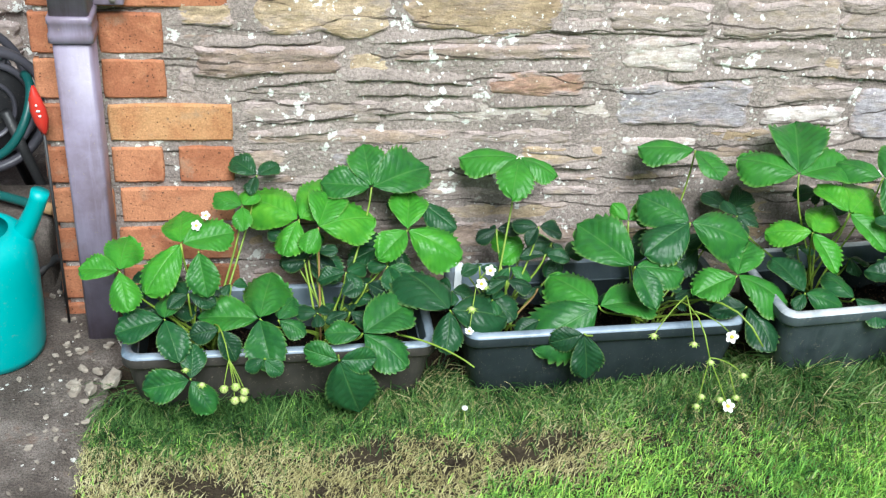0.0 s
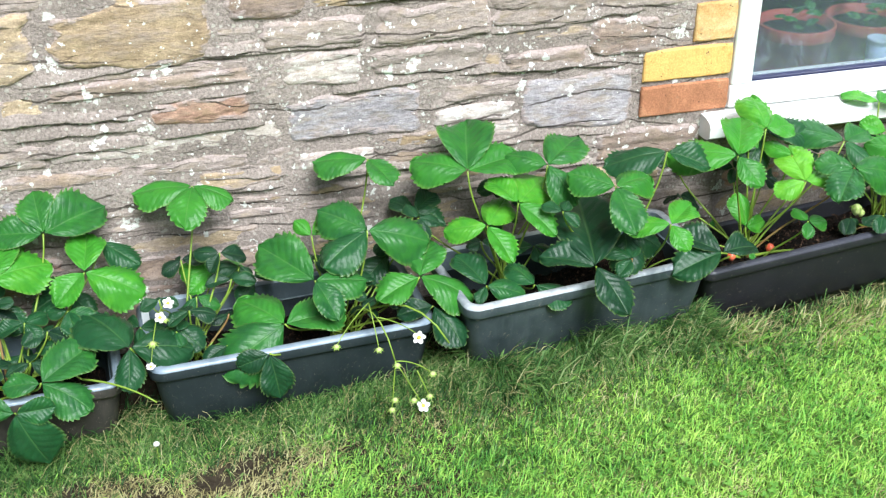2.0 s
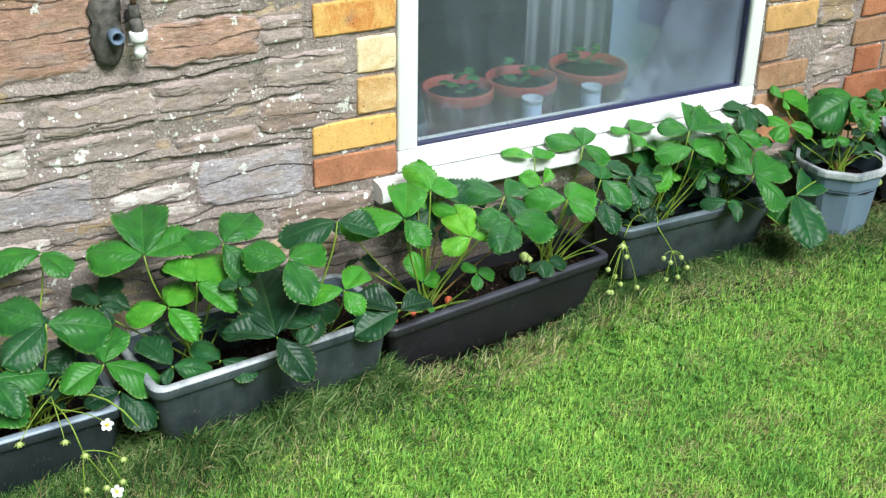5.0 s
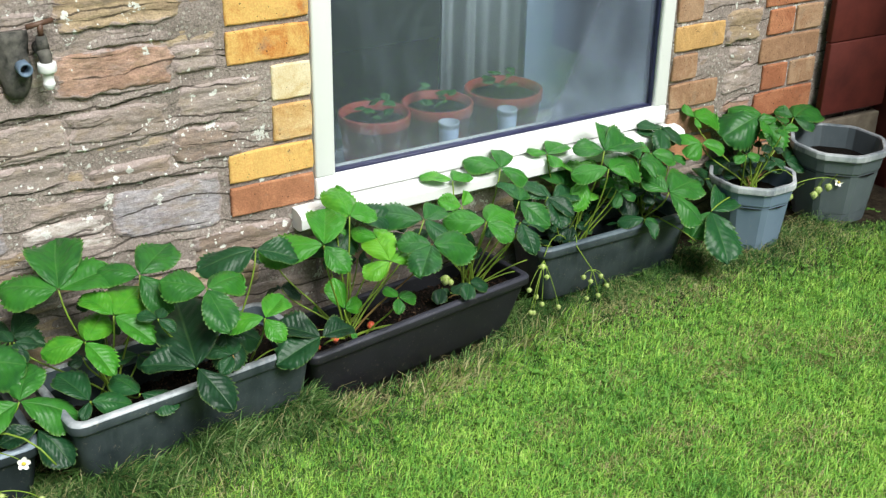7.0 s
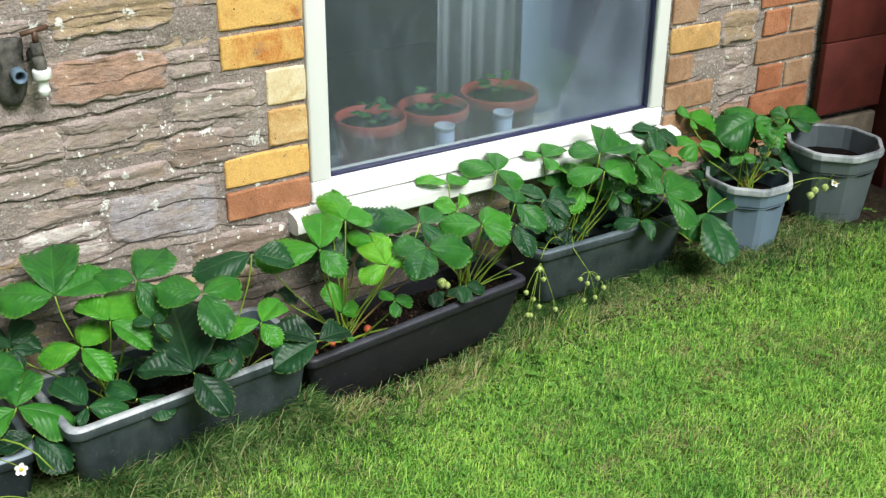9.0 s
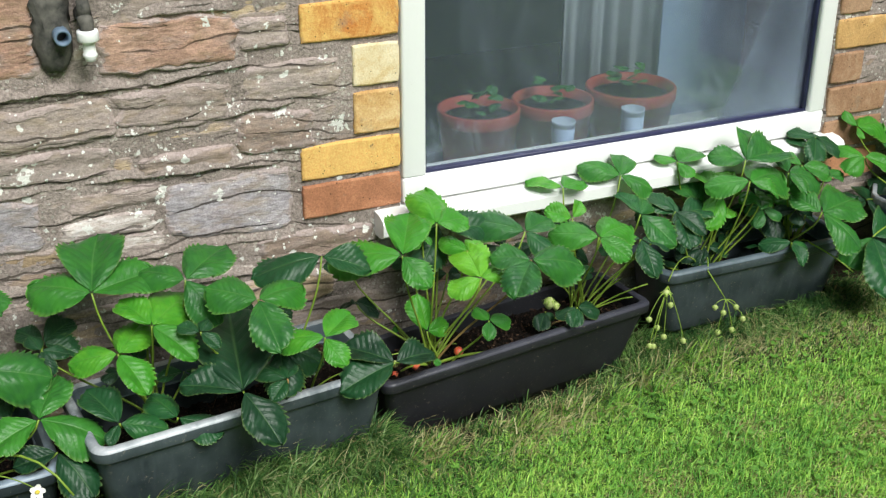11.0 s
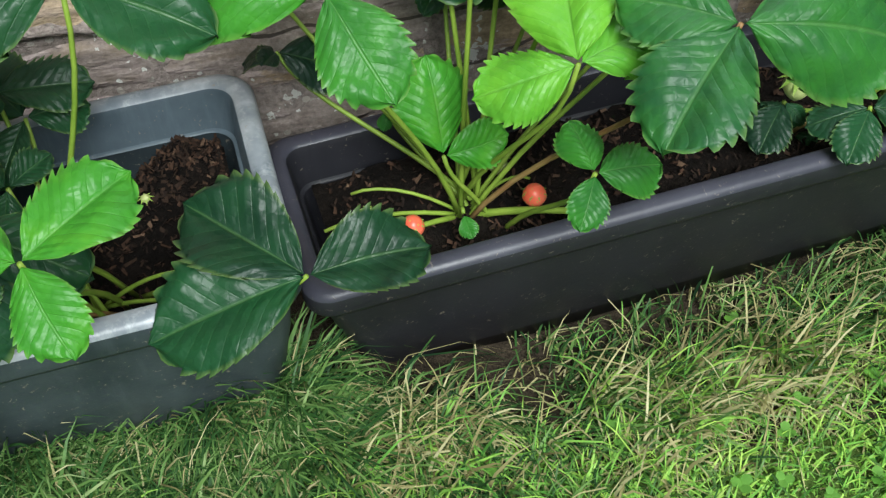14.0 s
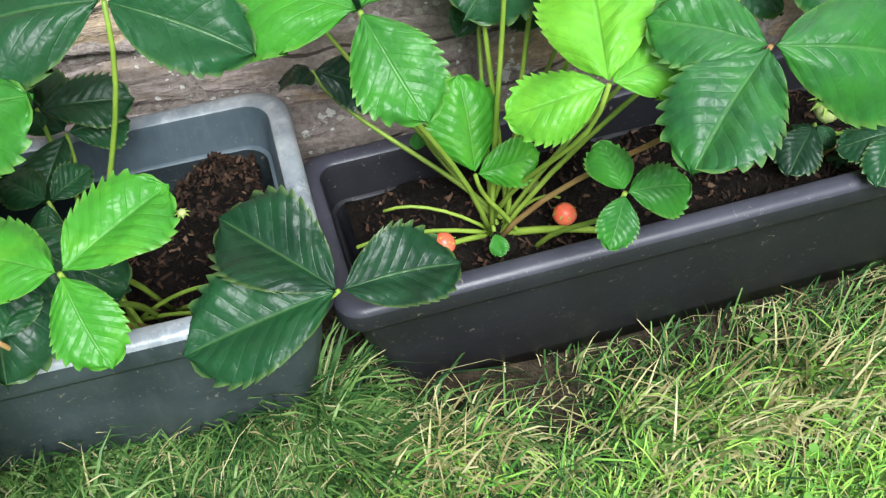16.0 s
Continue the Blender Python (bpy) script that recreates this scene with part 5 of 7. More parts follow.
def stone_mesh(w, h, d, seed, layered=1.0):
    """A rough slab, split along its beds into ledges that overhang a little; w wide, h high, d proud of the mortar."""
    nx, nz = max(5, min(26, int(w / 0.010))), max(5, min(18, int(h / 0.0055)))
    bm = bmesh.new()
    uvl = bm.loops.layers.uv.new("UVMap")
    off = seed * 7.31
    rows, rim = [], {}
    lean = 0.10 * noise.noise((off, 1.7, 0))
    bed = 0.026 + 0.05 * abs(noise.noise((off, 5.1, 2.2)))
    cut = [0.10 * noise.noise((off, 3.0 + k, 7.7)) for k in range(4)]
    for j in range(nz + 1):
        v = j / nz * 2 - 1
        row = []
        for i in range(nx + 1):
            u = i / nx * 2 - 1
            ex, ez = 1 - abs(u) ** 8, 1 - abs(v) ** 5
            x = u * w / 2 * (1 - 0.10 * noise.noise((off, v * 1.6, 3)) - 0.03 * abs(noise.noise((off, v * 6, 4)))) + 0.010 * noise.noise((off + v * 2.5, u * 1.3, 5)) * abs(u)
            taper = 1 - (0.45 + cut[0 if u < 0 else 1]) * max(0, abs(u) - 0.55) ** 1.6
            z = v * h / 2 * taper + 0.16 * h * noise.noise((off + x * 13, 8.8, v * 0.3)) + 0.05 * h * noise.noise((off + x * 45, 6.8, v)) + lean * x * 0.3
            face = d * min(1.0, ex * 2.6, ez * 2.6) ** 0.5
            zb = (z + 0.022 * noise.noise((off + x * 6, 2.0, z * 6)) + h) / bed
            saw = zb - math.floor(zb)
            ledge = layered * (0.22 - 0.55 * saw * saw) + 0.38 * noise.noise((off + x * 15, 4.4, z * 22)) + 0.10 * noise.noise((off + x * 80, 9.4, z * 80))
            vert = bm.verts.new((x, -face * (1 + ledge), z))
            rim[vert] = min((1 - abs(u)) * w / 2, (1 - abs(v)) * h / 2) * 20
            row.append(vert)
        rows.append(row)
    for j in range(nz):
        for i in range(nx):
            f = bm.faces.new((rows[j][i], rows[j][i + 1], rows[j + 1][i + 1], rows[j + 1][i]))
            for lp in f.loops:
                lp[uvl].uv = (rim[lp.vert], 0.5)
    return bm


# ---- things round the corner of the house ----
def downpipe():
    t = empty("downpipe", (-0.262, 1.935, -0.03), "weathered brown square plastic downpipe on the corner, violet sky sheen in its colour", "downpipe")
    bm = bmesh.new()
    loft(bm, [round_rect(0.033, 0.033, 0.007, z, 3) for z in (0.0, 1.0)], True, True)
    for v in bm.verts:
        v.co.z *= 0.645 if v.co.z > 0.5 else 1
    part("pipe", bm, PIPE_BROWN, t)
    bm = bmesh.new()
    loft(bm, [round_rect(0.0335, 0.0335, 0.007, z, 3) for z in (0.646, 1.6)], True, True)
    part("pipe", bm, PIPE_BROWN, t)
    bm = bmesh.new()
    loft(bm, [round_rect(r, r, 0.008, z, 3) for r, z in ((0.034, 0.618), (0.0385, 0.620), (0.0385, 0.634), (0.037, 0.638), (0.037, 0.652), (0.0385, 0.655), (0.0385, 0.664), (0.034, 0.667))], True, True)
    part("collar", bm, PIPE_BROWN, t)
    bm = bmesh.new()
    box(bm, (0.030, 0.030, 0.664), (0.085, 0.055, 0.690), 0.004)
    br = part("bracket", bm, PIPE_BROWN, t)
    bm = bmesh.new()
    tube(bm, [(0.066, 0.031, 0.676), (0.066, 0.026, 0.676)], 0.006, 10)
    part("screw", bm, METAL, br)
    return t


downpipe()


def watering_can():
    t = empty("watering_can", (-0.470, 1.878, -0.03), "turquoise plastic watering can standing on the path", "watering can")
    bm = bmesh.new()
    lathe(bm, [(0.088, 0.0), (0.096, 0.004), (0.100, 0.02), (0.104, 0.10), (0.105, 0.19), (0.103, 0.225), (0.097, 0.246), (0.080, 0.262), (0.062, 0.268), (0.060, 0.266), (0.075, 0.255), (0.095, 0.22), (0.096, 0.03), (0.02, 0.012)], 40)
    part("body", bm, CAN_TEAL, t)
    bm = bmesh.new()
    tube(bm, bend((0.070, 0.02, 0.225), (0.128, 0.0, 0.345), (0.085, 0.015, 0.25), (0.118, 0.0, 0.31)), [0.026, 0.022, 0.020, 0.019, 0.018, 0.017, 0.0165, 0.0165, 0.017], 14)
    part("spout", bm, CAN_TEAL, t)
    bm = bmesh.new()
    tube(bm, bend((-0.02, 0.0, 0.262), (-0.102, 0.0, 0.10), (-0.02, 0, 0.40), (-0.24, 0, 0.30), 14), 0.012, 10)
    part("handle", bm, CAN_TEAL, t)
    return t


watering_can()


def hose_reel():
    t = empty("hose_reel", (-0.570, 2.36, -0.03), "black garden hose reel wound with dark green hose", "hose reel")
    t.rotation_euler = (0, 0, radians(-62))
    turn_y = Matrix.Rotation(radians(90), 4, "Y")
    for x in (-0.06, 0.085):
        bm = bmesh.new()
        lathe(bm, [(0.03, -0.006), (0.100, -0.006), (0.100, 0.006), (0.03, 0.006)], 40, close_last=True)
        bm.transform(Matrix.Translation((x, 0, 0.32)) @ turn_y)
        fl = part("flange", bm, BLACK_PLASTIC, t)
        for r0, r1, d in ((0.098, 0.112, 0.016), (0.124, 0.142, 0.020), (0.060, 0.070, 0.014)):
            bm = bmesh.new()
            prof = [(r0, -d * 0.6), (r0 + 0.003, -d), (r1 - 0.003, -d), (r1, -d * 0.6), (r1, d * 0.6), (r1 - 0.003, d), (r0 + 0.003, d), (r0, d * 0.6), (r0, -d * 0.6)]
            lathe(bm, prof, 40, close_first=False)
            bm.transform(Matrix.Translation((x, 0, 0.32)) @ turn_y)
            part("ring", bm, REEL_GREY, fl, "raised ring, its grey sheen put into the colour")
        for k in range(6):
            a = k * math.pi / 3
            bm = bmesh.new()
            tube(bm, [(x, 0.10 * math.cos(a), 0.32 + 0.10 * math.sin(a)), (x, 0.132 * math.cos(a), 0.32 + 0.132 * math.sin(a))], 0.006, 6)
            part("spoke", bm, REEL_GREY, fl)
    bm = bmesh.new()
    pts = []
    for k in range(150):
        a = 2 * math.pi * k / 18
        lay = k / 18
        pts.append((-0.035 + 0.10 * abs((lay * 0.28) % 2 - 1), 0.085 * math.cos(a) * (1 + 0.02 * lay), 0.32 + 0.085 * math.sin(a) * (1 + 0.02 * lay)))
    tube(bm, pts, 0.009, 8)
    part("hose", bm, HOSE_GREEN, t)
    for y in (-0.13, 0.13):
        for x in (-0.085, 0.11):
            bm = bmesh.new()
            tube(bm, [(x, y, 0.0), (x, y * 0.3, 0.32)], 0.011, 8)
            part("leg", bm, BLACK_PLASTIC, t)
    bm = bmesh.new()
    tube(bm, [(-0.085, -0.13, 0.012), (0.11, -0.13, 0.012)], 0.010, 8)
    part("foot_bar", bm, BLACK_PLASTIC, t)
    return t


hose_reel()


def loose_hose():
    """A loop of hose that hangs from the reel and runs down to the path."""
    t = empty("garden_hose", (-0.44, 2.20, -0.03), "loop of dark teal garden hose hanging from the reel", "hose")
    bm = bmesh.new()
    pts = bend((0.0, 0.10, 0.395), (-0.03, 0.0, 0.27), (0.032, 0.06, 0.40), (0.022, 0.0, 0.32), 10) + bend((-0.03, 0.0, 0.27), (-0.26, -0.05, 0.012), (-0.08, 0.0, 0.235), (-0.22, -0.05, 0.16), 14)[1:]
    tube(bm, pts, 0.0095, 10)
    part("hose", bm, HOSE_GREEN, t)
    return t


loose_hose()


def red_tub():
    t = empty("red_packet", (-0.344, 1.962, -0.03), "crumpled red plastic packet on a dark stake", "packet")
    bm = bmesh.new()
    loops = []
    for k, (w, d, z) in enumerate(((0.003, 0.003, 0.420), (0.009, 0.007, 0.428), (0.013, 0.011, 0.447), (0.014, 0.012, 0.470), (0.012, 0.010, 0.490), (0.007, 0.005, 0.505), (0.002, 0.002, 0.513))):
        loops.append([(w * math.cos(a) * (1 + 0.12 * math.sin(3 * a + k)) + 0.004 - 0.1 * (z - 0.420), d * math.sin(a), z + 0.004 * math.sin(2 * a + k)) for a in [2 * math.pi * i / 14 for i in range(14)]])
    loft(bm, loops, True, True)
    part("packet", bm, RED_PLASTIC, t)
    for x, z, w in ((0.001, 0.468, 0.007), (0.003, 0.458, 0.005), (-0.001, 0.479, 0.004)):
        bm = bmesh.new()
        box(bm, (x - w / 2, -0.0135, z), (x + w / 2, -0.009, z + 0.004), 0.001, 1)
        part("print_mark", bm, PAPER_WHITE, t)
    bm = bmesh.new()
    tube(bm, [(0.004, 0, 0.0), (0.004, 0, 0.425)], 0.003, 8)
    part("stake", bm, BLACK_PLASTIC, t)
    return t


red_tub()


def hose_end():
    t = empty("garden_hose", (-0.44, 2.12, -0.02), "dark hose end with a pale wooden plug lying on the path", "hose")
    bm = bmesh.new()
    tube(bm, bend((-0.22, 0.10, 0.15), (0.03, 0.03, 0.155), (-0.1, 0.12, 0.16), (-0.03, 0.05, 0.16)), 0.010, 10)
    part("hose", bm, HOSE_GREEN, t)
    bm = bmesh.new()
    tube(bm, [(0.028, 0.031, 0.155), (0.058, 0.020, 0.153)], 0.013, 14)
    part("plug", bm, CORK, t)
    bm = bmesh.new()
    tube(bm, bend((0.0, -0.06, 0.012), (0.085, -0.10, 0.03), (0.03, 0.02, 0.02), (0.10, 0.0, 0.11), 12), 0.009, 8)
    part("hose", bm, BLACK_PLASTIC, t)
    bm = bmesh.new()
    box(bm, (-0.26, -0.02, -0.03), (0.05, 0.18, 0.13), 0.01)
    part("step_block", bm, CONCRETE, t)
    return t


hose_end()


def side_yard():
    bm = bmesh.new()
    nx, ny = 60, 90
    rows = []
    for j in range(ny + 1):
        y = 0.9 + 3.2 * j / ny
        row = []
        for i in range(nx + 1):
            x1 = path_edge(y) if y < 1.85 else CORNER + 0.14
            x = -2.4 + (x1 + 2.4) * i / nx
            row.append(bm.verts.new((x, y, -0.030 + 0.006 * noise.noise((x * 9, y * 9, 1)) + 0.004 * noise.noise((x * 31, y * 31, 4)) - (0.03 if i == nx else 0))))
        rows.append(row)
    for j in range(ny):
        for i in range(nx):
            bm.faces.new((rows[j][i], rows[j][i + 1], rows[j + 1][i + 1], rows[j + 1][i]))
    tagged(part("path", bm, CONCRETE, None), "worn gritty concrete path with loose stones", "path", kind="structure")
    bm = bmesh.new()
    box(bm, (-2.5, 3.0, -0.1), (CORNER + 0.5, 3.2, 1.4))
    w = part("wall_back", bm, MORTAR, None, smooth=False)
    tagged(w, "grey rubble boundary wall behind the passage", "wall", kind="structure")
    rng = random.Random(3)
    for k in range(26):
        x, z = -0.95 + 0.15 * (k % 5) + rng.uniform(-0.02, 0.02), 0.0 + 0.12 * (k // 5)
        ob = part("stone", stone_mesh(rng.uniform(0.12, 0.15), rng.uniform(0.08, 0.11), 0.02, 400 + k, 0.3), STONE_GREY, w)
        ob.location = (x, 2.999, z + 0.05)


side_yard()


def pebbles():
    rng = random.Random(8)
    for k in range(70):
        x, y = (rng.uniform(-0.36, -0.245), rng.uniform(1.55, 1.98)) if k < 40 else (rng.uniform(-0.5, -0.3), rng.uniform(1.4, 2.1))
        r = rng.uniform(0.002, 0.006)
        if k < 6:
            x, y, r = (-0.233, -0.295, -0.302, -0.268, -0.290, -0.262)[k], (1.76, 1.73, 1.75, 1.735, 1.80, 1.79)[k], (0.017, 0.011, 0.010, 0.012, 0.008, 0.008)[k]
        bm = bmesh.new()
        res = bmesh.ops.create_icosphere(bm, subdivisions=2, radius=r)
        for v in res["verts"]:
            v.co = Vector((v.co.x * 1.4, v.co.y * 0.9, max(-0.4 * r, min(0.42 * r, v.co.z)))) * (1 + 0.6 * noise.noise(v.co * (1.2 / r) + Vector((k * 3.3, 0, 0))))
        ob = part("pebble", bm, PEBBLE, None, smooth=False)
        ob.location = (x, y, -0.028 + r * 0.35)
        ob.rotation_euler = (0, 0, rng.uniform(0, 6))
        tagged(ob, "small pale stone chip lying on the path", "stone", "stone chips on the path")


pebbles()


# ---- outside tap ----
def tap():
    t = empty("garden_tap", (1.127, WALL_Y, 0.80), "old brown garden tap with a white plastic hose connector", "tap")
    bm = bmesh.new()
    tube(bm, [(0, 0.0, 0.0), (0, -0.03, 0.0), (0, -0.048, -0.006), (0, -0.052, -0.022)], [0.013, 0.013, 0.013, 0.011], 12)
    tube(bm, [(0, -0.036, 0.0), (0, -0.036, 0.03)], [0.013, 0.010], 12)
    part("body", bm, LAGGING, t)
    bm = bmesh.new()
    tube(bm, [(0, -0.036, 0.03), (0, -0.036, 0.052)], [0.006, 0.006], 10)
    tube(bm, [(-0.026, -0.040, 0.050), (0.026, -0.032, 0.056)], 0.0055, 8)
    part("handle", bm, BRASS_DARK, t)
    bm = bmesh.new()
    lathe(bm, [(0.010, -0.018), (0.017, -0.018), (0.018, -0.022), (0.018, -0.034), (0.016, -0.037), (0.0105, -0.039), (0.0105, -0.056), (0.012, -0.058), (0.012, -0.062), (0.009, -0.066), (0.009, -0.070), (0.004, -0.070)], 18, (0, -0.052), True, True)
    bm.normal_update()
    bmesh.ops.recalc_face_normals(bm, faces=bm.faces)
    part("connector", bm, PVC_WHITE, t, "white plastic hose connector")
    g = empty("pipe_lagging", (1.075, WALL_Y, 0.76), "ragged black foam pipe lagging with an open pipe end", "pipe lagging")
    bm = bmesh.new()
    loops = []
    for k in range(9):
        z = -0.052 + 0.13 * k / 8
        fat = (0.55, 0.8, 1.0, 1.05, 0.95, 1.0, 0.9, 1.0, 0.9)[k]
        loops.append([(0.030 * fat * (1 + 0.45 * noise.noise((k * 0.9, j * 1.3, 3))) * math.cos(2 * math.pi * j / 22) + 0.004 * noise.noise((k, 1, 1)), -0.008 + 0.020 * fat * (1 + 0.5 * noise.noise((j * 1.3, k * 0.9, 9))) * math.sin(2 * math.pi * j / 22), z + 0.007 * noise.noise((j * 0.9, k, 5))) for j in range(22)])
    loft(bm, loops, True, True)
    bmesh.ops.recalc_face_normals(bm, faces=bm.faces)
    part("foam", bm, LAGGING, g)
    bm = bmesh.new()
    rings = [(0.014, 0.0), (0.014, -0.052), (0.0125, -0.053), (0.0095, -0.052), (0.0095, -0.01)]
    loft(bm, [[(0.012 + r * math.cos(2 * math.pi * k / 18), y, 0.012 + r * math.sin(2 * math.pi * k / 18)) for k in range(18)] for r, y in rings], True, True)
    bmesh.ops.recalc_face_normals(bm, faces=bm.faces)
    part("pipe", bm, POT_BLUE, g, "cut end of a grey pipe")


tap()


# ---- pots and fence at the far end ----
def octagon_pot(place, r, h, mat, rim_mat, label, turn):
    t = empty("octagonal_pot", place, label, "plant pot", "octagonal pots")
    t.rotation_euler = (0, 0, radians(turn))

    def ring(rr, z, soft=0.12):
        pts = []
        for k in range(8):
            a0, a1 = 2 * math.pi * k / 8, 2 * math.pi * (k + 1) / 8
            p, q = Vector((math.cos(a0), math.sin(a0))) * rr, Vector((math.cos(a1), math.sin(a1))) * rr
            for s in (soft, 0.5, 1 - soft):
                m = p.lerp(q, s)
                pts.append((m.x, m.y, z))
        return pts

    bm = bmesh.new()
    loft(bm, [ring(r * 0.70, 0), ring(r * 0.74, 0.004), ring(r * 0.76, 0.035), ring(r * 0.78, 0.038), ring(r * 0.88, h * 0.72), ring(r * 0.905, h * 0.74), ring(r * 0.94, h - 0.020)], True)
    part("body", bm, mat, t, smooth=False)
    bm = bmesh.new()
    loft(bm, [ring(r * 0.945, h - 0.020), ring(r * 0.995, h - 0.019), ring(r, h - 0.015), ring(r, h - 0.004), ring(r * 0.985, h), ring(r * 0.91, h), ring(r * 0.90, h - 0.004)])
    part("rim", bm, rim_mat, t, smooth=False)
    bm = bmesh.new()
    loft(bm, [ring(r * 0.90, h - 0.004), ring(r * 0.84, h * 0.5), ring(r * 0.75, 0.01)], False, True)
    part("lining", bm, mat, t, smooth=False)
    bm = bmesh.new()
    bmesh.ops.create_circle(bm, cap_ends=True, segments=24, radius=r * 0.86)
    s = part("potting_soil", bm, SOIL, None)
    s.location = (place[0], place[1], place[2] + h * 0.70)
    tagged(s, "dark potting compost", "soil", kind="stuff")
    return t


octagon_pot((3.000, 1.862, -0.012), 0.130, 0.218, POT_BLUE, TROUGH_RIM, "faded blue octagonal plastic pot with a chipped rim", 22.5)
octagon_pot((3.312, 1.838, 0.028), 0.147, 0.228, POT_GREY, TROUGH_RIM, "grey octagonal plastic pot with a pale rim", 22.5)


def fence():
    t = empty("fence", (3.49, 1.962, -0.03), "red-brown stained wooden fence meeting the house wall", "fence")
    bm = bmesh.new()
    box(bm, (0.135, -0.085, 0.0), (0.235, 0.015, 1.6), 0.004)
    part("post", bm, WOOD_RED, t, "square stained fence post")
    for k, (z0, z1) in enumerate(((0.31, 0.52), (0.535, 0.75), (0.765, 0.98), (0.995, 1.21), (1.225, 1.44))):
        bm = bmesh.new()
        box(bm, (-0.13, -0.012 + 0.004 * (k % 2), z0), (0.134, 0.010 + 0.004 * (k % 2), z1 + 0.012), 0.002)
        b = part("board", bm, WOOD_RED, t)
        b.rotation_euler = (0, 0, radians(-3))
    for z0, z1, d in ((0.10, 0.17, 0.0), (0.19, 0.285, 0.006)):
        bm = bmesh.new()
        box(bm, (-0.13, -0.012 + d, z0), (0.134, 0.012 + d, z1), 0.003)
        b = part("gravel_board", bm, WOOD_GREY, t, "grey weathered board")
        b.rotation_euler = (0, 0, radians(-3))
    bm = bmesh.new()
    box(bm, (0.17, -1.6, 0.0), (0.20, -0.087, 1.5), 0.002)
    part("panel", bm, WOOD_RED, t)
    return t


fence()


# ---- behind the glass ----
def indoor_pot(x, y, z, r, h, label):
    t = empty("terracotta_pot", (x, y, z), label, "plant pot", "pots on the window board")
    bm = bmesh.new()
    lathe(bm, [(r * 0.80, 0.0), (r * 0.82, 0.003), (r * 0.95, h * 0.80), (r * 0.985, h * 0.805), (r, h * 0.82), (r * 1.01, h * 0.98), (r * 0.99, h), (r * 0.93, h), (r * 0.92, h * 0.8), (r * 0.75, h * 0.1)], 40, close_last=True)
    part("pot", bm, TERRACOTTA, t)
    bm = bmesh.new()
    bmesh.ops.create_circle(bm, cap_ends=True, segments=24, radius=r * 0.9)
    bmesh.ops.translate(bm, verts=bm.verts, vec=(0, 0, h * 0.84))
    part("soil", bm, SOIL, t)
    rng = random.Random(int(x * 100))
    for k in range(9):
        a, d = rng.uniform(0, 6.28), rng.uniform(0, 0.55) * r
        ob = new("seedling_leaf", LEAFLETS[k % 6])
        ob["tone"] = 0.45
        ob.parent = t
        ob.matrix_basis = Matrix.Translation((d * math.cos(a), d * math.sin(a), h * 0.86 + rng.uniform(0.01, 0.05))) @ Euler((rng.uniform(0.1, 0.9), 0, a)).to_matrix().to_4x4() @ Matrix.Scale(rng.uniform(0.025, 0.045), 4)
    return t


def cup(x, y, z, h):
    t = empty("paper_cup", (x, y, z), "white cup with a blue printed pattern", "cup", "cups on the window board")
    bm = bmesh.new()
    lathe(bm, [(0.019, 0.0), (0.0205, 0.003), (0.0258, h - 0.007), (0.0270, h - 0.006), (0.0270, h), (0.0250, h), (0.019, 0.006)], 24, close_last=True)
    part("cup", bm, CUP_WHITE, t)
    bm = bmesh.new()
    lathe(bm, [(0.0242, h * 0.62), (0.0262, h * 0.90)], 24, close_first=False)
    part("band", bm, INK_BLUE, t)


BOARD = SILL_Z - 0.048
indoor_pot(1.976, 2.205, BOARD, 0.092, 0.153, "red-brown plastic plant pot with seedlings behind glass")
indoor_pot(2.168, 2.213, BOARD, 0.094, 0.147, "red-brown plastic plant pot with seedlings behind glass")
indoor_pot(2.377, 2.213, BOARD, 0.106, 0.151, "large red-brown plastic plant pot with seedlings behind glass")
cup(2.128, 2.092, BOARD, 0.136)
cup(2.307, 2.092, BOARD, 0.140)


def curtain():
    bm = bmesh.new()
    front = []
    for k in range(61):
        x = 2.34 + 0.62 * k / 60
        y = 2.47 + 0.022 * math.sin(k * 0.62) + 0.012 * math.sin(k * 1.7)
        front.append((x, y))
    loft(bm, [[(x, y, 0.30) for x, y in front] + [(x, y + 0.004, 0.30) for x, y in reversed(front)], [(x, y, 2.2) for x, y in front] + [(x, y + 0.004, 2.2) for x, y in reversed(front)]], True, True)
    tagged(part("net_curtain", bm, CURTAIN, None), "pale white curtain hanging inside the room", "curtain")
    bm = bmesh.new()
    box(bm, (2.60, 2.425, 0.25), (2.90, 2.432, 1.4), 0.002, 1)
    ob = tagged(part("blue_poster", bm, BLUE_PAPER, None), "light blue sheet hanging by the curtain", "poster")
    bm = bmesh.new()
    box(bm, (2.93, 2.42, -0.2), (4.2, 2.60, 2.2), 0.01)
    tagged(part("cupboard", bm, ROOM_WALL, None), "plain pale grey cupboard inside the room", "cupboard")


curtain()


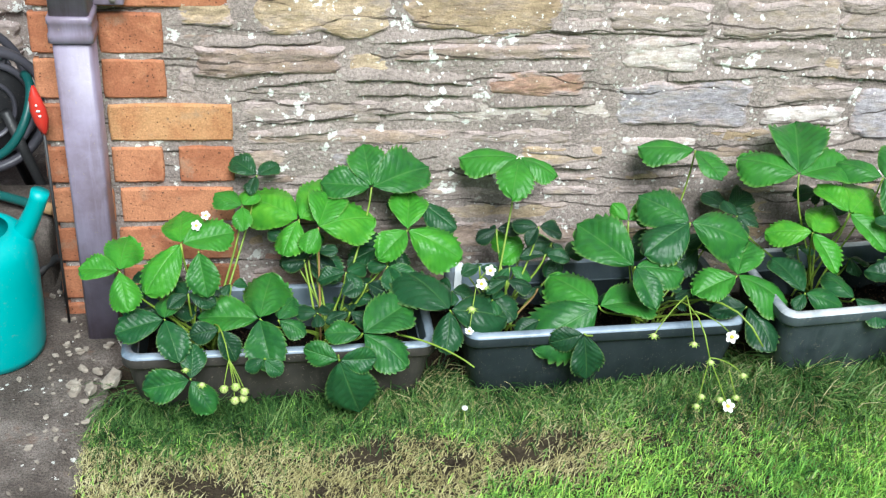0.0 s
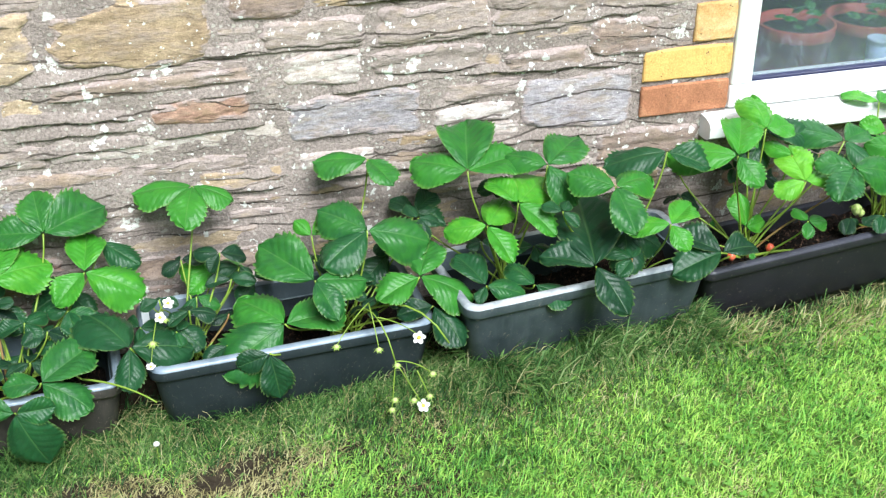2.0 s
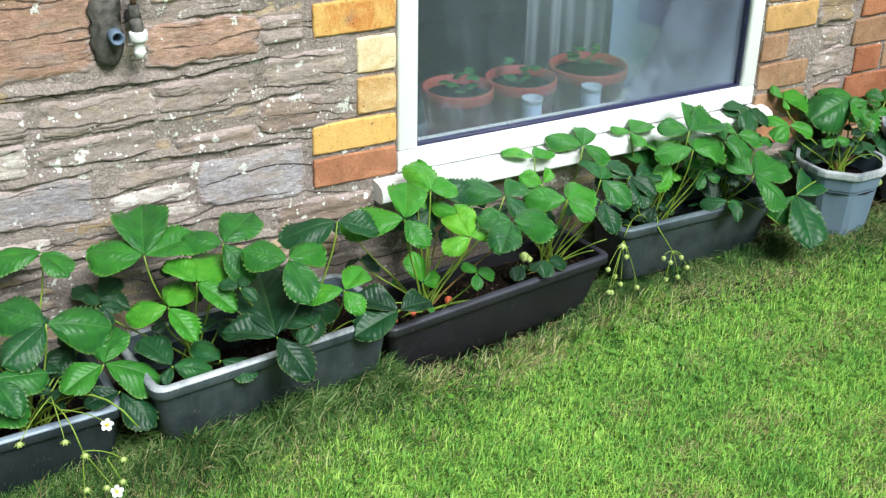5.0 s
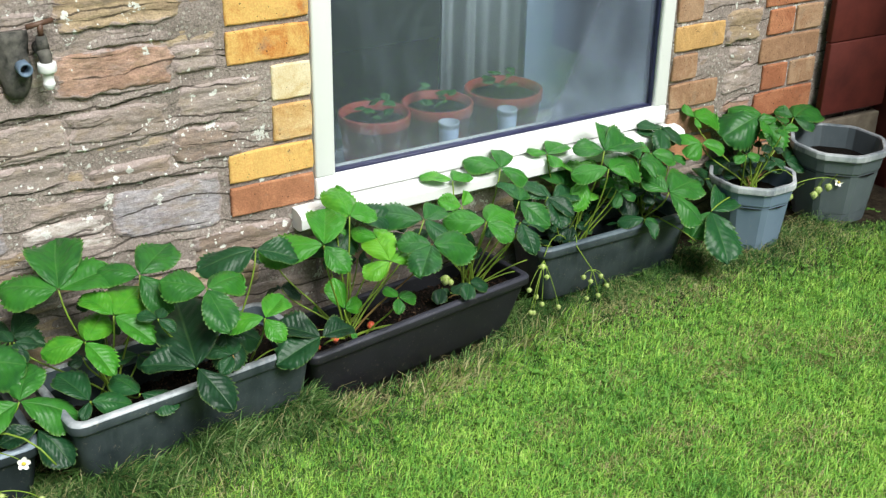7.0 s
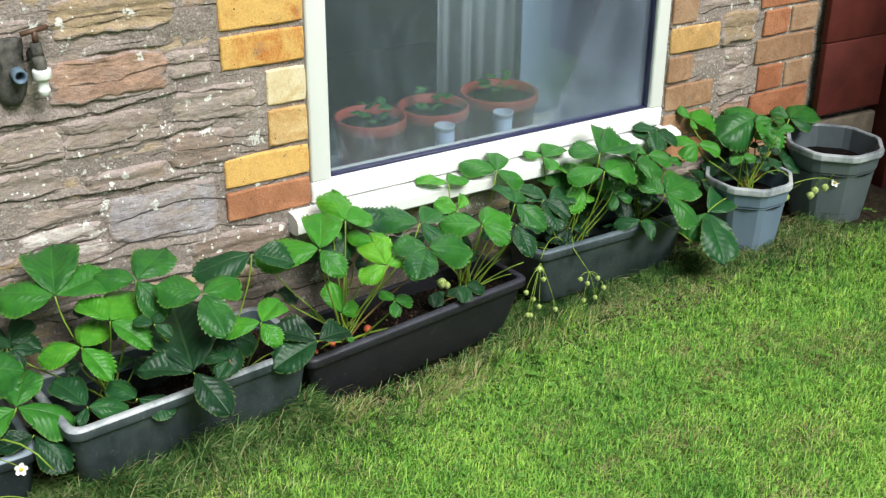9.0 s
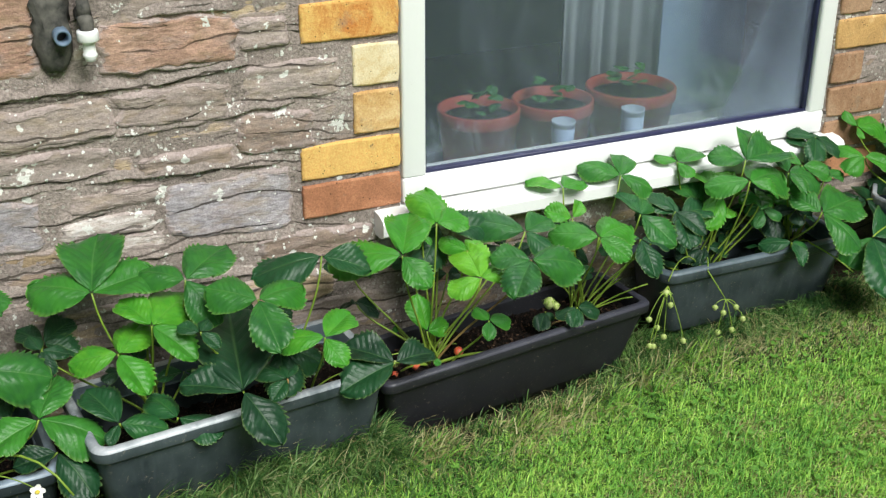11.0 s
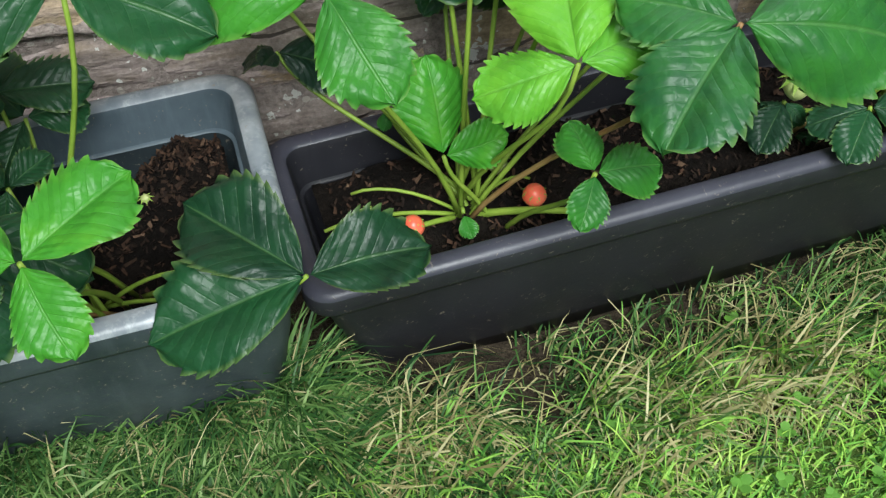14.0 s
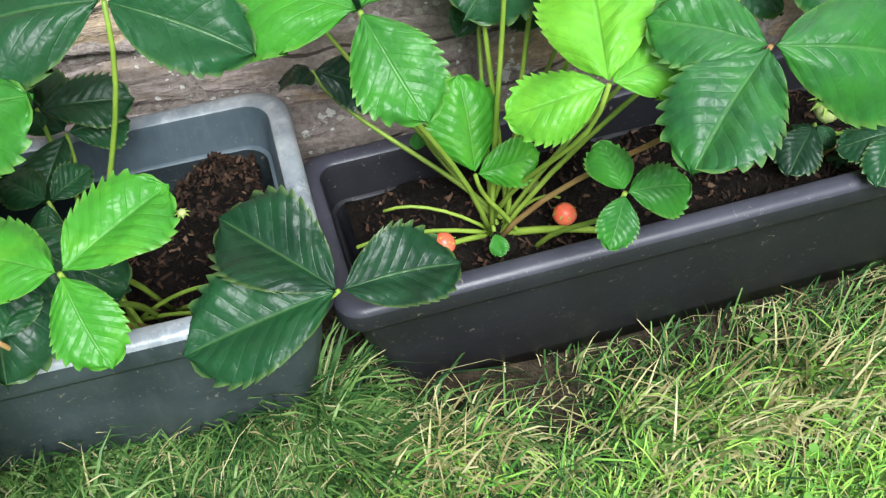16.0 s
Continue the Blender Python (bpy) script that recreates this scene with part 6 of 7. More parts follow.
# ---- lawn ----
def grass_mat(name, stops, rough=0.5):
    mt = Mat(name, rough, spec=0.3)
    isl = mt.n("NewGeometry").outputs["Random Per Island"]
    p = world_vec(mt)
    f = mt.math("ADD", mt.math("MULTIPLY", isl, 0.5), mt.math("MULTIPLY", mt.math("SUBTRACT", mt.noise(2.6, 3, 0.6, p), 0.28), 0.7))
    f = mt.math("ADD", f, mt.math("MULTIPLY", mt.math("SUBTRACT", mt.noise(17, 3, 0.6, p), 0.5), 0.7))
    c = mt.ramp(f, stops)
    mt.colour(c)
    tr = mt.n("BsdfTranslucent", Color=c)
    mx = mt.n("MixShader", i0=0.25, i1=mt.b.outputs[0], i2=tr.outputs[0])
    mt.t.links.new(mx.outputs[0], mt.t.nodes["Material Output"].inputs[0])
    return mt.m


GRASS = grass_mat("grass", [(0.08, (0.105, 0.300, 0.055)), (0.36, (0.265, 0.550, 0.092)), (0.64, (0.540, 0.800, 0.150)), (0.92, (0.700, 0.860, 0.280))])
STRAW = grass_mat("straw", [(0.1, (0.250, 0.215, 0.090)), (0.45, (0.500, 0.455, 0.210)), (0.85, (0.780, 0.740, 0.450))], 0.6)
# long grass; its dark greens also carry the shade beside the planters
LONG_SHADY_GRASS = grass_mat("long_grass", [(0.08, (0.011, 0.038, 0.013)), (0.36, (0.052, 0.135, 0.032)), (0.64, (0.19, 0.33, 0.085)), (0.92, (0.50, 0.58, 0.30))])
FRONT_X = (-0.6, -0.20, 0.37, 0.41, 0.96, 1.0, 1.545, 1.58, 2.19, 2.23, 2.75, 2.9, 3.0, 3.15, 3.4, 4.2)
FRONT_Y = (1.72, 1.69, 1.71, 1.70, 1.73, 1.68, 1.735, 1.742, 1.842, 1.85, 1.85, 1.81, 1.79, 1.79, 1.80, 1.80)
grng = np.random.default_rng(4)


def field(x, y, scale, seed):
    return np.array([noise.noise((a * scale, b * scale, seed)) for a, b in zip(x, y)])


def blades(name, x, y, length, width, lean, material, label, az=None):
    """Curved tapering blades, one island each."""
    n = len(x)
    az, curl = grng.uniform(0, 2 * np.pi, n) if az is None else az, lean
    d = np.stack([np.cos(az), np.sin(az), np.zeros(n)], 1)
    s = np.stack([-np.sin(az + 0.6), np.cos(az + 0.6), np.zeros(n)], 1)
    root = np.stack([x, y, np.array([lawn_height(a, b) for a, b in zip(x, y)]) - 0.003], 1)
    out = []
    for u, w in ((0, 1.0), (0.4, 0.85), (0.75, 0.55), (1.0, 0.0)):
        ang = curl * u
        c = root + length[:, None] * (d * (np.sin(curl * 0.55) * u * (0.35 + 0.65 * u))[:, None] + np.array([0, 0, 1.0]) * (u * np.cos(ang * 0.75))[:, None])
        if w:
            out += [c - s * (width * w / 2)[:, None], c + s * (width * w / 2)[:, None]]
        else:
            out.append(c)
    v = np.stack(out, 1).reshape(-1, 3)
    base = np.arange(n)[:, None] * 7
    quads = np.concatenate([base + np.array([0, 1, 3, 2]), base + np.array([2, 3, 5, 4])], 1).reshape(-1, 4)
    tris = base + np.array([4, 5, 6])
    me = bpy.data.meshes.new(name)
    me.vertices.add(len(v))
    me.vertices.foreach_set("co", v.ravel())
    loops = np.concatenate([quads.ravel(), tris.ravel()])
    me.loops.add(len(loops))
    me.loops.foreach_set("vertex_index", loops)
    me.polygons.add(len(quads) + len(tris))
    me.polygons.foreach_set("loop_start", np.concatenate([np.arange(len(quads)) * 4, len(quads) * 4 + np.arange(len(tris)) * 3]))
    me.update(calc_edges=True)
    me.validate()
    me.materials.append(material)
    ob = new(name, me)
    return tagged(ob, label, "grass", kind="stuff")


def scatter(n, x0, x1, y0, y1):
    return grng.uniform(x0, x1, n), grng.uniform(y0, y1, n)


BARE = ((0.238, 1.549, 0.050), (0.389, 1.513, 0.030), (0.584, 1.556, 0.050), (0.50, 1.52, 0.04), (-0.099, 1.504, 0.040), (-0.022, 1.475, 0.045), (0.15, 1.46, 0.03), (1.67, 1.745, 0.040), (1.585, 1.765, 0.050), (1.72, 1.715, 0.045))
DRY = ((2.211, 1.228, 0.10), (2.65, 1.45, 0.10), (2.85, 1.30, 0.12), (2.45, 1.10, 0.11), (1.981, 1.411, 0.07), (2.231, 1.491, 0.06), (2.50, 1.396, 0.06), (2.713, 1.311, 0.08), (2.0, 1.227, 0.06), (1.88, 1.69, 0.09), (1.98, 1.70, 0.07), (2.041, 1.765, 0.05), (2.45, 1.75, 0.14), (2.7, 1.72, 0.1), (0.95, 1.58, 0.10))


def spots(x, y, table):
    return np.clip(sum(np.exp(-(((x - a) / r) ** 2 + ((y - b) / (r * 0.7)) ** 2)) for a, b, r in table), 0, 1)


def strip_of(x, y):
    """The scorched strip before the first two troughs: from the path to where the turf is green again."""
    near_edge = 1.33 + 0.20 * np.clip((x - 0.30) / 0.5, 0, 1) + 0.03 * np.sin(x * 17)
    far_edge = 1.615 + 0.02 * np.sin(x * 23 + 1)
    s = np.clip((y - near_edge) / 0.05, 0, 1) * np.clip((far_edge - y) / 0.05, 0, 1)
    return s * np.clip((0.92 - x) * 5, 0, 1)


def lawn():
    # mown turf in tufts
    x, y = scatter(320000, -0.32, 3.9, 0.70, 1.86)
    fy = np.interp(x, FRONT_X, FRONT_Y)
    keep = (y < fy + 0.02) & (x > -0.262 + 0.06 * (y - 1.65) + 0.03 * np.sin(y * 23)) & ~((x > 3.3) & (y > 1.7))
    x, y, fy = x[keep], y[keep], fy[keep]
    clump = field(x, y, 22, 6.1)
    x, y, fy = x + 0.006 * clump, y + 0.006 * field(x, y, 22, 8.3), fy
    strip, hole = strip_of(x, y), spots(x, y, BARE)
    rag = field(x, y, 30, 2.2)
    thin = grng.uniform(0, 1, len(x)) > np.clip(0.15 * strip + 1.05 * hole + 0.6 * rag * (hole > 0.08) + 0.6 * np.exp(-np.clip(fy - y, 0, 1) / 0.05), 0, 0.93)
    x, y, fy, clump = x[thin], y[thin], fy[thin], clump[thin]
    strip, hole = strip_of(x, y), spots(x, y, BARE)
    dry = field(x, y, 4.5, 1.5) + 0.6 * field(x, y, 14, 4.5)
    near = np.exp(-np.clip(fy - y, 0, 1) / 0.06)
    p_dry = np.clip(0.08 + 0.7 * np.clip(dry - 0.2, 0, 1) + (0.80 + 0.4 * field(x, y, 9, 3.9)) * strip + 0.55 * spots(x, y, DRY) + 0.25 * near + 0.3 * (hole > 0.1), 0, 0.96)
    isdry = grng.uniform(0, 1, len(x)) < p_dry
    tuft = 1 + 0.6 * clump
    length = grng.uniform(0.014, 0.034, len(x)) * (1 + 0.6 * near) * tuft * (1 - 0.25 * hole)
    lean = grng.uniform(0.5, 2.4, len(x)) + 0.5 * strip
    width = grng.uniform(0.0013, 0.0030, len(x))
    # green blades near the planters get the colour darkened for shade
    in_shade = ~isdry & (grng.uniform(0, 1, len(x)) < 0.92 * np.exp(-np.clip(fy - y, 0, 2) / np.interp(x, (0.5, 1.1, 1.6), (0.20, 0.19, 0.12))))
    g = ~isdry & ~in_shade
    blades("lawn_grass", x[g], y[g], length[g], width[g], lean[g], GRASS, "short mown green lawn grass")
    blades("lawn_grass", x[in_shade], y[in_shade], length[in_shade] * 1.15, width[in_shade], lean[in_shade], LONG_SHADY_GRASS, "unmown grass towards the planters, darkened for the shade there")
    blades("dry_grass", x[isdry], y[isdry], length[isdry] * (0.9 + 0.5 * strip[isdry]), width[isdry] * 0.75, np.clip(lean[isdry] * 1.4 + 0.3, 0, 2.9), STRAW, "dry straw-coloured grass")
    # long straggling blades along the troughs
    n = 34000
    x = grng.uniform(-0.24, 3.5, n)
    fy = np.interp(x, FRONT_X, FRONT_Y)
    back = np.abs(grng.normal(0, 0.085, n))
    gap = sum(np.exp(-((x - c) / 0.035) ** 2) for c in (0.372, 0.972, 2.205))
    y = fy - back + 0.040 - 0.060 * np.clip((x - 1.57) / 0.04, 0, 1) * np.clip((2.12 - x) / 0.20, 0, 1) + 0.08 * gap * grng.uniform(0, 1, n)
    tuft = np.clip(1 + 1.1 * field(x, y, 18, 5.5), 0.2, 2)
    keep = (grng.uniform(0, 1, n) < (0.35 + 0.65 * tuft / 1.3) * (1 - 0.75 * ((x > 1.72) & (x < 2.2)))) & (grng.uniform(0, 1, n) > 1.3 * spots(x, y, BARE))
    x, y, back, tuft = x[keep], y[keep], back[keep], tuft[keep]
    n = len(x)
    reach = np.exp(-back / 0.09)
    length = (grng.uniform(0.03, 0.06, n) + reach * grng.uniform(0.0, 0.10, n)) * (0.7 + 0.3 * tuft)
    lean = grng.uniform(1.5, 3.1, n)
    width = grng.uniform(0.0012, 0.0032, n)
    az = -1.3 + 1.2 * grng.normal(0, 1, n) + 1.5 * field(x, y, 7, 9.9)
    straw = 0.15 - 0.12 * np.exp(-(((x - 1.2) / 0.3) ** 2)) + 0.05 * np.clip((x - 1.2) * 4, 0, 1) + 0.40 * field(x, y, 6.0, 7.5) + 0.45 * spots(x, y, DRY) + 0.10 * np.exp(-(((x - 0.4) / 0.5) ** 2)) * (back > 0.06)
    g = grng.uniform(0, 1, n) > straw
    ok = ~((x > 3.3) & (y > 1.7))
    blades("long_grass", x[g & ok], y[g & ok], length[g & ok], width[g & ok], lean[g & ok], LONG_SHADY_GRASS, "long untrimmed grass along the planters", az[g & ok])
    blades("long_dry_grass", x[~g & ok], y[~g & ok], length[~g & ok], width[~g & ok] * 0.75, np.clip(lean[~g & ok] * 1.1, 0, 3.1), STRAW, "long dry grass along the planters", az[~g & ok])

    # upright tufts against the third trough and in the gap beside it
    n = 6500
    x = grng.uniform(0.98, 1.57, n)
    y = 1.678 + 0.105 * (x - 1.0) - np.abs(grng.normal(0, 0.045, n)) + 0.015 + 0.02 * field(x, x * 0, 30, 1.1)
    tall = np.clip(0.6 + 0.9 * field(x, y, 25, 4.4) + grng.normal(0, 0.15, n), 0.15, 1.3)
    length = 0.035 + 0.075 * tall
    lean, wide, az = grng.uniform(0.8, 2.9, n), grng.uniform(0.0013, 0.0042, n), -1.0 + 1.3 * grng.normal(0, 1, n)
    g = grng.uniform(0, 1, n) > 0.14
    blades("tall_grass", x[g], y[g], length[g], wide[g], lean[g], LONG_SHADY_GRASS, "tall tufts of grass leaning on a planter", az[g])
    blades("tall_dry_grass", x[~g], y[~g], length[~g], wide[~g] * 0.7, lean[~g], STRAW, "dry stalks among tall grass", az[~g])
    # clumps with dark gaps between them, a hand's width before the dark trough
    n = 9000
    x = grng.uniform(1.56, 2.35, n)
    y = 1.70 + 0.125 * (x - 1.6) - np.abs(grng.normal(0, 0.05, n))
    keep = field(x, y, 20, 3.3) + 0.5 * field(x, y, 45, 6.6) + grng.normal(0, 0.12, n) > 0.02
    x, y = x[keep], y[keep]
    n = len(x)
    length = 0.035 + 0.055 * grng.uniform(0, 1, n) ** 1.5
    lean, wide, az = grng.uniform(0.5, 2.3, n), grng.uniform(0.0014, 0.0036, n), -1.4 + 1.3 * grng.normal(0, 1, n)
    g = (grng.uniform(0, 1, n) > 0.36 + 0.6 * field(x, y, 8, 2.7)) & (spots(x, y, BARE) < 0.4)
    fresh = g & (grng.uniform(0, 1, n) < 0.25 + 0.5 * np.clip((1.70 + 0.125 * (x - 1.6) - y) / 0.06, 0, 1))
    old = g & ~fresh
    blades("tall_grass", x[old], y[old], length[old], wide[old], lean[old], LONG_SHADY_GRASS, "uncut clumps of grass before a dark planter", az[old])
    blades("tall_grass", x[fresh], y[fresh], length[fresh], wide[fresh], lean[fresh], GRASS, "fresh green clumps of grass before a dark planter", az[fresh])
    g = ~g & (spots(x, y, BARE) < 0.4)
    blades("tall_dry_grass", x[g], y[g], length[g], wide[g], lean[g], STRAW, "bleached stalks among clumps of grass", az[g])
    # the rest of the lawn
    n = 45000
    x, y = grng.uniform(-0.28, 3.9, n), grng.uniform(-1.6, 0.72, n)
    blades("lawn_grass", x, y, grng.uniform(0.02, 0.04, n), grng.uniform(0.003, 0.006, n), grng.uniform(0.7, 2.4, n), GRASS, "short mown green lawn grass")


lawn()


CLOVER = plain("clover_leaf", (0.07, 0.20, 0.02), (0.16, 0.34, 0.05), 0.5)


def clover():
    bm = bmesh.new()
    rng = random.Random(21)
    spots = [(1.95, 1.64), (2.2, 1.5), (2.5, 1.3), (2.75, 1.72), (3.05, 1.66), (1.4, 1.2)]
    for k in range(420):
        c = spots[k % len(spots)]
        x, y = rng.gauss(c[0], 0.22), rng.gauss(c[1], 0.13)
        z = lawn_height(x, y) + rng.uniform(0.010, 0.022)
        a0, r = rng.uniform(0, 6.3), rng.uniform(0.003, 0.005)
        for m in range(3):
            a = a0 + m * 2.09
            c0 = Vector((x + math.cos(a) * r, y + math.sin(a) * r, z))
            bm.faces.new([bm.verts.new(c0 + Vector((math.cos(a + b) * r, math.sin(a + b) * r, 0.25 * r * math.cos(b)))) for b in [j * 1.047 for j in range(6)]])
    tagged(part("clover", bm, CLOVER, None), "small clover leaves among the grass", "clover", kind="stuff")


clover()


def daisy():
    t = empty("daisy", (0.415, 1.60, -0.01), "tiny white daisy head in the dry grass", "flower")
    bm = bmesh.new()
    ball(bm, (0, 0, 0.02), 0.006, 0.7)
    part("flower_head", bm, PETAL, t)
    bm = bmesh.new()
    tube(bm, [(0, 0, -0.03), (0, 0, 0.018)], 0.0008, 6)
    part("stalk", bm, STALK, t)


daisy()


# ---- stones and bricks of the wall, each its own piece ----
STONE_BOXES = []
stone_count = [0]


def stone(x0, x1, z0, z1, mat, proud=0.011, layered=1.0):
    stone_count[0] += 1
    bm = stone_mesh(x1 - x0, z1 - z0, 0.7 * proud, stone_count[0], layered)
    ob = part("stone", bm, mat, house, smooth=False)
    ob.data.polygons.foreach_set("use_smooth", [True] * len(ob.data.polygons))
    ob.location = ((x0 + x1) / 2, 0.002, (z0 + z1) / 2)
    STONE_BOXES.append((x0, x1, z0, z1))


# the stones that stand out
stone(-0.093, 0.008, 0.584, 0.647, STONE_TAN)
stone(0.050, 0.292, 0.568, 0.700, STONE_TAN, 0.012, 0.4)
stone(0.325, 0.610, 0.578, 0.700, STONE_TAN, 0.012, 0.3)
stone(-0.064, 0.204, 0.490, 0.550, STONE_BROWN, 0.014)
stone(0.300, 0.690, 0.522, 0.556, STONE_BROWN, 0.012)
stone(0.484, 0.674, 0.448, 0.503, STONE_RED, 0.011)
stone(0.742, 1.016, 0.386, 0.480, STONE_BLUE, 0.010, 0.3)
stone(0.705, 0.906, 0.582, 0.640, STONE_GREY, 0.014, 0.4)
stone(0.738, 0.899, 0.500, 0.569, STONE_PALE, 0.010)
stone(0.930, 1.160, 0.572, 0.650, STONE_GREY, 0.014, 0.4)
stone(0.915, 1.147, 0.505, 0.562, STONE_GREY, 0.012)
stone(1.041, 1.216, 0.384, 0.430, STONE_PALE, 0.010)
stone(1.060, 1.230, 0.436, 0.480, STONE_GREY, 0.012)
stone(1.235, 1.473, 0.350, 0.472, STONE_BLUE, 0.011, 0.4)
stone(0.800, 1.052, 0.690, 0.880, STONE_RED, 0.013, 0.25)
stone(1.145, 1.390, 0.684, 0.776, STONE_RED, 0.014, 0.25)
stone(0.646, 0.790, 0.650, 0.735, STONE_BROWN, 0.012, 0.4)
stone(1.376, 1.529, 0.500, 0.580, STONE_BROWN, 0.012)
stone(1.190, 1.370, 0.488, 0.530, STONE_BROWN, 0.012)
stone(1.160, 1.370, 0.580, 0.655, STONE_GREY, 0.011)
stone(0.020, 0.280, 0.160, 0.205, STONE_RED, 0.011)
stone(0.560, 0.730, 0.300, 0.345, STONE_TAN, 0.011)
stone(0.760, 0.920, 0.318, 0.358, STONE_PALE, 0.010)
stone(1.400, 1.640, 0.262, 0.330, STONE_BROWN, 0.014)
stone(1.330, 1.560, 0.175, 0.245, STONE_TAN, 0.012)
stone(1.590, 1.760, 0.200, 0.262, STONE_BROWN, 0.012)
stone(1.160, 1.420, 0.815, 0.900, STONE_TAN, 0.012)
stone(1.390, 1.490, 0.700, 0.760, STONE_GREY, 0.011)
stone(1.395, 1.585, 0.598, 0.676, STONE_GREY, 0.010)
stone(0.560, 0.820, 0.755, 0.840, STONE_BROWN, 0.014)
stone(2.960, 3.100, 0.545, 0.640, STONE_TAN, 0.015, 0.4)
stone(2.990, 3.085, 0.480, 0.530, STONE_GREY, 0.011)
stone(2.975, 3.09, 0.395, 0.470, STONE_GREY, 0.011)

BRICK_SHAPES = {}


def brick(x0, x1, z0, z1, mat):
    """A brick with worn edges, a little proud of the mortar."""
    key = (round(x1 - x0, 3), round(z1 - z0, 3), mat.name)
    if key not in BRICK_SHAPES:
        bm = bmesh.new()
        w, h = key[:2]
        loops = []
        n = 5
        for inset, y in ((0.0, 0.012), (0.0, -0.0032), (0.0014, -0.0055), (0.0040, -0.0068)):
            pts = []
            for k in range(4 * n):
                side, f = divmod(k, n)
                f /= n
                hw, hh = w / 2 - inset, h / 2 - inset
                p = ((-hw + 2 * hw * f, -hh), (hw, -hh + 2 * hh * f), (hw - 2 * hw * f, hh), (-hw, hh - 2 * hh * f))[side]
                wob = 0.0016
                corner = 0.0018 if f == 0 else 0.0
                pts.append((p[0] + wob * noise.noise((p[0] * 70, w * 30, p[1] * 70)) - corner * math.copysign(1, p[0]), y, p[1] + wob * noise.noise((p[1] * 70, p[0] * 70, w * 9)) - corner * math.copysign(1, p[1])))
            loops.append(pts)
        loft(bm, loops, False, True)
        bmesh.ops.recalc_face_normals(bm, faces=bm.faces)
        BRICK_SHAPES[key] = mesh_of(bm, "brick", mat, False)
    me = BRICK_SHAPES[key]
    ob = new("brick", me)
    ob.parent = house
    ob.location = ((x0 + x1) / 2, 0.0, (z0 + z1) / 2)
    STONE_BOXES.append((x0 - 0.008, x1 + 0.008, z0 - 0.006, z1 + 0.006))


# corner quoins beside the downpipe
for k in range(-6, 8):
    z0 = 0.358 + 0.0878 * k
    a, b = (BRICK_BUFF, BRICK_ORANGE) if k == 0 else (BRICK_ORANGE, BRICK_ORANGE)
    if k in (1, 2):
        brick(CORNER, -0.244, z0, z0 + 0.077, BRICK_ORANGE)
        brick(-0.232, -0.118, z0, z0 + 0.077, BRICK_ORANGE)
    elif k % 3 == 2 or k == -1:
        brick(CORNER, -0.240, z0, z0 + 0.075, BRICK_ORANGE)
        brick(-0.229, -0.133, z0, z0 + 0.075, BRICK_ORANGE)
        brick(-0.105, 0.0, z0, z0 + 0.075, BRICK_ORANGE)
    elif k % 3 == 0:
        brick(CORNER, -0.243, z0, z0 + 0.076, BRICK_ORANGE)
        brick(-0.229, 0.0, z0, z0 + 0.076, BRICK_BUFF if k == 0 else a)
    else:
        brick(CORNER, -0.232, z0, z0 + 0.075, BRICK_ORANGE)
        brick(-0.220, -0.004, z0, z0 + 0.075, BRICK_ORANGE)
# jamb beside the window
brick(1.497, 1.702, 0.354, 0.424, BRICK_RED)
brick(1.497, 1.702, 0.434, 0.504, BRICK_YELLOW)
brick(1.606, 1.702, 0.514, 0.598, BRICK_SAND)
brick(1.606, 1.702, 0.609, 0.690, BRICK_CREAM)
brick(1.507, 1.702, 0.703, 0.777, BRICK_YELLOW)
brick(1.507, 1.702, 0.789, 0.862, BRICK_YELLOW)
brick(1.606, 1.702, 0.874, 0.950, BRICK_SAND)
brick(1.606, 1.702, 0.962, 1.038, BRICK_RED)
# far side of the window, and the end of the wall
for k, (x1, mat) in enumerate(((2.955, BRICK_RED), (2.955, BRICK_DULL), (2.955, BRICK_DULL), (2.870, BRICK_DULL), (2.960, BRICK_SAND), (2.870, BRICK_DULL), (2.960, BRICK_DULL))):
    z0 = 0.222 + 0.0815 * k
    brick(2.780, x1, z0, z0 + 0.071, mat)
for k in range(9):
    z0 = 0.06 + 0.0815 * k
    if k % 2:
        brick(3.110, 3.345, z0, z0 + 0.074, BRICK_DULL if k % 4 == 1 else BRICK_ORANGE)
    else:
        brick(3.130, 3.230, z0, z0 + 0.074, BRICK_ORANGE)
        brick(3.238, 3.345, z0, z0 + 0.074, BRICK_DULL)

# thin slabs in wavy courses fill the rest
fill_rng = random.Random(5)


def fill(xa, xb, za, zb):
    z = za
    while z < zb:
        h = fill_rng.choice((0.024, 0.03, 0.036, 0.042, 0.052, 0.06))
        blocked = sorted((b[0], b[1]) for b in STONE_BOXES[:named] if min(b[3], z + h) - max(b[2], z) > 0.30 * h)
        x = xa
        spans = []
        for b0, b1 in blocked:
            if b0 > x:
                spans.append((x, min(b0, xb)))
            x = max(x, b1)
        if x < xb:
            spans.append((x, xb))
        for s0, s1 in spans:
            x = s0 + fill_rng.uniform(0.0, 0.01)
            while s1 - x > 0.035:
                w = min(s1 - x, fill_rng.uniform(0.12, 0.46))
                if s1 - x - w < 0.05:
                    w = s1 - x
                mat = fill_rng.choices((STONE_GREY, STONE_TAN, STONE_BROWN, STONE_PALE, STONE_BLUE, STONE_RED), (34, 32, 16, 10, 4, 4))[0]
                stone(x + 0.003, x + w - 0.005, z + 0.002, z + h - 0.002 + fill_rng.uniform(-0.004, 0.004), mat, fill_rng.uniform(0.003, 0.007))
                x += w + fill_rng.uniform(0.0, 0.012)
        z += h + fill_rng.uniform(0.003, 0.012)


named = len(STONE_BOXES)
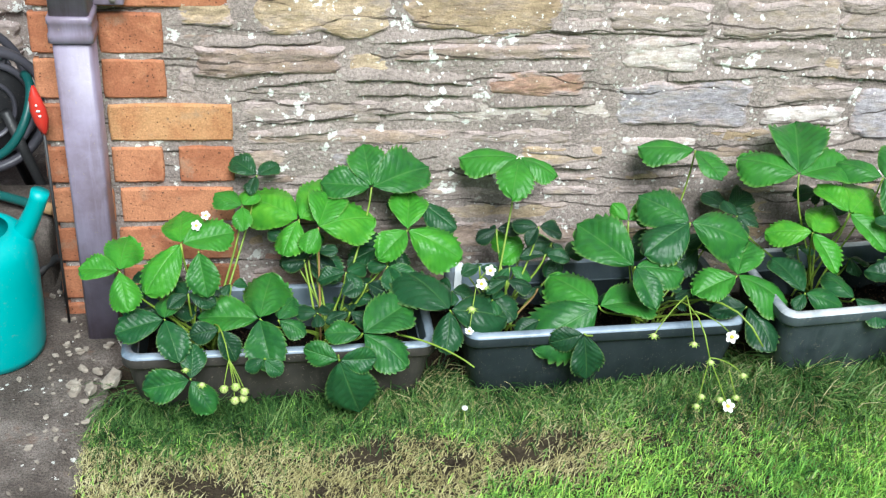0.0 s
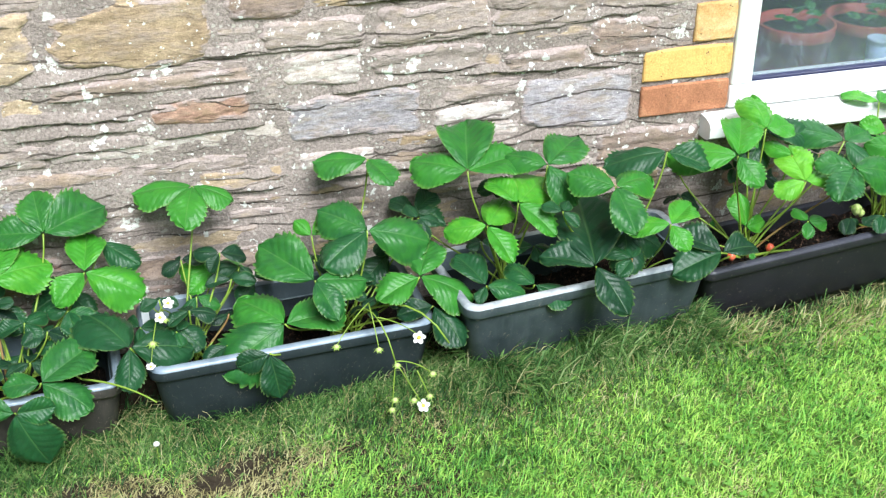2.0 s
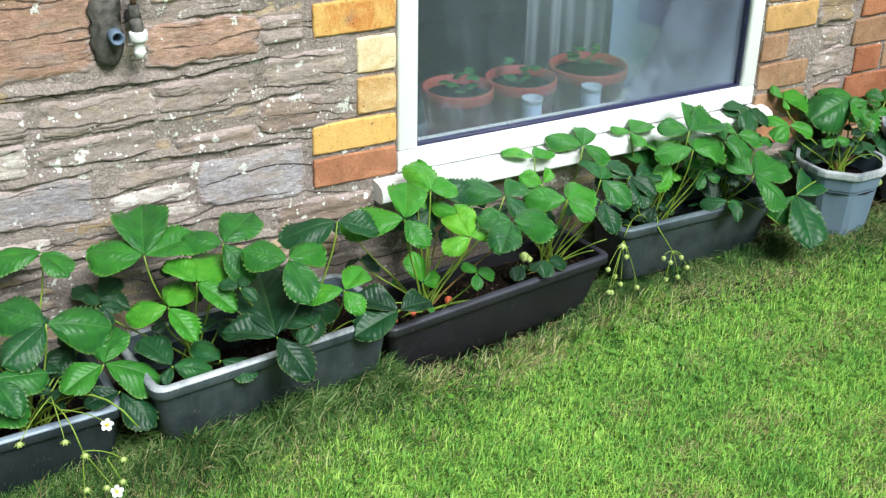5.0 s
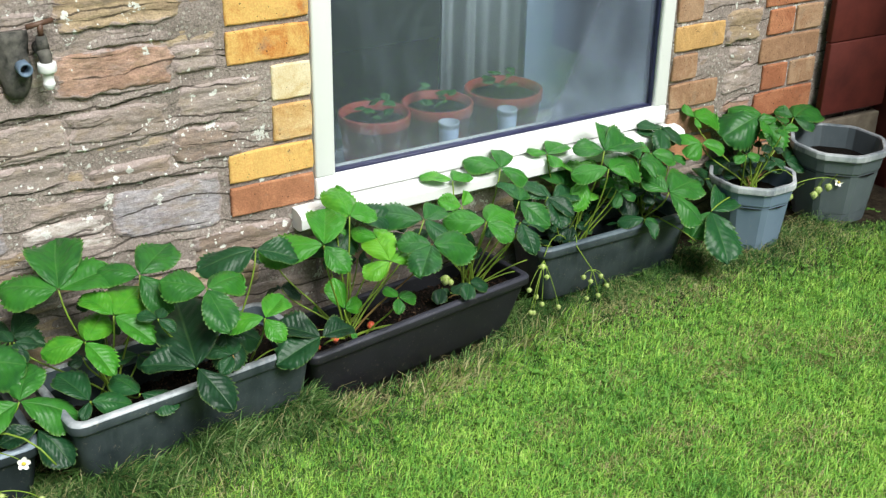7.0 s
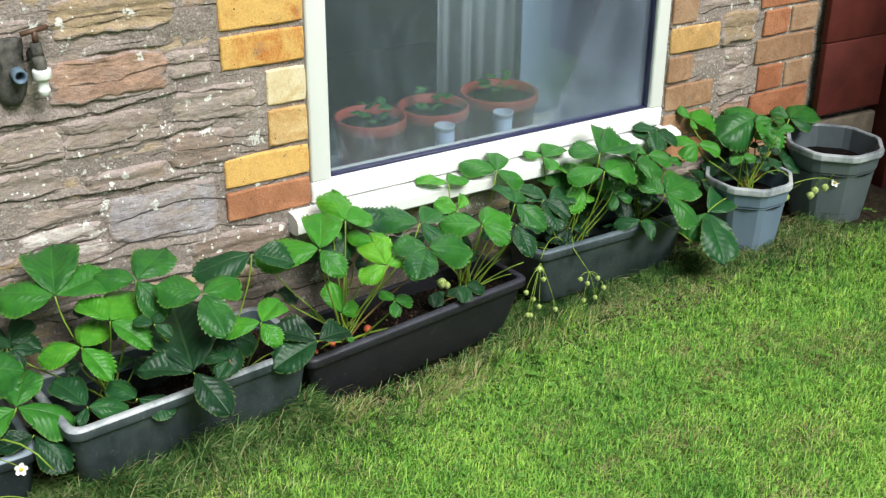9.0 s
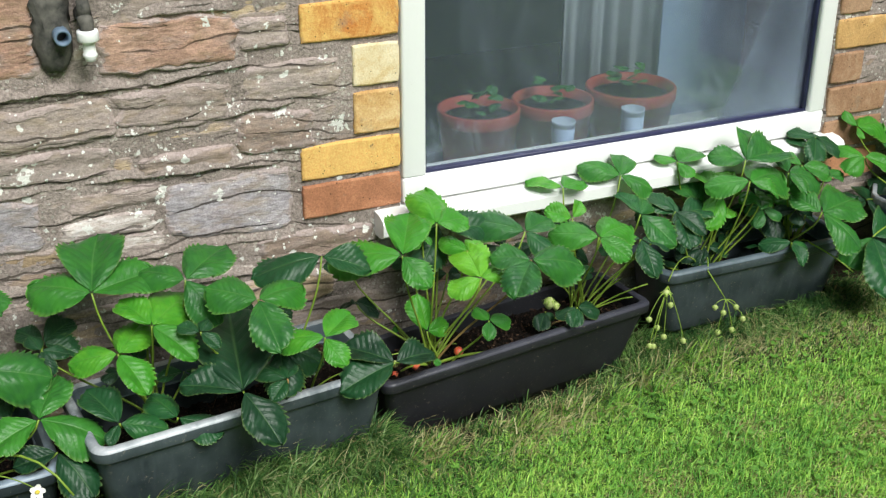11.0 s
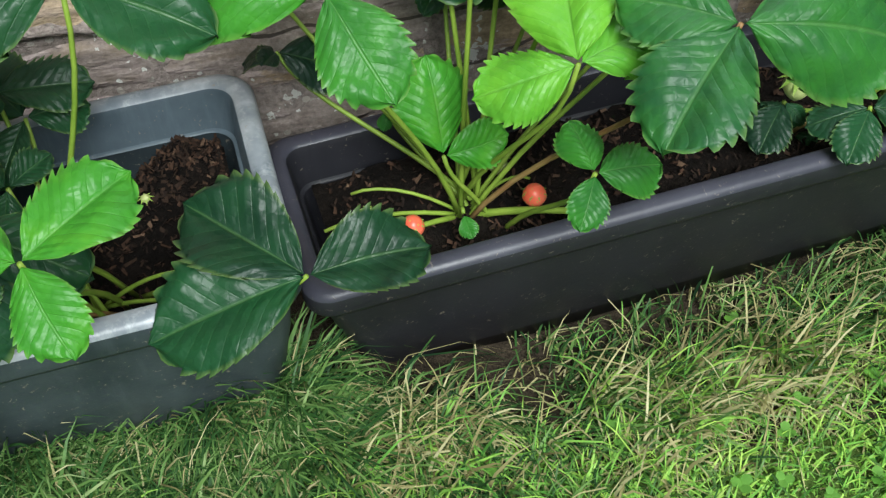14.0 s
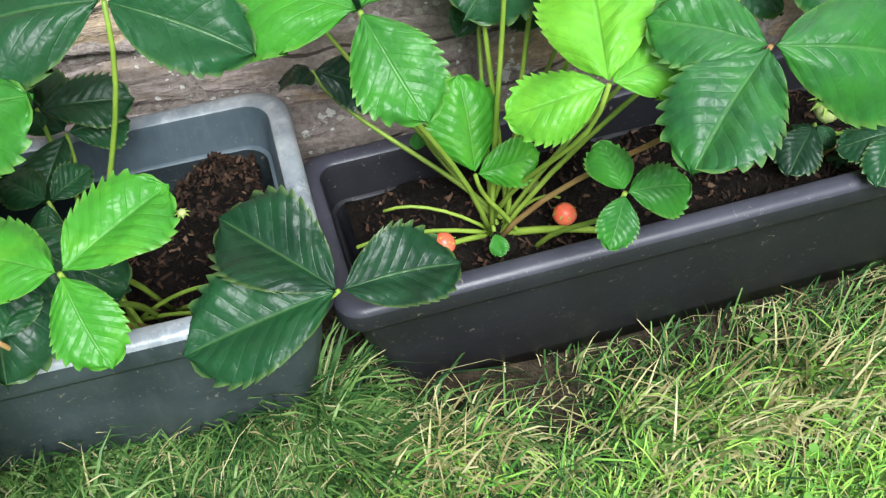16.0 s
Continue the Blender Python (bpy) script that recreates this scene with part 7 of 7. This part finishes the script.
fill(0.012, 1.70, 0.02, 0.97)
fill(-0.10, 0.02, 0.45, 0.75)
fill(1.70, 2.78, -0.02, SILL_Z - 0.085)
fill(2.78, 3.12, -0.02, 0.75)


def ridge(x0, z0, x1, z1, bow=0.0, proud=0.013):
    """A long lip of mortar and split stone that overhangs the bed below it."""
    bm = bmesh.new()
    n = max(6, int((x1 - x0) / 0.009))
    loops = []
    for k in range(n + 1):
        s = k / n
        x = x0 + (x1 - x0) * s
        z = z0 + (z1 - z0) * s + 4 * bow * s * (1 - s) + 0.004 * noise.noise((x * 26, z0 * 9, 1.0)) + 0.0018 * noise.noise((x * 90, z0 * 9, 2.0))
        d = 0.75 * proud * min(1.0, 8 * s, 8 * (1 - s)) * (0.75 + 0.6 * noise.noise((x * 20, z0 * 11, 5.0))) + 0.0005
        tall = 0.026 + 0.010 * noise.noise((x * 11, z0, 8.0))
        loops.append([(x, 0.004, z + 0.001), (x, -d * 0.55, z - 0.0005), (x, -d, z + 0.0012), (x, -d * 0.98, z + 0.004), (x, -d * 0.75, z + 0.3 * tall), (x, -d * 0.35, z + 0.7 * tall), (x, 0.004, z + tall)])
    loft(bm, loops, cyclic=False)
    bmesh.ops.recalc_face_normals(bm, faces=bm.faces)
    part("mortar_lip", bm, MORTAR, house)


ridge(0.868, 0.658, 1.215, 0.657, 0.007, 0.015)
ridge(1.225, 0.657, 1.407, 0.676, 0.001)
ridge(0.910, 0.569, 1.141, 0.572, 0.001, 0.011)
ridge(1.154, 0.573, 1.330, 0.578, -0.001, 0.011)
ridge(1.330, 0.578, 1.491, 0.592, 0.004, 0.015)
ridge(0.837, 0.481, 1.085, 0.494, -0.002, 0.012)
ridge(1.085, 0.494, 1.468, 0.478, 0.002, 0.014)
ridge(1.035, 0.424, 1.203, 0.445, 0.006, 0.011)
ridge(1.217, 0.779, 1.390, 0.776, 0.006, 0.014)
ridge(1.146, 0.700, 1.402, 0.693, -0.012, 0.012)
ridge(0.880, 0.834, 0.985, 0.852, 0.0)
ridge(0.257, 0.552, 0.568, 0.582, 0.0, 0.012)
ridge(0.568, 0.578, 0.900, 0.574, 0.003, 0.012)
ridge(0.026, 0.462, 0.202, 0.483, 0.003, 0.011)
ridge(0.202, 0.483, 0.455, 0.470, 0.004, 0.014)
ridge(0.054, 0.387, 0.250, 0.405, 0.003, 0.012)
ridge(0.240, 0.408, 0.483, 0.417, 0.003, 0.011)
ridge(0.065, 0.362, 0.189, 0.375, 0.0)
ridge(0.483, 0.424, 0.700, 0.431, 0.002)
ridge(0.498, 0.499, 0.700, 0.501, 0.0, 0.011)
ridge(-0.050, 0.546, 0.167, 0.556, 0.0)
ridge(0.560, 0.328, 0.744, 0.316, 0.002)
ridge(0.399, 0.288, 0.747, 0.291, 0.008)
ridge(0.220, 0.447, 0.456, 0.447, 0.005, 0.011)
ridge(0.100, 0.262, 0.420, 0.270, 0.004)
ridge(0.820, 0.300, 1.140, 0.312, -0.004)
ridge(1.150, 0.330, 1.480, 0.322, 0.004)
ridge(1.260, 0.258, 1.560, 0.250, 0.004)
ridge(1.200, 0.180, 1.520, 0.186, -0.003)
